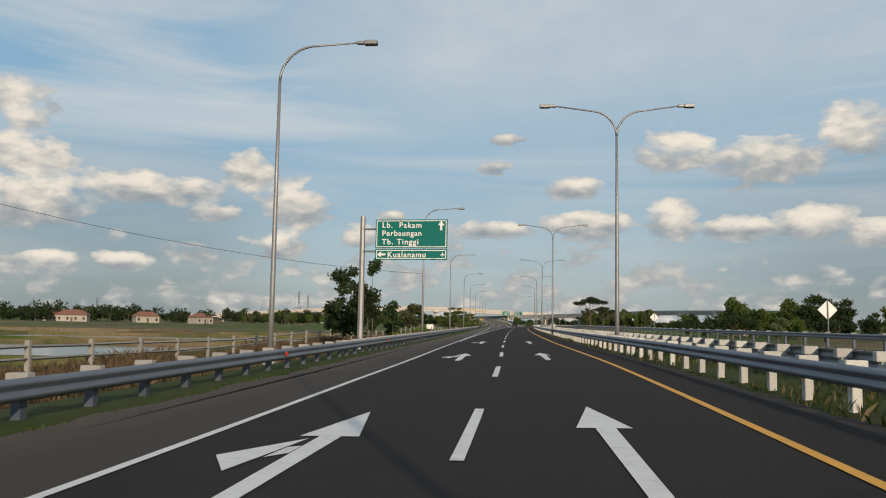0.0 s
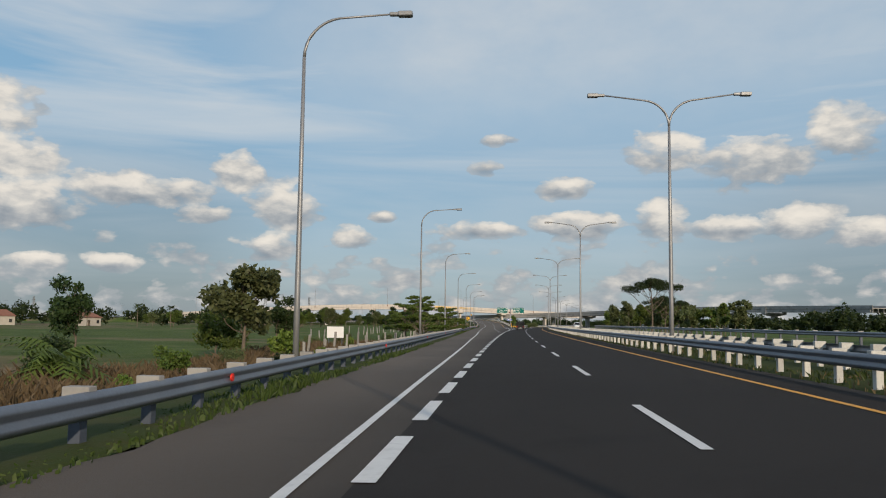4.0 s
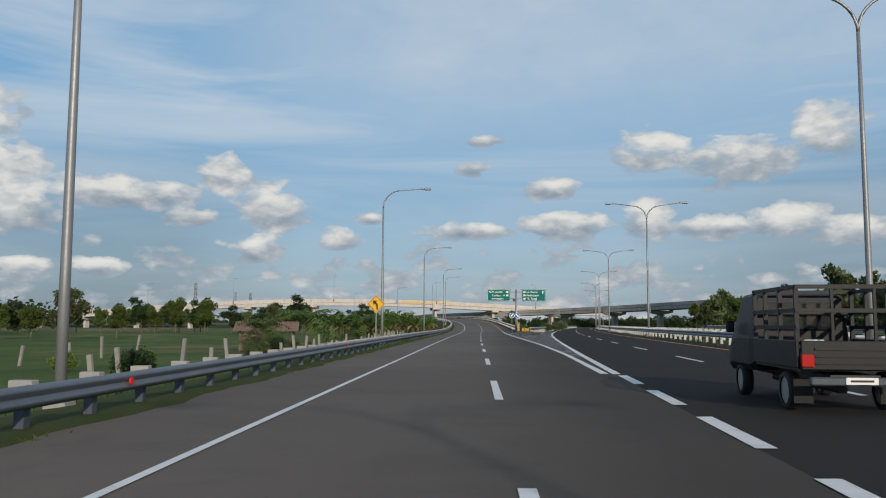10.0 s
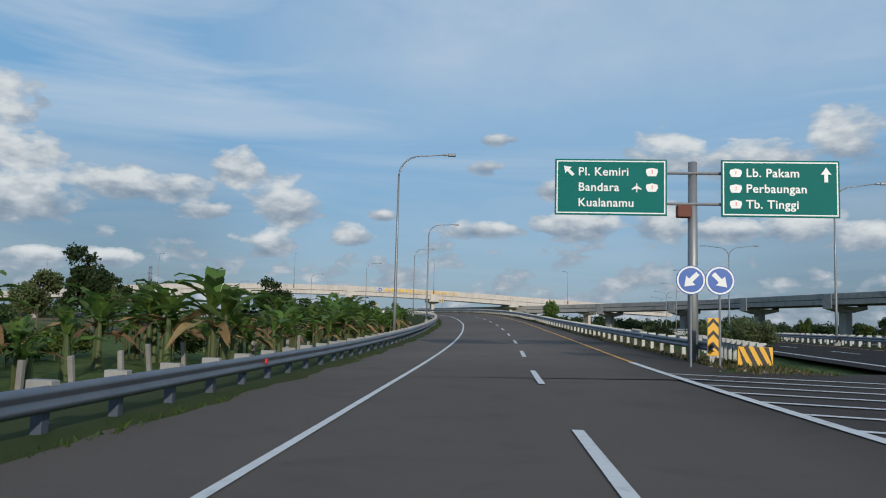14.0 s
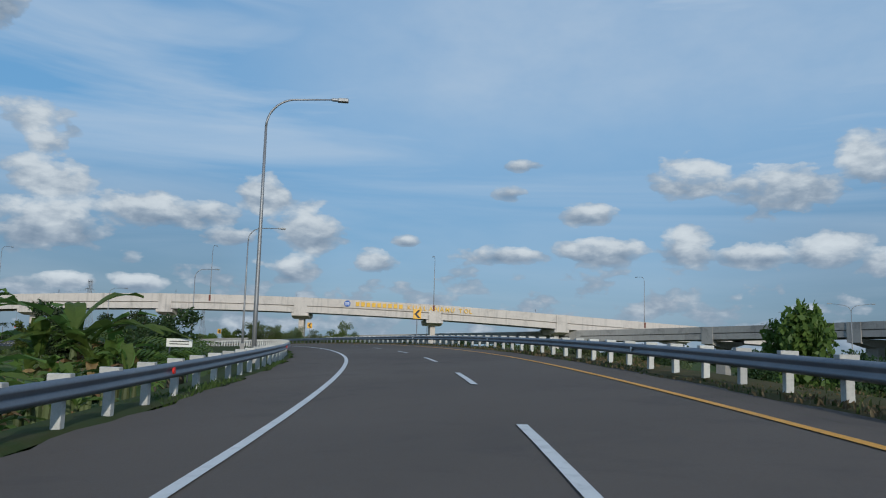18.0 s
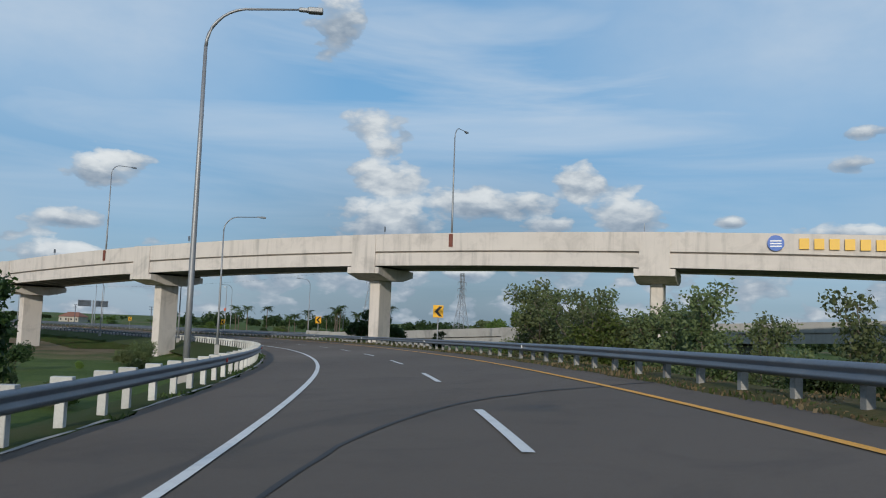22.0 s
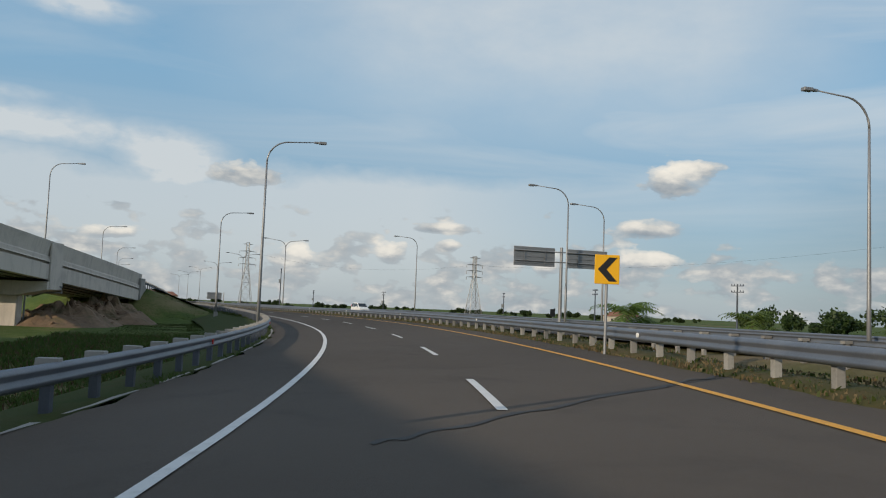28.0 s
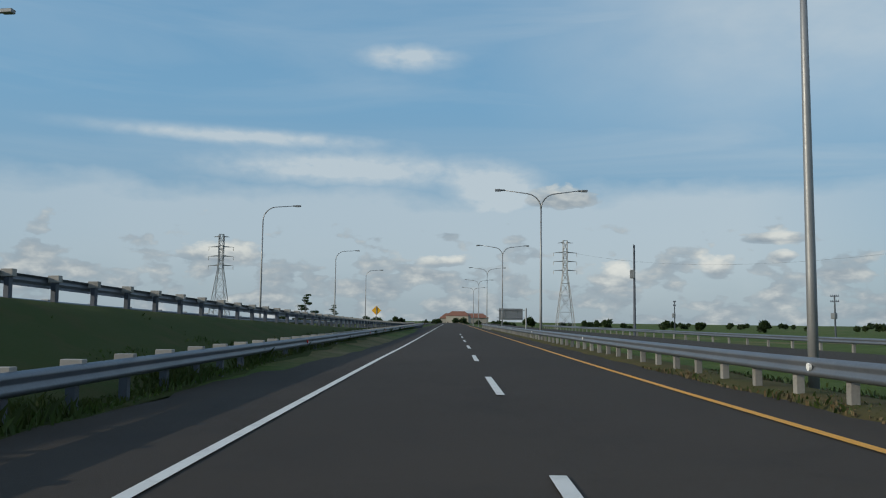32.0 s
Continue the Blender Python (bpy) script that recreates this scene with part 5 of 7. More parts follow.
# ---- on the flyover: letters, joints, small plates ----
def flyover_dressing():
    s_a, face = DECK.at_x(-58.6), -4.5
    par = thing("flyover_lettering", (0, 0, 0), "row of raised yellow capital letters along the flyover parapet", "lettering")
    text = "_________ KUALANAMU TOL"
    s, z = s_a + 0.0, -.02
    step = -1.26
    for ch in text:
        if ch == " ":
            s += step * .55
            continue
        p = DECK.at(s, face - .12, z)
        m = Matrix.Translation(p) @ Matrix.Rotation(radians(DECK.turn(s) - 90), 4, "Z")
        if ch == "_":
            o = Geo().box(.1, .95, -.05, .05, .05, 1.05).make("letter_block", GOLD, par)
            o.matrix_basis = m
        else:
            text_mesh(ch, 1.45, GOLD, "letter", par, m @ Matrix.Rotation(radians(90), 4, "X"), .05)
        s += step
    # round badge
    p = DECK.at(s_a + 1.9, face - .15, .55)
    o = tagged(Geo().tube([(0, -.03, 0), (0, .05, 0)], .75, 24).make("round_badge", BLUE), "round dark blue badge with a pale stripe", "badge")
    o.matrix_world = Matrix.Translation(p) @ Matrix.Rotation(radians(DECK.turn(s_a) - 90), 4, "Z")
    w = Geo()
    for k in range(3):
        w.box(-.5, .5, -.045, -.03, -.35 + k * .25, -.24 + k * .25)
    w.make("stripe", WHITE, o)
    for x in (11, -40.8, -92.6, -144, -192, -239):
        q = DECK.at_x(x)
        for sg in (-1, 1):
            p = DECK.at(q, sg * 4.53, .33)
            o = Geo().box(-.05, .03, -.22, .22, -.35, 1.05).make("joint_plate", BROWN)
            o.matrix_world = Matrix.Translation(p) @ Matrix.Rotation(radians(DECK.turn(q)), 4, "Z")
            tagged(o, "brown painted joint plate on the flyover parapet", "joint plate", "parapet joint plates")
    for x in (-17, -45, -72.5, -100.6, -128.6, -156):
        q = DECK.at_x(x)
        p = DECK.at(q, -4.25, 1.45)
        o = thing("parapet_marker", Matrix.Translation(p) @ Matrix.Rotation(radians(DECK.turn(q)), 4, "Z"), "small dark plate on a thin post above the parapet", "marker", "parapet markers")
        Geo().tube([(0, 0, 0), (.04, 0, .5)], .02, 6).make("post", SIGNBACK, o)
        Geo().box(-.12, .18, -.02, .02, .35, .95).make("plate", SIGNBACK, o)


flyover_dressing()


# ---- masts, pylons, poles, cable ----
def mast():
    x, y = -180.2, 737.8
    g = land(x, y)
    m = thing("camera_mast", (x, y, g), "slender grey mast with an orange-red box and a small head", "mast")
    Geo().tube([(0, 0, -.4), (0, 0, 6), (0, 0, 11.6 - g)], [.09, .075, .05], 8).make("pole", POLE, m)
    Geo().box(-.34, .02, -.22, .22, 5.95 - g, 6.6 - g, .03).make("box", material("orange_box", (0.75, 0.16, 0.06), 0.5), m, "orange-red equipment box")
    Geo().tube([(-.5, 0, 11.3 - g), (0, 0, 11.35 - g)], .03, 6).make("arm", POLE, m)
    Geo().box(-.75, -.4, -.09, .09, 11.2 - g, 11.42 - g, .03).make("camera", WHITE, m)


mast()
LATTICE = material("galvanised_lattice", (0.28, 0.29, 0.30), 0.5, 0.4)


def pylon(x, y, top, base=3.4):
    g = land(x, y)
    h = top - g
    p = thing("pylon", (x, y, g), "distant grey lattice pylon with four cross arms", "pylon", "lattice pylons")
    legs = Geo()
    lv = [0, .2, .38, .52, .63, .72, .80, .88, 1.0]
    wid = lambda u: base * (1 - u / .66 * .78) if u < .66 else base * .22
    pts = lambda u: [(sx * wid(u), sy * wid(u), u * h) for sx, sy in ((1, 1), (-1, 1), (-1, -1), (1, -1))]
    for a, b in zip(lv, lv[1:]):
        A, B = pts(a), pts(b)
        for k in range(4):
            legs.tube([A[k], B[k]], .11, 4)
            legs.tube([A[k], B[(k + 1) % 4]], .06, 4)
            legs.tube([A[(k + 1) % 4], B[k]], .06, 4)
            legs.tube([B[k], B[(k + 1) % 4]], .06, 4)
    legs.make("tower", LATTICE, p)
    for u in (.66, .76, .86, .97):
        L = base * (1.25 if u < .95 else .8)
        for sg in (-1, 1):
            a, b = sg * base * .2, sg * L
            Geo().face_list([(-.15, a, u * h), (.15, a, u * h), (.15, a, u * h + .5), (-.15, a, u * h + .5), (-.05, b, u * h), (.05, b, u * h), (.05, b, u * h + .1), (-.05, b, u * h + .1)],
                            [(3, 2, 1, 0), (4, 5, 6, 7), (0, 1, 5, 4), (1, 2, 6, 5), (2, 3, 7, 6), (3, 0, 4, 7)]).make("cross_arm", LATTICE, p)
            if u < .95:
                Geo().tube([(0, b, u * h), (0, b, u * h - 1.2)], .09, 5).make("insulator", LATTICE, p)
    return p


pylon(-601, 778, 32)
pylon(-458, 841, 22.3, 2.6)
pylon(-564, 662, 29, 3.2)
pylon(-330, 760 + 480, 40, 4)
pylon(-250, 900, 34, 3.4)
pylon(-205, 640 + 260, 26, 3.0)


def utility_pole(x, y, high, arms=2, box=True):
    g = land(x, y)
    p = thing("utility_pole", Matrix.Translation((x, y, g)) @ Matrix.Rotation(random.uniform(-.4, .4), 4, "Z"), "dark utility pole with cross arms and insulators", "utility pole", "utility poles")
    Geo().tube([(0, 0, -.5), (0, 0, high)], [.17, .11], 8).make("pole", POSTGREY, p)
    for k in range(arms):
        z = high - .25 - k * .9
        a = Geo().box(-1.0, 1.0, -.06, .06, z - .06, z + .06)
        for u in (-.9, -.45, .45, .9):
            a.tube([(u, 0, z + .06), (u, 0, z + .28)], .06, 6)
        a.make("cross_arm", POSTGREY, p)
    if box:
        Geo().box(-.45, .45, -.5, .1, high - 4.0, high - 3.0, .05).make("transformer", SIGNBACK, p)


utility_pole(-403, 758.5, 11.2)
for x, y, h in ((-274, 800, 8.5), (-330, 812, 8.5), (-380, 815, 8), (-440, 800, 8), (-225, 845, 9), (-500, 790, 8.5)):
    utility_pole(x, y, h, 2, x % 4 < 2)


def cable(a, b, sag, label):
    cu = bpy.data.curves.new("cable", "CURVE")
    cu.dimensions, cu.bevel_depth, cu.bevel_resolution = "3D", .018, 1
    sp = cu.splines.new("POLY")
    n = 24
    sp.points.add(n - 1)
    for i in range(n):
        u = i / (n - 1)
        p = Vector(a).lerp(Vector(b), u)
        sp.points[i].co = (p.x, p.y, p.z - sag * 4 * u * (1 - u), 1)
    cu.materials.append(BLACK)
    tagged(new("overhead_cable", cu), label, "cable", "overhead cables")


cable((-10.0, 81, 6.3), (-46, 52, 11.5), 1.2, "thin black overhead cable tied to a lamp post")
cable((-601, 778, 28), (-458, 841, 19), 5, "far power line between two pylons")
cable((-458, 841, 19), (-250, 900, 29), 6, "far power line between two pylons")

# ---- fences, huts and houses in the fields ----
FENCEPOST = material("rough_concrete_post", (0.30, 0.285, 0.26), 0.9, 0, 0.25, 3, 25, 0.2, 40, (0.18, 0.17, 0.155), per_object=0.4)


def field_fence():
    par = thing("field_fence", (0, 0, 0), "weathered concrete fence with rails before the rice ponds", "fence")
    first = Geo().box(-.08, .08, -.08, .08, -.6, 1.35, .015).make("post", FENCEPOST, par)
    me = first.data
    bpy.data.objects.remove(first)
    last = None
    for i, y in enumerate(np.arange(12, 118, 4.2)):
        x = RAMP.at(RAMP.at_y(y), -10.5 - 1.5 * math.sin(y * .03))[0]
        p = Vector((x, y, land(x, y)))
        o = new("post", me)
        o.parent = par
        o.matrix_basis = Matrix.Translation(p) @ Matrix.Rotation(random.uniform(-.05, .05), 4, "X") @ Matrix.Rotation(random.uniform(-.04, .04), 4, "Y")
        if last:
            for z in (.75, 1.15):
                Geo().tube([last + Vector((0, 0, z)), p + Vector((0, 0, z + random.uniform(-.04, .04)))], .05, 4).make("fence_rail", FENCEPOST, par)
        last = p
    par = thing("wire_fence", (0, 0, 0), "leaning concrete fence posts in the meadow", "fence")
    rows = [(y, -9.0 - 1.0 * math.sin(y * .05)) for y in np.arange(150, 440, 2.8)] + [(y, -22) for y in np.arange(210, 330, 5.0)]
    for y, lat in rows:
        if random.random() < .12:
            continue
        p = RAMP.at(RAMP.at_y(y), lat + random.uniform(-.3, .3))
        o = new("fence_post", me)
        o.parent = par
        o.matrix_basis = Matrix.Translation((p[0], p[1], land(p[0], p[1]))) @ Matrix.Rotation(random.uniform(-.12, .12), 4, "X") @ Matrix.Rotation(random.uniform(-.12, .12), 4, "Y") @ Matrix.Diagonal((1, 1, random.uniform(.75, 1.2), 1))


field_fence()
ROOF = material("rusty_roof_sheet", (0.24, 0.14, 0.095), 0.75, 0.1, 0.3, 1.0, 15, 0.2, 30, (0.13, 0.08, 0.06))
TILE = material("clay_roof", (0.25, 0.11, 0.07), 0.8, 0, 0.25, 1.0, 15, 0.2, 30, (0.17, 0.075, 0.05))
WALL = material("limewashed_wall", (0.42, 0.39, 0.34), 0.85, 0, 0.2, 0.6, 15, 0.1, 30, (0.28, 0.25, 0.21))
PLANK = material("old_plank", (0.20, 0.155, 0.11), 0.9, 0, 0.3, 2.0, 30, 0.3, 30, (0.10, 0.08, 0.06))


def shack(x, y, wide, deep, turn):
    g = land(x, y)
    h = thing("field_shack", Matrix.Translation((x, y, g)) @ Matrix.Rotation(radians(turn), 4, "Z"), "small plank field shack under a sagging rusty roof", "shack")
    for sx in (-1, 0, 1):
        for sy in (-1, 1):
            Geo().box(sx * (wide / 2 - .2) - .06, sx * (wide / 2 - .2) + .06, sy * (deep / 2 - .2) - .06, sy * (deep / 2 - .2) + .06, -.3, 1.9).make("post", PLANK, h)
    for k in range(9):
        u = -wide / 2 + .2 + k * .26
        Geo().box(u, u + .24, -deep / 2 + .2, -deep / 2 + .23, .1, 1.5 + random.uniform(-.1, .1)).make("plank", PLANK, h)
    for sg in (-1, 1):
        g2, n, vs = Geo(), 52, []
        for k in range(n + 1):
            u, e = -wide / 2 - .3 + (wide + .6) * k / n, .03 * (k // 2 % 2)
            vs += [(u, 0, 2.5 + e), (u, sg * (deep / 2 + .4), 1.75 + e), (u, sg * (deep / 2 + .4), 1.72 + e), (u, 0, 2.47 + e)]
        g2.face_list(vs, [(4 * k + a, 4 * k + (a + 1) % 4, 4 * k + 4 + (a + 1) % 4, 4 * k + 4 + a) for k in range(n) for a in range(4)])
        g2.make("roof_sheet", ROOF, h)


shack(-26.1, 332.5, 4.6, 3.2, 12)


def house(x, y, wide, deep, high, turn, roof=TILE, label="far low house with a red tiled roof and pale walls"):
    g = land(x, y)
    h = thing("house", Matrix.Translation((x, y, g)) @ Matrix.Rotation(radians(turn), 4, "Z"), label, "house", "far houses")
    Geo().box(-wide / 2, wide / 2, -deep / 2, deep / 2, -.3, high).make("wall", WALL, h)
    r, e = high + deep * .28, .5
    Geo().face_list([(-wide / 2 - e, -deep / 2 - e, high - .1), (wide / 2 + e, -deep / 2 - e, high - .1), (wide / 2 + e, deep / 2 + e, high - .1), (-wide / 2 - e, deep / 2 + e, high - .1), (-wide / 2 + deep * .3, 0, r), (wide / 2 - deep * .3, 0, r)],
                    [(0, 1, 5, 4), (1, 2, 5), (2, 3, 4, 5), (3, 0, 4), (3, 2, 1, 0)]).make("roof", roof, h)
    for k in range(max(2, int(wide / 3))):
        u = -wide / 2 + 1.2 + k * (wide - 2.4) / max(1, int(wide / 3) - 1)
        Geo().box(u - .45, u + .45, -deep / 2 - .03, -deep / 2 + .02, .9, 2.0).make("window", BLACK, h)
    Geo().box(-.45, .45, -deep / 2 - .03, -deep / 2 + .02, 0, 2.0).make("door", PLANK, h)


for a in ((-190, 330, 12, 8, 3, 20), (-165, 345, 10, 7, 3, 40), (-220, 365, 14, 8, 3.2, 10), (-150, 370, 9, 7, 3, 60), (-240, 310, 10, 7, 3, 80), (-120, 420, 11, 7, 3, 15), (62, 235, 9, 7, 3, 30)):
    house(*a)
house(-455, 905, 12, 9, 3.0, 20)
for a in ((-812, 741, 14, 10, 6, 80), (-830, 752, 16, 10, 5, 95), (-845, 738, 18, 12, 4.5, 88)):
    house(*a, label="far building with an orange roof beyond the road")

# ---- ponds ----
m = bpy.data.materials.new("still_water")
m.use_nodes = True
w = Nodes(m.node_tree)
p = w.add("ShaderNodeBsdfPrincipled")
p.inputs["Base Color"].default_value = (0.10, 0.095, 0.08, 1)
p.inputs["Roughness"].default_value = 0.06
p.inputs["IOR"].default_value = 1.33
bp = w.add("ShaderNodeBump")
bp.inputs["Strength"].default_value, bp.inputs["Distance"].default_value = 0.06, 0.05
w.put(bp.inputs["Height"], w.noise(w.add("ShaderNodeNewGeometry").outputs["Position"], 1.5, 3.0))
w.put(p.inputs["Normal"], bp.outputs[0])
w.put(w.add("ShaderNodeOutputMaterial").inputs[0], p.outputs[0])
WATER = m
for x0, x1, y0, y1 in ((-46, -18, 34, 62), (-82, -50, 30, 64), (-130, -86, 26, 60), (-60, -19, 67, 92), (-120, -64, 68, 96), (-48, -21, 98, 122), (-100, -53, 100, 130), (-170, -135, 40, 90)):
    zz = max(land((x0 + x1) / 2, (y0 + y1) / 2), max(land(x, y) for x in (x0, x1) for y in (y0, y1))) + .05
    o = mesh_ob("pond", [(x0, y0, zz), (x1, y0 + 2, zz), (x1 - 1, y1, zz), (x0 + 2, y1 - 1, zz)], [(0, 1, 2, 3)], WATER)
    tagged(o, "flooded rice field reflecting the sky", "water", kind="structure")
    bank = Geo()
    for a, b in (((x0, y0), (x1, y0 + 2)), ((x1, y0 + 2), (x1 - 1, y1)), ((x1 - 1, y1), (x0 + 2, y1 - 1)), ((x0 + 2, y1 - 1), (x0, y0))):
        bank.tube([(a[0], a[1], zz - .2), ((a[0] + b[0]) / 2, (a[1] + b[1]) / 2 + .4, zz - .15), (b[0], b[1], zz - .2)], .5, 6)
    tagged(bank.make("pond_bank", bpy.data.materials["field_grass"]), "low grassy earth bank round a rice field", "bank", kind="structure")

# ---- earth at the abutment ----
EARTH = material("bare_earth", (0.21, 0.14, 0.088), 0.95, 0, 0.33, 0.8, 6, 1.0, 5, (0.10, 0.068, 0.042), stain=((0.055, 0.060, 0.022), 0.45, 0.9), coord="World")


def mound(x, y, rx, ry, high, turn):
    """A rain-worn heap: gullies, slumped lumps and loose clods."""
    t = thing("earth_mound", Matrix.Translation((x, y, land(x, y))) @ Matrix.Rotation(radians(turn), 4, "Z"), "rain-worn heap of bare pale brown earth under the flyover end", "earth mound")
    n, k = 56, 20

    def height(px, py):
        r = math.hypot(px / rx, py / ry)
        v = Vector((px * .5 + x, py * .5 + y, 1))
        lump = noise.noise(v) + .5 * abs(noise.noise(v * 2.3)) + .3 * noise.noise(v * 5.1)
        gully = abs(noise.noise(Vector((math.atan2(py, px) * 3.2, r * .8, x))))
        return high * max(0, 1 - r**1.5) * (1 + .42 * lump) * (.72 + .6 * gully) - .3 * r

    vs, fs = [], []
    for j in range(k + 1):
        for i in range(n):
            a, r = 2 * math.pi * i / n, j / k
            px, py = rx * r * math.cos(a), ry * r * math.sin(a)
            vs.append((px, py, height(px, py)))
    for j in range(k):
        fs += [(j * n + i, j * n + (i + 1) % n, (j + 1) * n + (i + 1) % n, (j + 1) * n + i) for i in range(n)]
    mesh_ob("soil", vs, fs, EARTH, t)
    mr = np.random.default_rng(int(high * 100))
    for _ in range(26):
        a, r = mr.uniform(0, 6.28), mr.uniform(.15, .98)
        px, py = rx * r * math.cos(a), ry * r * math.sin(a)
        b = bmesh.new()
        bmesh.ops.create_icosphere(b, subdivisions=1, radius=mr.uniform(.10, .34))
        for v in b.verts:
            v.co *= 1 + mr.uniform(-.35, .3)
            v.co.z *= .7
        me = bpy.data.meshes.new("clod")
        b.to_mesh(me)
        b.free()
        me.materials.append(EARTH)
        o = new("clod", me)
        o.parent = t
        o.matrix_local = Matrix.Translation((px, py, height(px, py) + .03))


mound(-283, 716, 9, 6, 3.0, 15)
mound(-271, 712.5, 9, 6, 2.2, 0)

# ---- vehicles ----
TYRE = material("tyre_rubber", (0.02, 0.02, 0.02), 0.85, 0, 0.1, 5, 40)
RIM = material("steel_rim", (0.45, 0.45, 0.46), 0.4, 0.7, 0.1)
GLASS = material("dark_car_glass", (0.015, 0.02, 0.022), 0.06, 0, 0.05, spec=0.8)
TRUCK = material("black_truck_paint", (0.009, 0.010, 0.013), 0.5, 0, 0.1, 1.5, 20, spec=0.3, stain=((0.022, 0.021, 0.02), 2.0, 0.4))
CARWHITE = material("white_car_paint", (0.76, 0.76, 0.75), 0.25, 0, 0.05, 1, 20)
LAMPRED = material("tail_lamp_red", (0.45, 0.012, 0.01), 0.2)
LAMPCLEAR = material("headlamp_clear", (0.6, 0.62, 0.65), 0.1, 0.2)


def wheel(par, x, y, r, wide):
    g = Geo()
    prof = [(-wide, r * .72), (-wide, r * .93), (-wide * .7, r), (wide * .7, r), (wide, r * .93), (wide, r * .72)]
    n = 22
    vs = [(u, v * math.cos(2 * math.pi * k / n), v * math.sin(2 * math.pi * k / n)) for k in range(n) for u, v in prof]
    q = len(prof)
    g.face_list(vs, [(k * q + i, k * q + i + 1, ((k + 1) % n) * q + i + 1, ((k + 1) % n) * q + i) for k in range(n) for i in range(q - 1)])
    w = g.make("wheel", TYRE, par, smooth=True)
    w.location = (x, y, r)
    d = Geo().tube([(-wide * .8, 0, 0), (wide * .8, 0, 0)], r * .73, 18)
    d.make("rim", RIM, w)


def body(name, mat, par, stations):
    """A hull through cross-sections along y: (y, half width low, half width high, z low, z mid, z high)."""
    vs, fs, m = [], [], 10
    for y, a, b, z0, z1, z2 in stations:
        vs += [(-a * .92, y, z0), (a * .92, y, z0), (a, y, z0 + .1), (a, y, z1), (b, y, z2 - .06), (b * .9, y, z2), (-b * .9, y, z2), (-b, y, z2 - .06), (-a, y, z1), (-a, y, z0 + .1)]
    for i in range(len(stations) - 1):
        fs += [(i * m + k, i * m + (k + 1) % m, (i + 1) * m + (k + 1) % m, (i + 1) * m + k) for k in range(m)]
    fs += [tuple(range(m - 1, -1, -1)), tuple(range((len(stations) - 1) * m, len(stations) * m))]
    return mesh_ob(name, vs, fs, mat, par)


def pickup(x, y, z, turn):
    t = thing("pickup_truck", Matrix.Translation((x, y, z)) @ Matrix.Rotation(radians(turn), 4, "Z"), "small black pickup truck with a high stake rack, seen from behind", "truck")
    body("cab", TRUCK, t, [(.55, .80, .70, .55, 1.05, 1.80), (.75, .82, .70, .5, 1.05, 1.86), (1.55, .82, .70, .5, 1.05, 1.84), (1.95, .82, .66, .5, 1.0, 1.55), (2.2, .80, .78, .45, .8, .95), (2.35, .74, .70, .45, .75, .85)])
    Geo().box(-.58, .58, .50, .56, 1.2, 1.68, .02).make("rear_window", GLASS, t)
    Geo().box(-.80, .80, -1.75, .45, .62, .72).make("bed_floor", TRUCK, t)
    for sx in (-1, 1):
        a, b = sorted((sx * .78, sx * .84))
        Geo().box(a, b, -1.75, .45, .66, 1.06, .01).make("bed_side", TRUCK, t)
    Geo().box(-.78, .78, -1.81, -1.75, .64, 1.06, .01).make("tailgate", TRUCK, t)
    for k in range(3):
        Geo().box(-.6, .6, -1.83, -1.81, .72 + k * .1, .76 + k * .1).make("tailgate_rib", TRUCK, t)
    for sx in (-1, 1):
        for yy in (-1.7, -.95, -.2, .4):
            Geo().box(sx * .8 - .03, sx * .8 + .03, yy - .03, yy + .03, 1.0, 1.88).make("rack_post", TRUCK, t)
        for zz in (1.25, 1.5, 1.85):
            Geo().box(sx * .8 - .025, sx * .8 + .025, -1.75, .45, zz - .03, zz + .03).make("rack_bar", TRUCK, t)
    for yy in (-1.72, .4):
        for zz in (1.5, 1.85):
            Geo().box(-.8, .8, yy - .025, yy + .025, zz - .03, zz + .03).make("rack_bar", TRUCK, t)
    for xx in (-.3, .3):
        Geo().box(xx - .02, xx + .02, -1.74, -1.70, 1.05, 1.85).make("rack_post", TRUCK, t)
    Geo().box(-.70, .70, -1.92, -1.80, .42, .54, .02).make("bumper", POSTGREY, t)
    Geo().box(-.22, .22, -1.935, -1.92, .44, .54).make("number_plate", WHITE, t, "pale number plate with a dark bar")
    Geo().box(-.16, .16, -1.94, -1.935, .475, .505).make("plate_bar", BLACK, t)
    for sx in (-1, 1):
        Geo().box(sx * .70 - .09, sx * .70 + .09, -1.84, -1.78, .68, .86, .01).make("tail_lamp", LAMPRED, t, "red tail lamp")
        Geo().box(sx * .93 - .07, sx * .93 + .07, 1.55, 1.62, 1.15, 1.38, .02).make("mirror", TRUCK, t)
        Geo().box(sx * .62 - .14, sx * .62 + .14, -1.35, -1.33, .12, .5).make("mud_flap", TYRE, t)
        wheel(t, sx * .70, -1.0, .29, .09)
        wheel(t, sx * .70, 1.55, .29, .09)
    Geo().tube([(-.1, -1.5, .34), (-.1, 1.7, .34)], .07, 8).make("drive_shaft", BLACK, t)
    Geo().box(-.35, .35, -1.7, 2.0, .42, .56).make("chassis", BLACK, t)
    c = thing("white_sack", (0, 0, 0), "pale sack lying in the truck bed", "sack")
    o = Geo().box(-.35, .15, -.25, .2, 0, .35, .12).make("cloth", WHITE, c)
    c.matrix_world = t.matrix_world @ Matrix.Translation((-.35, -1.35, .72))


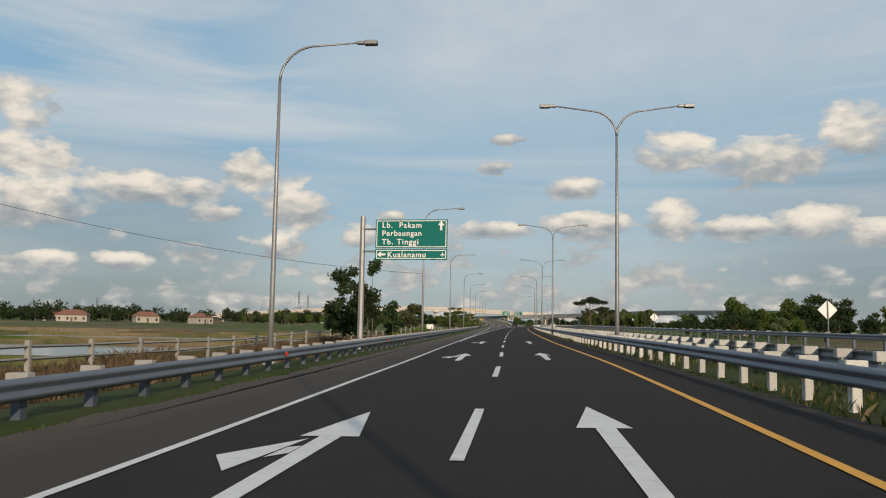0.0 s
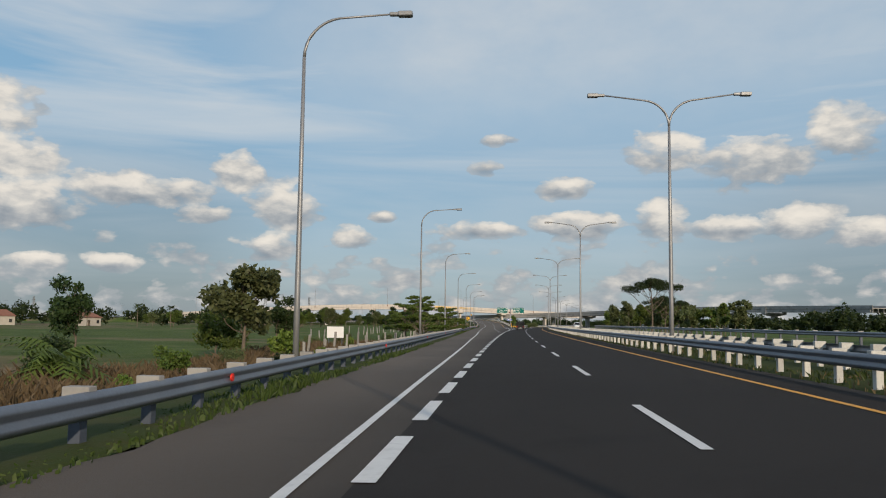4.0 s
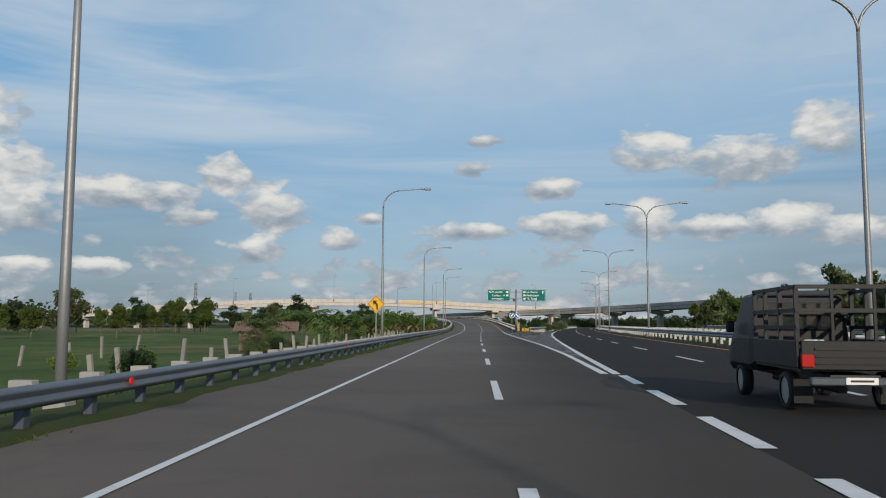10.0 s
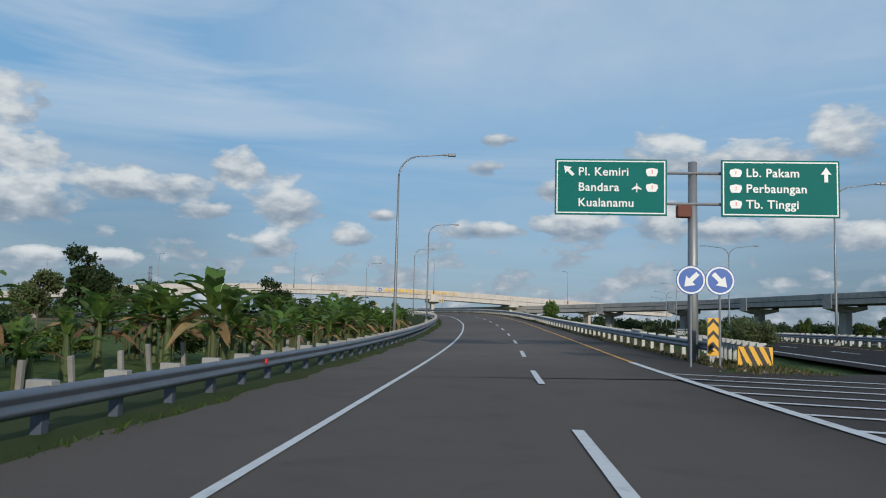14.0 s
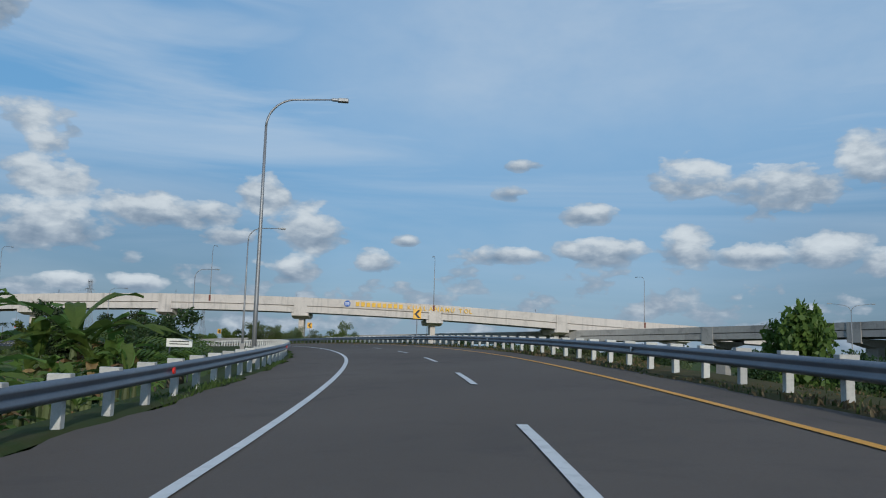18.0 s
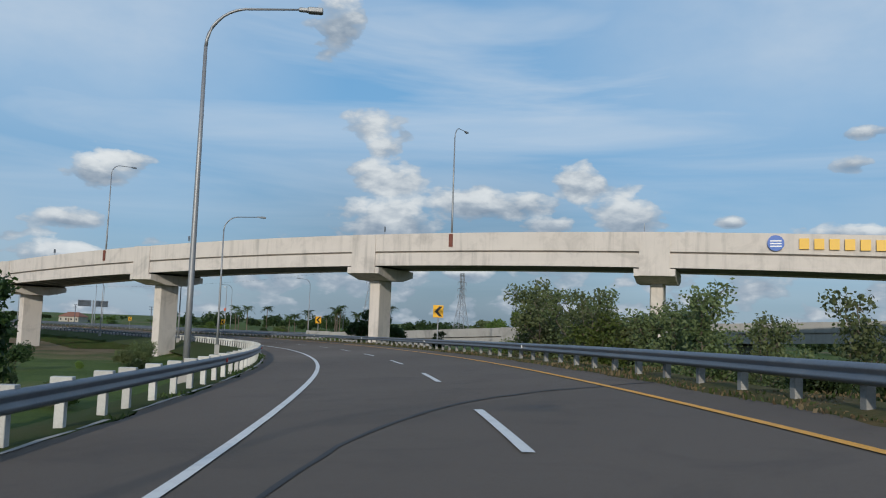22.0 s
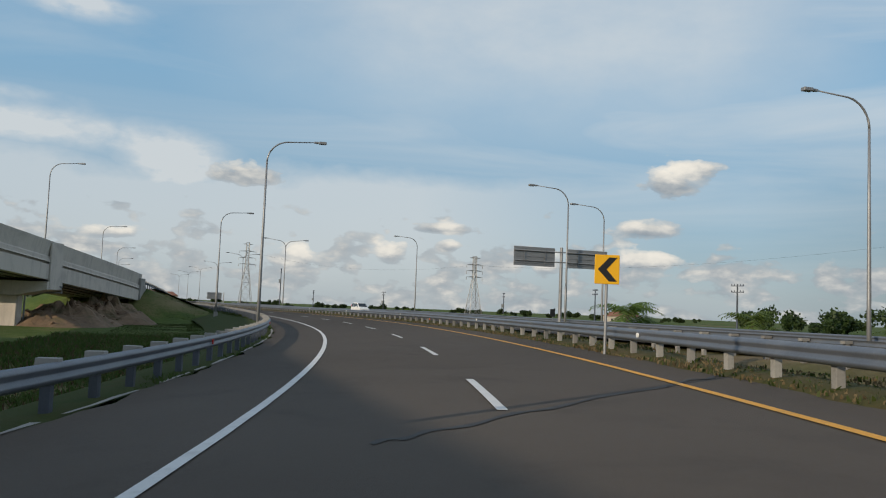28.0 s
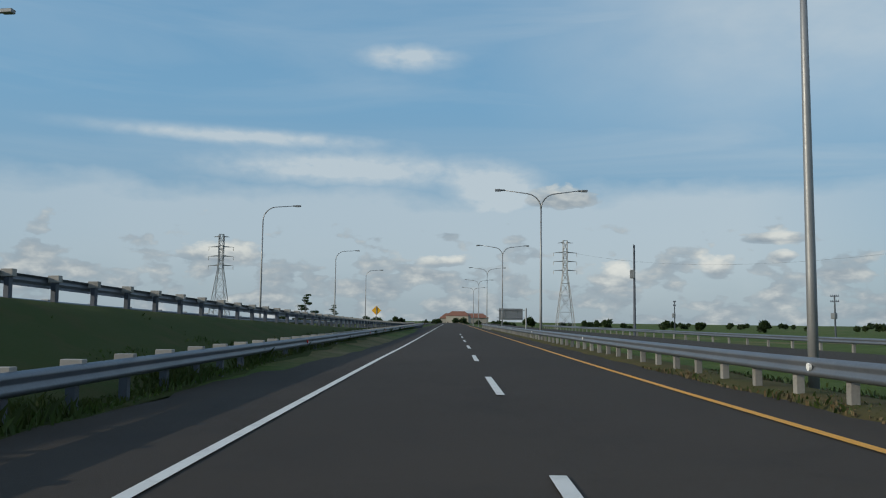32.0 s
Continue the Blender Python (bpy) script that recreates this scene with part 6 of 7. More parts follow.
def minivan(x, y, z, turn, label):
    t = thing("minivan", Matrix.Translation((x, y, z)) @ Matrix.Rotation(radians(turn), 4, "Z"), label, "car", "white minivans")
    body("body", CARWHITE, t, [(-2.08, .74, .66, .42, .85, 1.15), (-2.0, .82, .66, .28, .92, 1.55), (-1.6, .83, .66, .24, .95, 1.66), (-.3, .84, .67, .22, .95, 1.69), (.45, .84, .64, .22, .95, 1.60), (1.15, .84, .76, .22, .92, 1.05), (1.75, .82, .70, .24, .80, .92), (2.05, .72, .60, .30, .62, .74)])
    for sx in (-1, 1):
        for y0, y1, k in ((-1.85, -1.05, 0), (-.98, -.02, 0), (.05, .75, .22)):
            a, b, zt = sx * .825, sx * .70, 1.52 - k * .4
            Geo().face_list([(a + sx * .012, y0, 1.0), (a + sx * .012, y1 + k, 1.0), (b + sx * .03, y1 - k, zt), (b + sx * .03, y0, 1.54), (a, y0, 1.0), (a, y1 + k, 1.0), (b, y1 - k, zt), (b, y0, 1.54)],
                            [(0, 1, 2, 3), (7, 6, 5, 4), (0, 4, 5, 1), (1, 5, 6, 2), (2, 6, 7, 3), (3, 7, 4, 0)]).make("side_window", GLASS, t)
        wheel(t, sx * .74, -1.25, .30, .09)
        wheel(t, sx * .74, 1.32, .30, .09)
        Geo().box(sx * .62 - .16, sx * .62 + .16, 1.86, 2.02, .62, .76, .03).make("headlamp", LAMPCLEAR, t, "clear headlamp")
        Geo().box(sx * .72 - .07, sx * .72 + .07, -2.09, -1.98, .9, 1.3, .02).make("tail_lamp", LAMPRED, t)
        Geo().box(sx * .93 - .08, sx * .93 + .08, .62, .72, 1.0, 1.15, .03).make("mirror", CARWHITE, t)
    Geo().face_list([(-.70, 1.17, 1.04), (.70, 1.17, 1.04), (.58, .50, 1.575), (-.58, .50, 1.575), (-.70, 1.15, 1.0), (.70, 1.15, 1.0), (.58, .46, 1.55), (-.58, .46, 1.55)],
                    [(0, 1, 2, 3), (7, 6, 5, 4), (0, 4, 5, 1), (1, 5, 6, 2), (2, 6, 7, 3), (3, 7, 4, 0)]).make("windscreen", GLASS, t)
    Geo().box(-.6, .6, -2.06, -2.0, 1.05, 1.48, .01).make("rear_window", GLASS, t)
    Geo().box(-.42, .42, 2.03, 2.075, .42, .56, .01).make("grille", BLACK, t)
    Geo().box(-.24, .24, 2.075, 2.085, .38, .48).make("number_plate", BLACK, t)


q = MAIN.at(MAIN.at_y(280), 2.3)
pickup(q[0], q[1], q[2], MAIN.turn(MAIN.at_y(280)))
q = MAIN.at(MAIN.at_y(296), 15.4)
minivan(q[0], q[1], q[2], 180 + MAIN.turn(MAIN.at_y(296)), "white minivan on the oncoming carriageway")
q = AIR.at(AIR.near(-305.3, 752), 0.85)
minivan(q[0], q[1], q[2], -86, "white minivan behind the guard rail of the second carriageway")
p = AIR.at(AIR.near(-247, 750), 4.9)
b = thing("marker_board", Matrix.Translation(tuple(p)) @ Matrix.Rotation(radians(80), 4, "Z"), "black marker board seen from behind at the guard rail", "sign")
Geo().tube([(0, .03, -.1), (0, .03, 1.3)], .03, 8).make("post", POLE, b)
Geo().prism([(-.22, .95), (.24, .90), (.24, 1.72), (.08, 1.64), (-.24, 1.60)], -.012, .012).make("board", BLACK, b)
c = thing("traffic_cone", tuple(AIR.at(AIR.near(-262, 750), -2.2)), "small orange traffic cone with a white band", "traffic cone")
Geo().tube([(0, 0, 0), (0, 0, .7)], [.17, .03], 12).make("cone", material("cone_orange", (0.8, 0.14, 0.03), 0.5), c)
Geo().box(-.2, .2, -.2, .2, 0, .04).make("base", BLACK, c)


# ---- plants ----
rng = np.random.default_rng(7)


def cards(centres, size, spread=0.35, long=1.6, droop=0.0):
    """One small leaf-shaped card at each centre, turned at random; returns vertices and faces."""
    c = np.asarray(centres, float)
    n = len(c)
    a = rng.normal(size=(n, 3))
    a[:, 2] -= droop
    a /= np.linalg.norm(a, axis=1, keepdims=True)
    b = np.cross(a, rng.normal(size=(n, 3)))
    b /= np.linalg.norm(b, axis=1, keepdims=True)
    s = size * (1 + spread * rng.uniform(-1, 1, (n, 1)))
    u, v = a * s * long * .5, b * s * .5
    vs = np.stack([c - u, c + v * .9 - u * .1, c + u, c - v * .9 - u * .1], 1).reshape(-1, 3)
    return vs, [(4 * i, 4 * i + 1, 4 * i + 2, 4 * i + 3) for i in range(n)]


def clump(x, y, z, r, n, flat=1.0):
    """Points in a ragged ball, thicker at its skin."""
    d = rng.normal(size=(n, 3))
    d /= np.linalg.norm(d, axis=1, keepdims=True)
    k = r * rng.uniform(0.15, 1.0, (n, 1)) ** 0.55 * (1 + 0.25 * np.sin(d[:, :1] * 5 + x) * np.cos(d[:, 1:2] * 4 + y))
    p = d * k
    p[:, 2] *= flat
    return p + np.array([x, y, z])


def limb(g, a, b, r0, r1, bend=.15, n=5):
    a, b = np.array(a, float), np.array(b, float)
    side = rng.normal(size=3) * np.linalg.norm(b - a) * bend
    pts = [tuple(a + (b - a) * u + side * math.sin(u * math.pi)) for u in np.linspace(0, 1, n)]
    g.tube(pts, [r0 + (r1 - r0) * u for u in np.linspace(0, 1, n)], 6)


def make_tree(name, label, high, trunk, clumps, leafmat, per, size, group, bark=BARK, lean=.04, flat=.8, droop=0.0, bare=None):
    """Tapered trunk, one limb to each clump, and a crown of single leaves."""
    t = thing(name, (0, 0, 0), label, "tree", group)
    g = Geo()
    topz = max(c[2] for c in clumps) * .85
    ph = rng.uniform(0, 6)
    axis = lambda z: (math.sin(z * .5 + ph) * lean * z, math.cos(z * .4 + ph) * lean * z, z)
    g.tube([axis(z) for z in np.linspace(-.3, topz, 9)], list(np.linspace(trunk, trunk * .25, 9)), 8)
    for x, y, z, r in clumps:
        z0 = max(bare or high * .22, z - math.hypot(x, y) * .9 - r * .3)
        limb(g, axis(min(z0, topz)), (x, y, z), trunk * .35, .02)
        for _ in range(3):
            e = rng.normal(size=3) * r * .5
            limb(g, (x * .7, y * .7, z0 + (z - z0) * .7), (x + e[0], y + e[1], z + abs(e[2]) * .6), trunk * .14, .008, .1, 4)
    g.make("trunk", bark, t, smooth=True)
    pts = np.vstack([clump(x, y, z, r, int(per * r * r), flat) for x, y, z, r in clumps])
    vs, fs = cards(pts, size, droop=droop)
    mesh_ob("crown", vs, fs, leafmat, t)
    return t


def ball_clumps(n, rad, z0, z1, r0, r1):
    out = []
    for i in range(n):
        a, k = rng.uniform(0, 2 * math.pi), math.sqrt(rng.uniform(0, 1))
        z = rng.uniform(z0, z1)
        w = rad * k * (1 - .55 * abs((z - (z0 + z1) / 2) / max(z1 - z0, .1)))
        out.append((w * math.cos(a), w * math.sin(a), z, rng.uniform(r0, r1)))
    return out


def umbrella(high, tiers, reach, name, label):
    cl = []
    for k in range(tiers):
        u = k / max(1, tiers - 1)
        z = high * (.34 + .6 * u)
        R = reach * (1 - .62 * u)
        n = int(9 - 4 * u)
        for i in range(n):
            a = 2 * math.pi * (i + rng.uniform(-.3, .3)) / n + k
            if rng.uniform() < .18:
                continue
            q = R * rng.uniform(.4, 1.12)
            cl.append((q * math.cos(a), q * math.sin(a), z + rng.uniform(-.2, .3), rng.uniform(.75, 1.15) * (1.15 - .4 * u)))
    return make_tree(name, label, high, .17, cl, LEAF, 430, .155, "layered roadside trees", flat=.25, lean=.015)


def palm(high, fronds, name, label, group, lean=.05, long=2.6, leafmat=PALMLEAF, trunk=.14):
    t = thing(name, (0, 0, 0), label, "palm", group)
    g = Geo()
    bend = rng.uniform(-1, 1, 2) * lean
    axis = lambda z: (bend[0] * z * z / high, bend[1] * z * z / high, z)
    n = max(5, int(high * 1.2))
    g.tube([axis(z) for z in np.linspace(-.3, high, n)], [trunk * (1.25 - .5 * u + (.07 if i % 2 else 0)) for i, u in enumerate(np.linspace(0, 1, n))], 8)
    g.make("trunk", BARK, t)
    vs, fs = [], []
    top = np.array(axis(high))
    for i in range(fronds):
        a = 2 * math.pi * i / fronds * 2.4 + rng.uniform(-.2, .2)
        rise = rng.uniform(-.35, 1.15)
        L = long * rng.uniform(.8, 1.1)
        d = np.array([math.cos(a), math.sin(a), 0])
        side = np.array([-math.sin(a), math.cos(a), 0])
        spine = [top + d * L * u * math.cos(rise * (1 - u)) + np.array([0, 0, L * (u * math.sin(rise) * 1.0 - .62 * u * u)]) for u in np.linspace(0, 1, 13)]
        for k in range(1, 13):
            p, q = spine[k - 1], spine[k]
            w = L * .26 * math.sin(min(1, k / 12 + .18) * math.pi * .92) + .08
            for sg in (-1, 1):
                tip = (p + q) / 2 + side * sg * w + d * w * .45 + np.array([0, 0, -w * rng.uniform(.25, .75)])
                b = len(vs)
                vs += [p, q * .65 + p * .35, tip + (q - p) * .25, tip]
                fs.append((b, b + 1, b + 2, b + 3))
    mesh_ob("fronds", vs, fs, leafmat, t)
    return t


def banana(high, n, name="banana_plant"):
    t = thing(name, (0, 0, 0), "banana plant with broad torn leaves and a thick green stem", "banana plant", "banana plants")
    g = Geo()
    stems = [(0, 0, 1.0)] + [(rng.uniform(-.9, .9), rng.uniform(-.9, .9), rng.uniform(.55, .9)) for _ in range(2)]
    for sx, sy, k in stems:
        h = high * k * .62
        g.tube([(sx, sy, -.2), (sx * 1.05, sy * 1.05, h * .5), (sx * 1.1, sy * 1.1, h)], [.13 * k + .03, .11 * k + .02, .05], 8)
        for i in range(n):
            a = rng.uniform(0, 2 * math.pi)
            rise = rng.uniform(.4, 1.45)
            L = high * .72 * rng.uniform(.75, 1.15) * k
            dry = rise < .58
            d, side = np.array([math.cos(a), math.sin(a), 0]), np.array([-math.sin(a), math.cos(a), 0])
            top = np.array([sx * 1.1, sy * 1.1, h * rng.uniform(.85, 1.0)])
            prev = None
            V, F = [], []
            for m, u in enumerate(np.linspace(0, 1, 9)):
                p = top + d * L * u * math.cos(rise) * (1 + .3 * u) + np.array([0, 0, L * (u * math.sin(rise) - .55 * u * u * (1.5 if dry else 1))])
                w = L * .115 * math.sin(min(1, .06 + u * .98) * math.pi) ** .6
                row = [p - side * w + np.array([0, 0, w * .3 + rng.uniform(-.06, .06)]), p, p + side * w + np.array([0, 0, w * .3 + rng.uniform(-.06, .06)])]
                b = len(V)
                V += row
                if m and rng.uniform() > .12:
                    F += [(b - 3, b - 2, b + 1, b)]
                if m and rng.uniform() > .12:
                    F += [(b - 2, b - 1, b + 2, b + 1)]
            mesh_ob("leaf_blade", V, F, DRYLEAF if dry else BANANA, t, "withered brown leaf" if dry else "")
    g.make("stem", LEAF_OLIVE, t)
    return t


PROTO = []


def proto(t):
    PROTO.append(t)
    return t


slim = [proto(make_tree("slender_tree", "slender roadside tree with a thin trunk and sparse dark crown", h, .07, cl, LEAF_DARK, 320, .20, "slender trees", bare=1.2)) for h, cl in (
    (7.5, ball_clumps(5, .9, 5.0, 7.2, .6, .9) + ball_clumps(3, 1.0, 3.2, 4.5, .4, .6)), (6.0, ball_clumps(6, 1.0, 3.0, 5.6, .6, 1.0)), (8.0, ball_clumps(4, .6, 6.4, 7.8, .5, .8)), (4.6, ball_clumps(7, 1.2, 1.6, 4.0, .6, 1.0)))]
umb = [proto(umbrella(6.8, 4, 4.4, "layered_tree", "layered green tree with flat spreading tiers of leaves")), proto(umbrella(5.6, 4, 3.6, "layered_tree", "layered green tree with flat spreading tiers of leaves"))]
broad = [proto(make_tree("broadleaf_tree", "rounded leafy tree with an uneven green crown", h, .16, ball_clumps(n, rad, h * .35, h * .9, .8, 1.5), mat, 190, .27, "broadleaf trees")) for h, n, rad, mat in (
    (8.5, 16, 2.6, LEAF), (7.2, 14, 2.4, LEAF_OLIVE), (9.5, 18, 3.2, LEAF_DARK), (6.0, 12, 2.0, LEAF))]
teak = [proto(make_tree("teak_tree", "upright big-leaved tree with a bare lower trunk", h, .11, ball_clumps(12, 1.5, h * .36, h * .95, .6, 1.05), mat, 210, .36, "teak trees", droop=.5)) for h, mat in ((8.2, LEAF_OLIVE), (7.4, LEAF), (9.0, LEAF_OLIVE))]
bush = [proto(make_tree("bush", "dense leafy bush growing on the bank", h, .05, ball_clumps(9, h * .5, h * .22, h * .8, h * .22, h * .36), mat, 460, .15, "bushes", bare=.2)) for h, mat in ((2.6, LEAF), (3.6, LEAF_OLIVE), (2.0, LEAF_LIGHT), (3.0, LEAF_DARK))]
shrub = [proto(make_tree("tall_shrub", "tall sparse grey-green shrub on the bank", h, .05, ball_clumps(16, 1.5, 1.0, h - .4, .5, .85), mat, 330, .12, "tall shrubs", bare=.4)) for h, mat in ((5.0, LEAF_OLIVE), (4.2, LEAF), (5.6, LEAF_OLIVE))]
feather = proto(make_tree("flame_tree", "wide feathery tree with drooping fine-leaved branches", 10, .2, [(3.6 * math.cos(a) * q, 3.6 * math.sin(a) * q, 8.2 + 1.2 * (1 - q) + rng.uniform(-.4, .4), rng.uniform(.9, 1.4)) for a, q in zip(np.arange(16) * 2.4, np.linspace(.15, 1.3, 16))], LEAF_DARK, 380, .14, "feathery trees", flat=.5, droop=.9))
palms = [proto(palm(h, 18, "coconut_palm", "tall coconut palm with a bare grey trunk", "coconut palms")) for h in (8.0, 9.5, 6.5)]
low_palm = [proto(palm(h, 16, "young_palm", "young palm with long arching fronds", "young palms", .02, 3.0, LEAF)) for h in (1.6, 2.4)]
bananas = [proto(banana(h, n)) for h, n in ((3.0, 7), (3.6, 7), (2.5, 6))]
pine = proto(make_tree("casuarina_tree", "dark layered casuarina tree", 7, .12, [(rng.uniform(-.5, .5) + 2.4 * (1 - k / 12) * math.cos(k * 2.1), 2.4 * (1 - k / 12) * math.sin(k * 2.1), 1.4 + k * .45, 1.0 - k * .04) for k in range(13)], LEAF_DARK, 300, .16, "casuarinas", flat=.35))


def plant(src, x, y, scale=1.0, dz=0.0, turn=None):
    m = Matrix.Translation((x, y, land(x, y) + dz)) @ Matrix.Rotation(rng.uniform(0, 6.28) if turn is None else turn, 4, "Z")
    s = RAMP.near(x, y)
    q, t = RAMP.at(s), RAMP.way(s)
    lat = (x - q[0]) * t[1] - (y - q[1]) * t[0]
    if math.hypot(x - q[0], y - q[1]) < 13 and -5.0 < lat < 12.4:
        return None
    o = copy_thing(src, m)
    o.scale = (scale, scale, scale * rng.uniform(.92, 1.08))
    return o


pick = lambda seq: seq[int(rng.integers(len(seq)))]
# left, by the ponds
for x, y, k, s in ((-15.8, 72, 0, .98), (-13.4, 61, 3, 1.0), (-13.2, 65.5, 1, 1.0), (-14.2, 75.4, 1, .95), (-14.9, 81.4, 2, .98), (-14.6, 93.2, 1, .82), (-15.4, 96.5, 3, .62)):
    plant(slim[k], x, y, s)
for x, y, s in ((-24, 124, .46), (-19.6, 108, .3), (-30, 150, .5)):
    plant(broad[2], x, y, s)
plant(broad[1], -20.6, 153, .88)
plant(bush[2], -18.6, 155.5, 1.0)
plant(bush[0], -23.5, 156, 1.1)
for x, y, s in ((-24, 172, .5), (-33, 186, .5)):
    plant(pick(broad), x, y, s)
for y in np.arange(96, 210, 4.5):
    p = RAMP.at(RAMP.at_y(y), rng.uniform(-15, -8))
    if rng.uniform() < .75:
        plant(pick(bush), p[0], p[1], rng.uniform(.3, .62))
plant(low_palm[0], -18.5, 128.5, .7)
# layered trees
for x, y, k, s in ((-15.8, 210, 0, .82), (-18.5, 216, 1, .9), (-18.8, 234, 0, 1.05), (-17.8, 227, 1, .75), (-15.8, 241, 1, .78), (-15.6, 247, 1, .88), (-15.5, 252, 1, .98), (-17, 258, 1, .6)):
    plant(umb[k], x, y, s)
# meadow left of the exit lanes
for y in np.arange(290, 345, 6):
    plant(pick(bush), RAMP.at(RAMP.at_y(y), rng.uniform(-16, -9))[0], y, rng.uniform(.35, .6))
for x, y, s in ((-24.8, 327.0, .85), (-24.0, 337.5, 1.25), (-26.7, 385, 1.3)):
    plant(low_palm[1], x, y, s)
for x, y, s in ((-55, 462, 1.0), (-66, 470, 1.0), (-44, 492, .9), (-75, 450, .95), (-88, 465, 1.05), (-62, 430, .7), (-52, 415, .6)):
    plant(pick(broad), x, y, s)
for _ in range(62):
    y = rng.uniform(388, 532)
    p = RAMP.at(RAMP.at_y(y), -rng.uniform(7.5, 17) - (4 if y < 400 else 0))
    plant(pick(bananas), p[0], p[1], rng.uniform(.95, 1.35))
for _ in range(34):
    y = rng.uniform(395, 560)
    p = RAMP.at(RAMP.at_y(y), -rng.uniform(12, 26))
    plant(pick(bush), p[0], p[1], rng.uniform(.5, .9))
for s, lat, k in ((626, -8.6, 1.0), (632.5, -9.0, 1.1), (637, -8.4, 1.0), (642, -9.4, 1.15), (648, -8.2, 1.05), (652, -9, 1.1), (655, -8.0, 1.0), (662, -8.6, 1.1)):
    p = RAMP.at(s, lat)
    plant(pick(bananas), p[0], p[1], k)
for x, y, s in ((-38, 545, .9), (-41, 549, .85), (-36.5, 540, .8), (-45, 556, .9), (-50, 565, .8)):
    plant(low_palm[1] if y < 548 else broad[2], x, y, s * (1.25 if y < 548 else .8))
for x, y, k, s in ((-41.8, 538.9, 1, 2.2), (-40.2, 540.9, 0, 1.9), (-42.6, 537.0, 2, 2.3), (-43, 521.7, 1, 2.1), (-44.6, 523, 0, 2.0), (-43.5, 532, 1, 2.0)):
    plant(bananas[k], x, y, s)
for x, y, s in ((-58.5, 572, 1.75), (-55, 563, 1.5)):
    plant(low_palm[1], x, y, s)
for x, y, k, s in ((-57.5, 577, 3, 1.35), (-59.5, 582.5, 1, 1.15), (-61.5, 586, 3, 1.4), (-66.5, 593, 1, 1.1), (-70.5, 602.5, 3, 1.45)):
    plant(slim[k], x, y, s)
plant(low_palm[1], -64, 588, 1.7)
plant(broad[0], -52, 524, .82)
for x, y, s in ((-45, 531, 1.1), (-47, 536, 1.2), (-46, 543, 1.0), (-49, 549, 1.2), (-44, 526, 1.0)):
    plant(bush[0], x, y, s)
# dark trees before the flyover
for x, y, s in ((-62, 570, .85), (-60, 581, .72), (-66, 590, .85), (-72, 600, .8), (-78, 612, .8), (-84, 622, .7), (-56, 562, .7), (-90, 608, .9), (-98, 630, .6)):
    plant(broad[2] if rng.uniform() < .7 else broad[0], x, y, s)
for x, y in ((-57, 575), (-62, 592), (-70, 607), (-52, 566)):
    plant(pick(bananas), x, y, 1.3)
for _ in range(22):
    s = RAMP.near(-110, 670) + rng.uniform(-70, 20)
    p = RAMP.at(s, -rng.uniform(12, 34))
    plant(pick(bush), p[0], p[1], rng.uniform(.4, .8))
for s, lat, k in ((742, -14, 1.0), (748, -16, 1.3), (752, -13.5, .9), (757, -17, 1.2), (764, -15, .8), (770, -19, 1.1), (738, -18, 1.4)):
    p = RAMP.at(s, lat)
    plant(bush[3], p[0], p[1], k)
# right of the ramp
o = plant(broad[3], -2.6, 537.6, 1.1)
o.scale = (.80, .80, 1.1)
for x, y, s in ((-8, 560, .62), (-12, 566, .55)):
    plant(broad[1], x, y, s)
for x, y, s in ((-26, 600, .9), (-30, 607, .9)):
    plant(slim[3], x, y, s)
for _ in range(46):
    p = RAMP.at(rng.uniform(598, 770), rng.uniform(12.6, 14.8))
    plant(bush[3] if rng.uniform() < .6 else bush[1], p[0], p[1], rng.uniform(.28, .5))
for y, lat, k in ((792, 14.5, 1.05), (797, 15.5, 1.0), (788, 14, .95), (783, 15, .9), (779, 14, .8), (775, 15.5, .75), (801, 14.5, .8), (806, 15, .7), (767, 14, .7), (763, 15, .6), (758.5, 13.8, .92), (757, 14.6, .95), (755, 13.8, .75), (752, 14.5, .7), (748, 14, .6)):
    p = RAMP.at(y, lat)
    plant(pick(shrub), p[0], p[1], k)
for _ in range(10):
    s = RAMP.at_y(rng.uniform(612, 645))
    p = RAMP.at(s, rng.uniform(14, 24))
    plant(pick(shrub), p[0], p[1], rng.uniform(.75, 1.15))
for _ in range(26):
    s = RAMP.at_y(rng.uniform(430, 640))
    p = RAMP.at(s, rng.uniform(14, 20))
    plant(pick(bush), p[0], p[1], rng.uniform(.4, .75))
for x, y, s in ((-62.5, 646, .75), (-58, 640, .7), (-66, 654, .72)):
    plant(broad[1], x, y, s)
for x, y, s in ((-119.5, 703, .82), (-114.5, 703, .76), (-112, 712, .5)):
    plant(broad[2], x, y, s)
for _ in range(16):
    s = RAMP.near(-150, 699) + rng.uniform(-60, 30)
    p = RAMP.at(s, rng.uniform(13, 22))
    plant(pick(bush), p[0], p[1], rng.uniform(.2, .4))
for y, lat, k in ((641, 14.2, 1.15), (644, 15.5, 1.35), (646, 17.5, 1.3), (638, 16.5, 1.2), (634, 14.5, 1.0), (648, 19.5, 1.2)):
    p = RAMP.at(RAMP.at_y(y), lat)
    plant(pick(shrub), p[0], p[1], k)
# palms and trees beyond the second carriageway
for x, y, k, s in ((-119.5, 764, 0, 1.1), (-115.0, 766, 2, 1.02), (-110.5, 766.5, 1, 1.2), (-127, 767, 3, 1.2), (-105, 769, 0, 1.0), (-133, 772, 1, .95)):
    plant(broad[k], x, y, s)
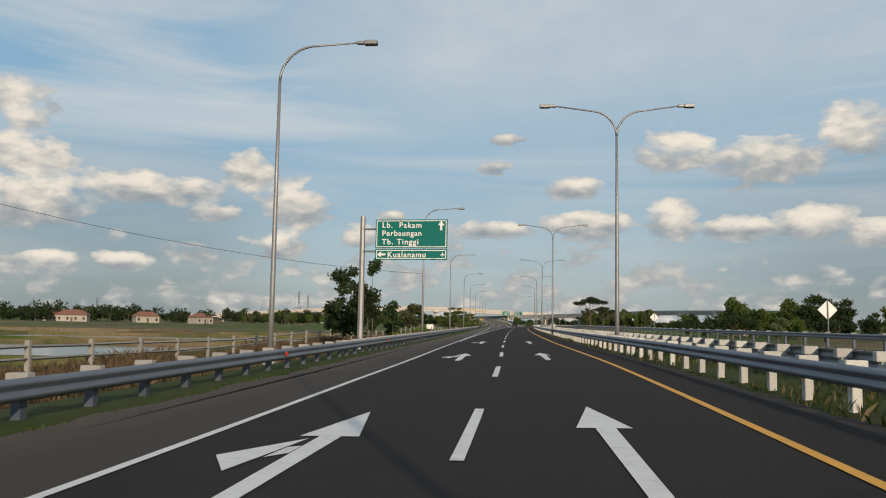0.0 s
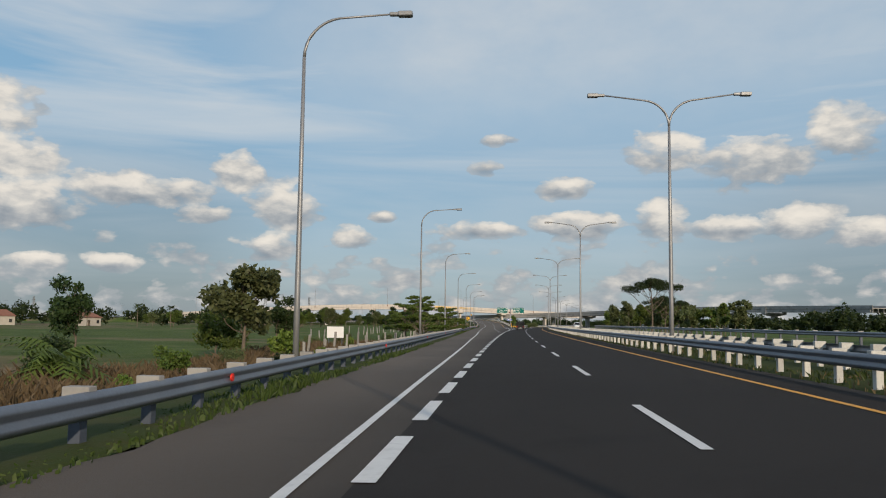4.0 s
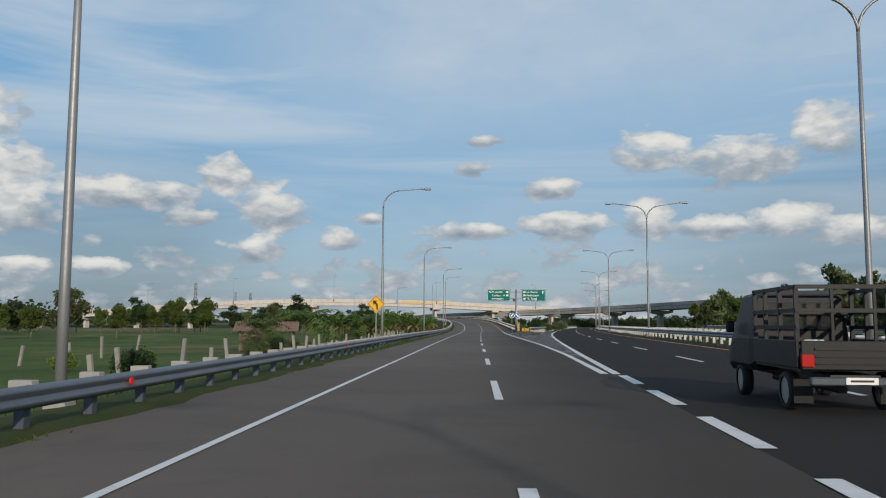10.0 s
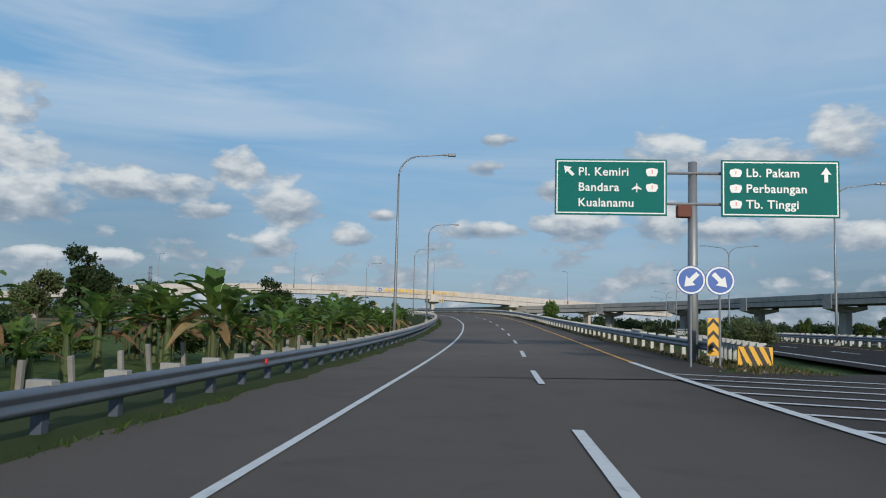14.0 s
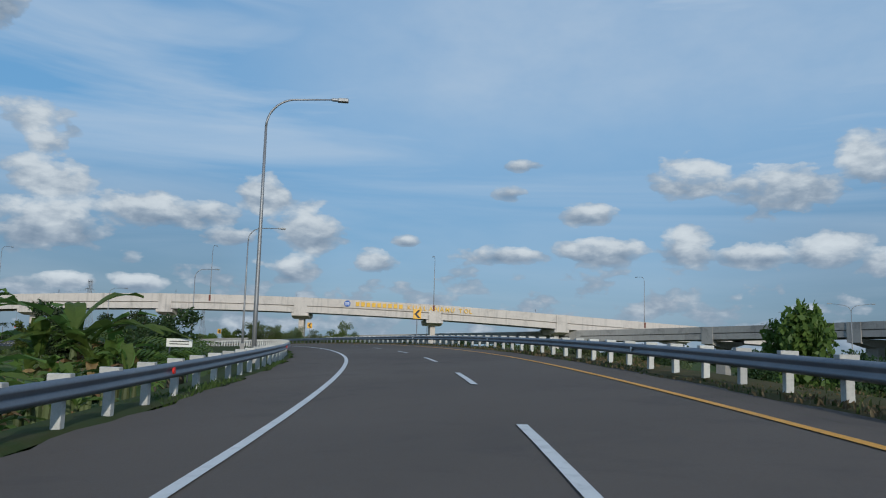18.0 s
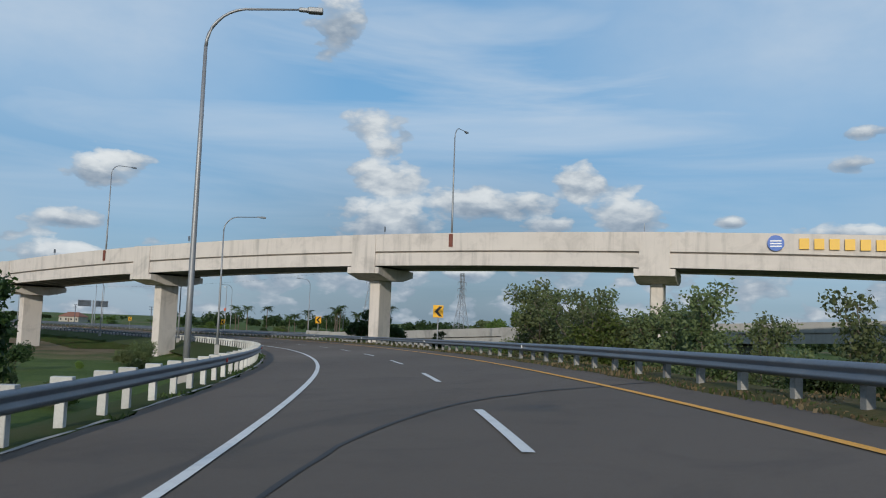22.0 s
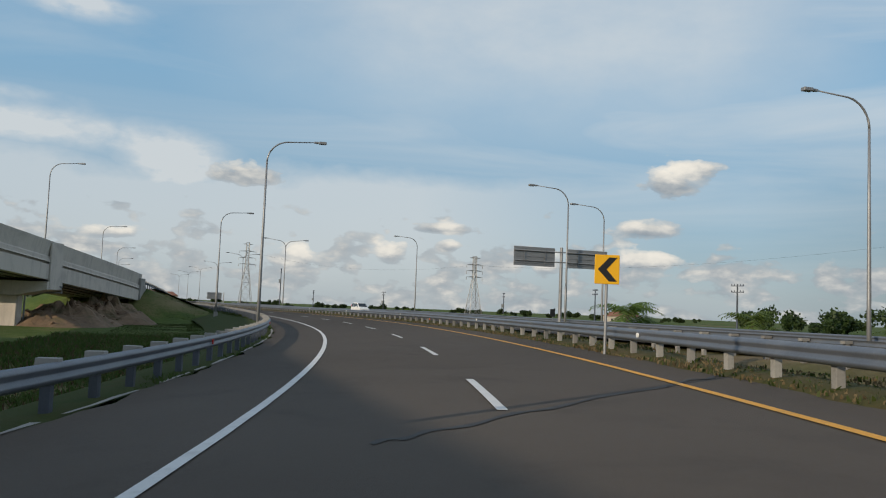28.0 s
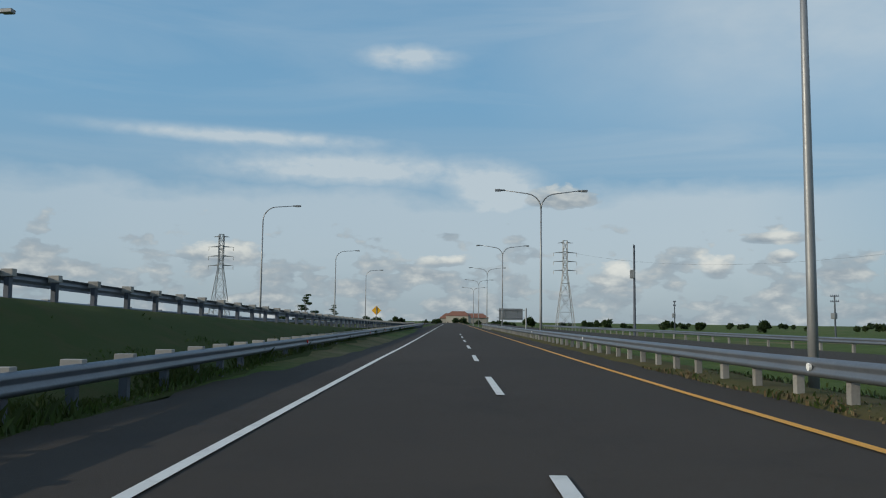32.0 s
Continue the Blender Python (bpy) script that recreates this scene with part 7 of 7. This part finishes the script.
for x, y, k, s in ((-265.6, 775.4, 1, 1.6), (-268.5, 778.5, 0, 1.4), (-262.5, 780, 1, .8), (-256.2, 786.3, 1, 1.35), (-253, 788, 0, 1.1), (-240, 790, 1, .9)):
    plant(low_palm[k], x, y, s)
for x, y, s in ((-263, 783, .7), (-259, 790, .8), (-250, 786, .8), (-272, 786, .9), (-285, 798, 1.1), (-246, 792, 1.0)):
    plant(bush[2], x, y, s)
plant(broad[3], -246, 800, .62)
for _ in range(15):
    plant(pick(palms), rng.uniform(-252, -196), rng.uniform(806, 840), rng.uniform(.85, 1.15))
plant(palms[0], -240, 806.6, .95)
plant(palms[1], -212, 823, .8)
for _ in range(14):
    plant(pick(bush), rng.uniform(-255, -200), rng.uniform(800, 845), rng.uniform(.7, 1.2))
for x, y in ((-330, 790), (-350, 800), (-285, 795), (-372, 789), (-420, 800), (-310, 786)):
    plant(pick(low_palm), x, y, rng.uniform(.8, 1.2))
plant(pine, -440, 712, 1.1)
plant(pine, -452, 715, .8)
for _ in range(20):
    plant(pick(bush), rng.uniform(-460, -320), rng.uniform(700, 718), rng.uniform(.5, 1.0))
# right of the main road
for _ in range(46):
    y = rng.uniform(296, 470)
    p = MAIN.at(MAIN.at_y(y), rng.uniform(28, 44))
    plant(pick(teak), p[0], p[1], rng.uniform(.8, 1.08))
for _ in range(22):
    y = rng.uniform(296, 460)
    p = MAIN.at(MAIN.at_y(y), rng.uniform(27, 32))
    plant(pick(bush), p[0], p[1], rng.uniform(.5, .9))
plant(feather, 21.5, 251, 1.0)
plant(feather, 27, 268, .9)
for _ in range(16):
    plant(pick(teak), rng.uniform(27, 44), rng.uniform(262, 300), rng.uniform(.7, .9))
for _ in range(26):
    plant(pick(broad), rng.uniform(48, 80), rng.uniform(150, 240), rng.uniform(.85, 1.15))
for _ in range(18):
    plant(pick(broad), rng.uniform(30, 60), rng.uniform(100, 175), rng.uniform(.4, .65))
for _ in range(10):
    plant(pick(broad), rng.uniform(60, 110), rng.uniform(480, 640), rng.uniform(.7, 1.0))
# left, middle distance
for _ in range(46):
    plant(pick(broad), rng.uniform(-150, -62), rng.uniform(360, 520), rng.uniform(.6, 1.0))
for _ in range(16):
    plant(pick(palms), rng.uniform(-200, -90), rng.uniform(330, 480), rng.uniform(.6, .9))
for _ in range(18):
    plant(pick(broad), rng.uniform(-210, -135), rng.uniform(560, 640), rng.uniform(.6, .95))
for t in PROTO:
    for q in (*t.children_recursive, t):
        bpy.data.objects.remove(q)


# ---- woods on the horizon, each one mass ----
def far_wood(pts, high, mat, label, size=1.1, per=110):
    cs = []
    for x, y in pts:
        h = high * rng.uniform(.55, 1.1)
        g = BASE
        for _ in range(3):
            cs.append(clump(x + rng.uniform(-4, 4), y + rng.uniform(-4, 4), g + h * rng.uniform(.3, .75), h * rng.uniform(.28, .42), per, .9))
    vs, fs = cards(np.vstack(cs), size * .7)
    tagged(mesh_ob("far_wood", vs, fs, mat), label, "trees", kind="stuff")


def arc(cx, cy, r0, r1, a0, a1, n):
    out = []
    for _ in range(n):
        a, r = radians(rng.uniform(a0, a1)), rng.uniform(r0, r1)
        out.append((cx - r * math.sin(a), cy + r * math.cos(a)))
    return out


far_wood(arc(0, 100, 330, 420, 18, 95, 200), 9, LEAF_DARK, "dark tree belt at the edge of the rice fields")
far_wood(arc(0, 100, 480, 640, 36, 90, 150), 11, LEAF_DARK, "far dark tree line on the horizon", 1.5)
far_wood(arc(0, 100, 300, 480, -75, -14, 210), 10, LEAF_DARK, "dark wood to the right of the main road", 1.3)
far_wood(arc(-200, 700, 230, 420, -80, 44, 210), 8, LEAF_DARK, "far tree line behind the second carriageway", 1.2)
far_wood(arc(-200, 700, 440, 660, 44, 140, 150), 4.5, LEAF_DARK, "low far tree line under the pylons", 1.5)
far_wood(arc(-60, 640, 130, 260, 8, 40, 0) + arc(-60, 640, 150, 300, -60, 25, 120), 8, LEAF_DARK, "trees beyond the bridges", 1.0)


# ---- verge grass ----
def verge(line, s0, s1, lat0, lat1, n, mat, label, high=.22, lift=0.0):
    s = rng.uniform(s0, s1, n)
    u = rng.uniform(0, 1, n)
    P = np.column_stack([np.interp(s, line.s, line.p[:, i]) for i in range(3)])
    T = np.column_stack([np.interp(s + 1, line.s, line.p[:, i]) - np.interp(s - 1, line.s, line.p[:, i]) for i in (0, 1)])
    T /= np.linalg.norm(T, axis=1, keepdims=True)
    L0 = np.array([lat0(q) for q in s]) if callable(lat0) else np.full(n, lat0)
    L1 = np.array([lat1(q) for q in s]) if callable(lat1) else np.full(n, lat1)
    lat = L0 + (L1 - L0) * u
    x, y = P[:, 0] + T[:, 1] * lat, P[:, 1] - T[:, 0] * lat
    xs, ys, h = GRID
    i = np.clip(np.searchsorted(xs, x) - 1, 0, len(xs) - 2)
    j = np.clip(np.searchsorted(ys, y) - 1, 0, len(ys) - 2)
    a, b = (x - xs[i]) / (xs[i + 1] - xs[i]), (y - ys[j]) / (ys[j + 1] - ys[j])
    z = (h[j, i] * (1 - a) + h[j, i + 1] * a) * (1 - b) + (h[j + 1, i] * (1 - a) + h[j + 1, i + 1] * a) * b
    z = z + lift
    k = high * rng.uniform(.5, 1.4, n) * (0.7 + 0.5 * np.sin(x * .9) * np.sin(y * .35))
    ang = rng.uniform(0, 2 * math.pi, n)
    w = .014 + .02 * rng.uniform(size=n)
    dx, dy = np.cos(ang) * w, np.sin(ang) * w
    lx, ly = rng.normal(size=n) * k * .4, rng.normal(size=n) * k * .4
    vs = np.stack([np.column_stack([x - dx, y - dy, z - .02]), np.column_stack([x + dx, y + dy, z - .02]), np.column_stack([x + lx + dx * .3, y + ly + dy * .3, z + k]), np.column_stack([x + lx * .4 - dx, y + ly * .4 - dy, z + k * .6])], 1).reshape(-1, 3)
    tagged(mesh_ob("verge_grass", vs, [(4 * q, 4 * q + 1, 4 * q + 2, 4 * q + 3) for q in range(n)], mat), label, "grass", kind="stuff")


G0, G1, G2 = RAMP.at_y(-10), RAMP.at_y(430), RAMP.near(-330, 733)
verge(RAMP, G0, G1, -4.8, -2.4, 60000, GRASS, "short green verge grass along the guard rail", .17, .14)
verge(RAMP, G1, G2, -5.0, -2.75, 60000, GRASS, "short green verge grass along the ramp", .17, .13)
verge(RAMP, G0, RAMP.at_y(190), -15, -6.5, 52000, DRYGRASS, "dry tall grass behind the guard rail", .6)
verge(RAMP, G0, G2, -9, -4.4, 26000, GRASS, "rank green grass behind the guard rail", .24)
verge(MAIN, MAIN.at_y(-5), MAIN.at_y(440), 8.6, 12.4, 26000, GRASS, "short green grass in the median", .2, .13)
verge(MAIN, MAIN.at_y(-5), MAIN.at_y(440), 8.6, 12.4, 8000, DRYGRASS, "dry grass in the median", .2, .13)
verge(RAMP, RAMP.at_y(402), G2, lambda s: rail_right(s) - .5, lambda s: rail_right(s) + 2.5, 26000, GRASS, "green grass beside the right rail of the ramp", .12, .17)
verge(RAMP, RAMP.at_y(402), G2, lambda s: rail_right(s) - .5, lambda s: rail_right(s) + 2.0, 46000, DRYGRASS, "dry grass beside the right rail of the ramp", .09, .17)
verge(RAMP, RAMP.near(-150, 699), RAMP.near(-250, 731), -18, -5, 46000, GRASS, "rank grass under the end of the flyover", .3)
verge(RAMP, RAMP.near(-150, 699), RAMP.near(-250, 731), -18, -5, 16000, DRYGRASS, "withered grass under the end of the flyover", .26)
verge(RAMP, RAMP.near(-245, 731), RAMP.near(-430, 733), -15.5, -4.6, 70000, GRASS, "green grass on the slope of the embankment", .07)
verge(RAMP, RAMP.near(-228, 729), RAMP.near(-430, 733), -4.2, -2.95, 22000, GRASS, "rank grass round the posts beside the embankment", .26, .13)
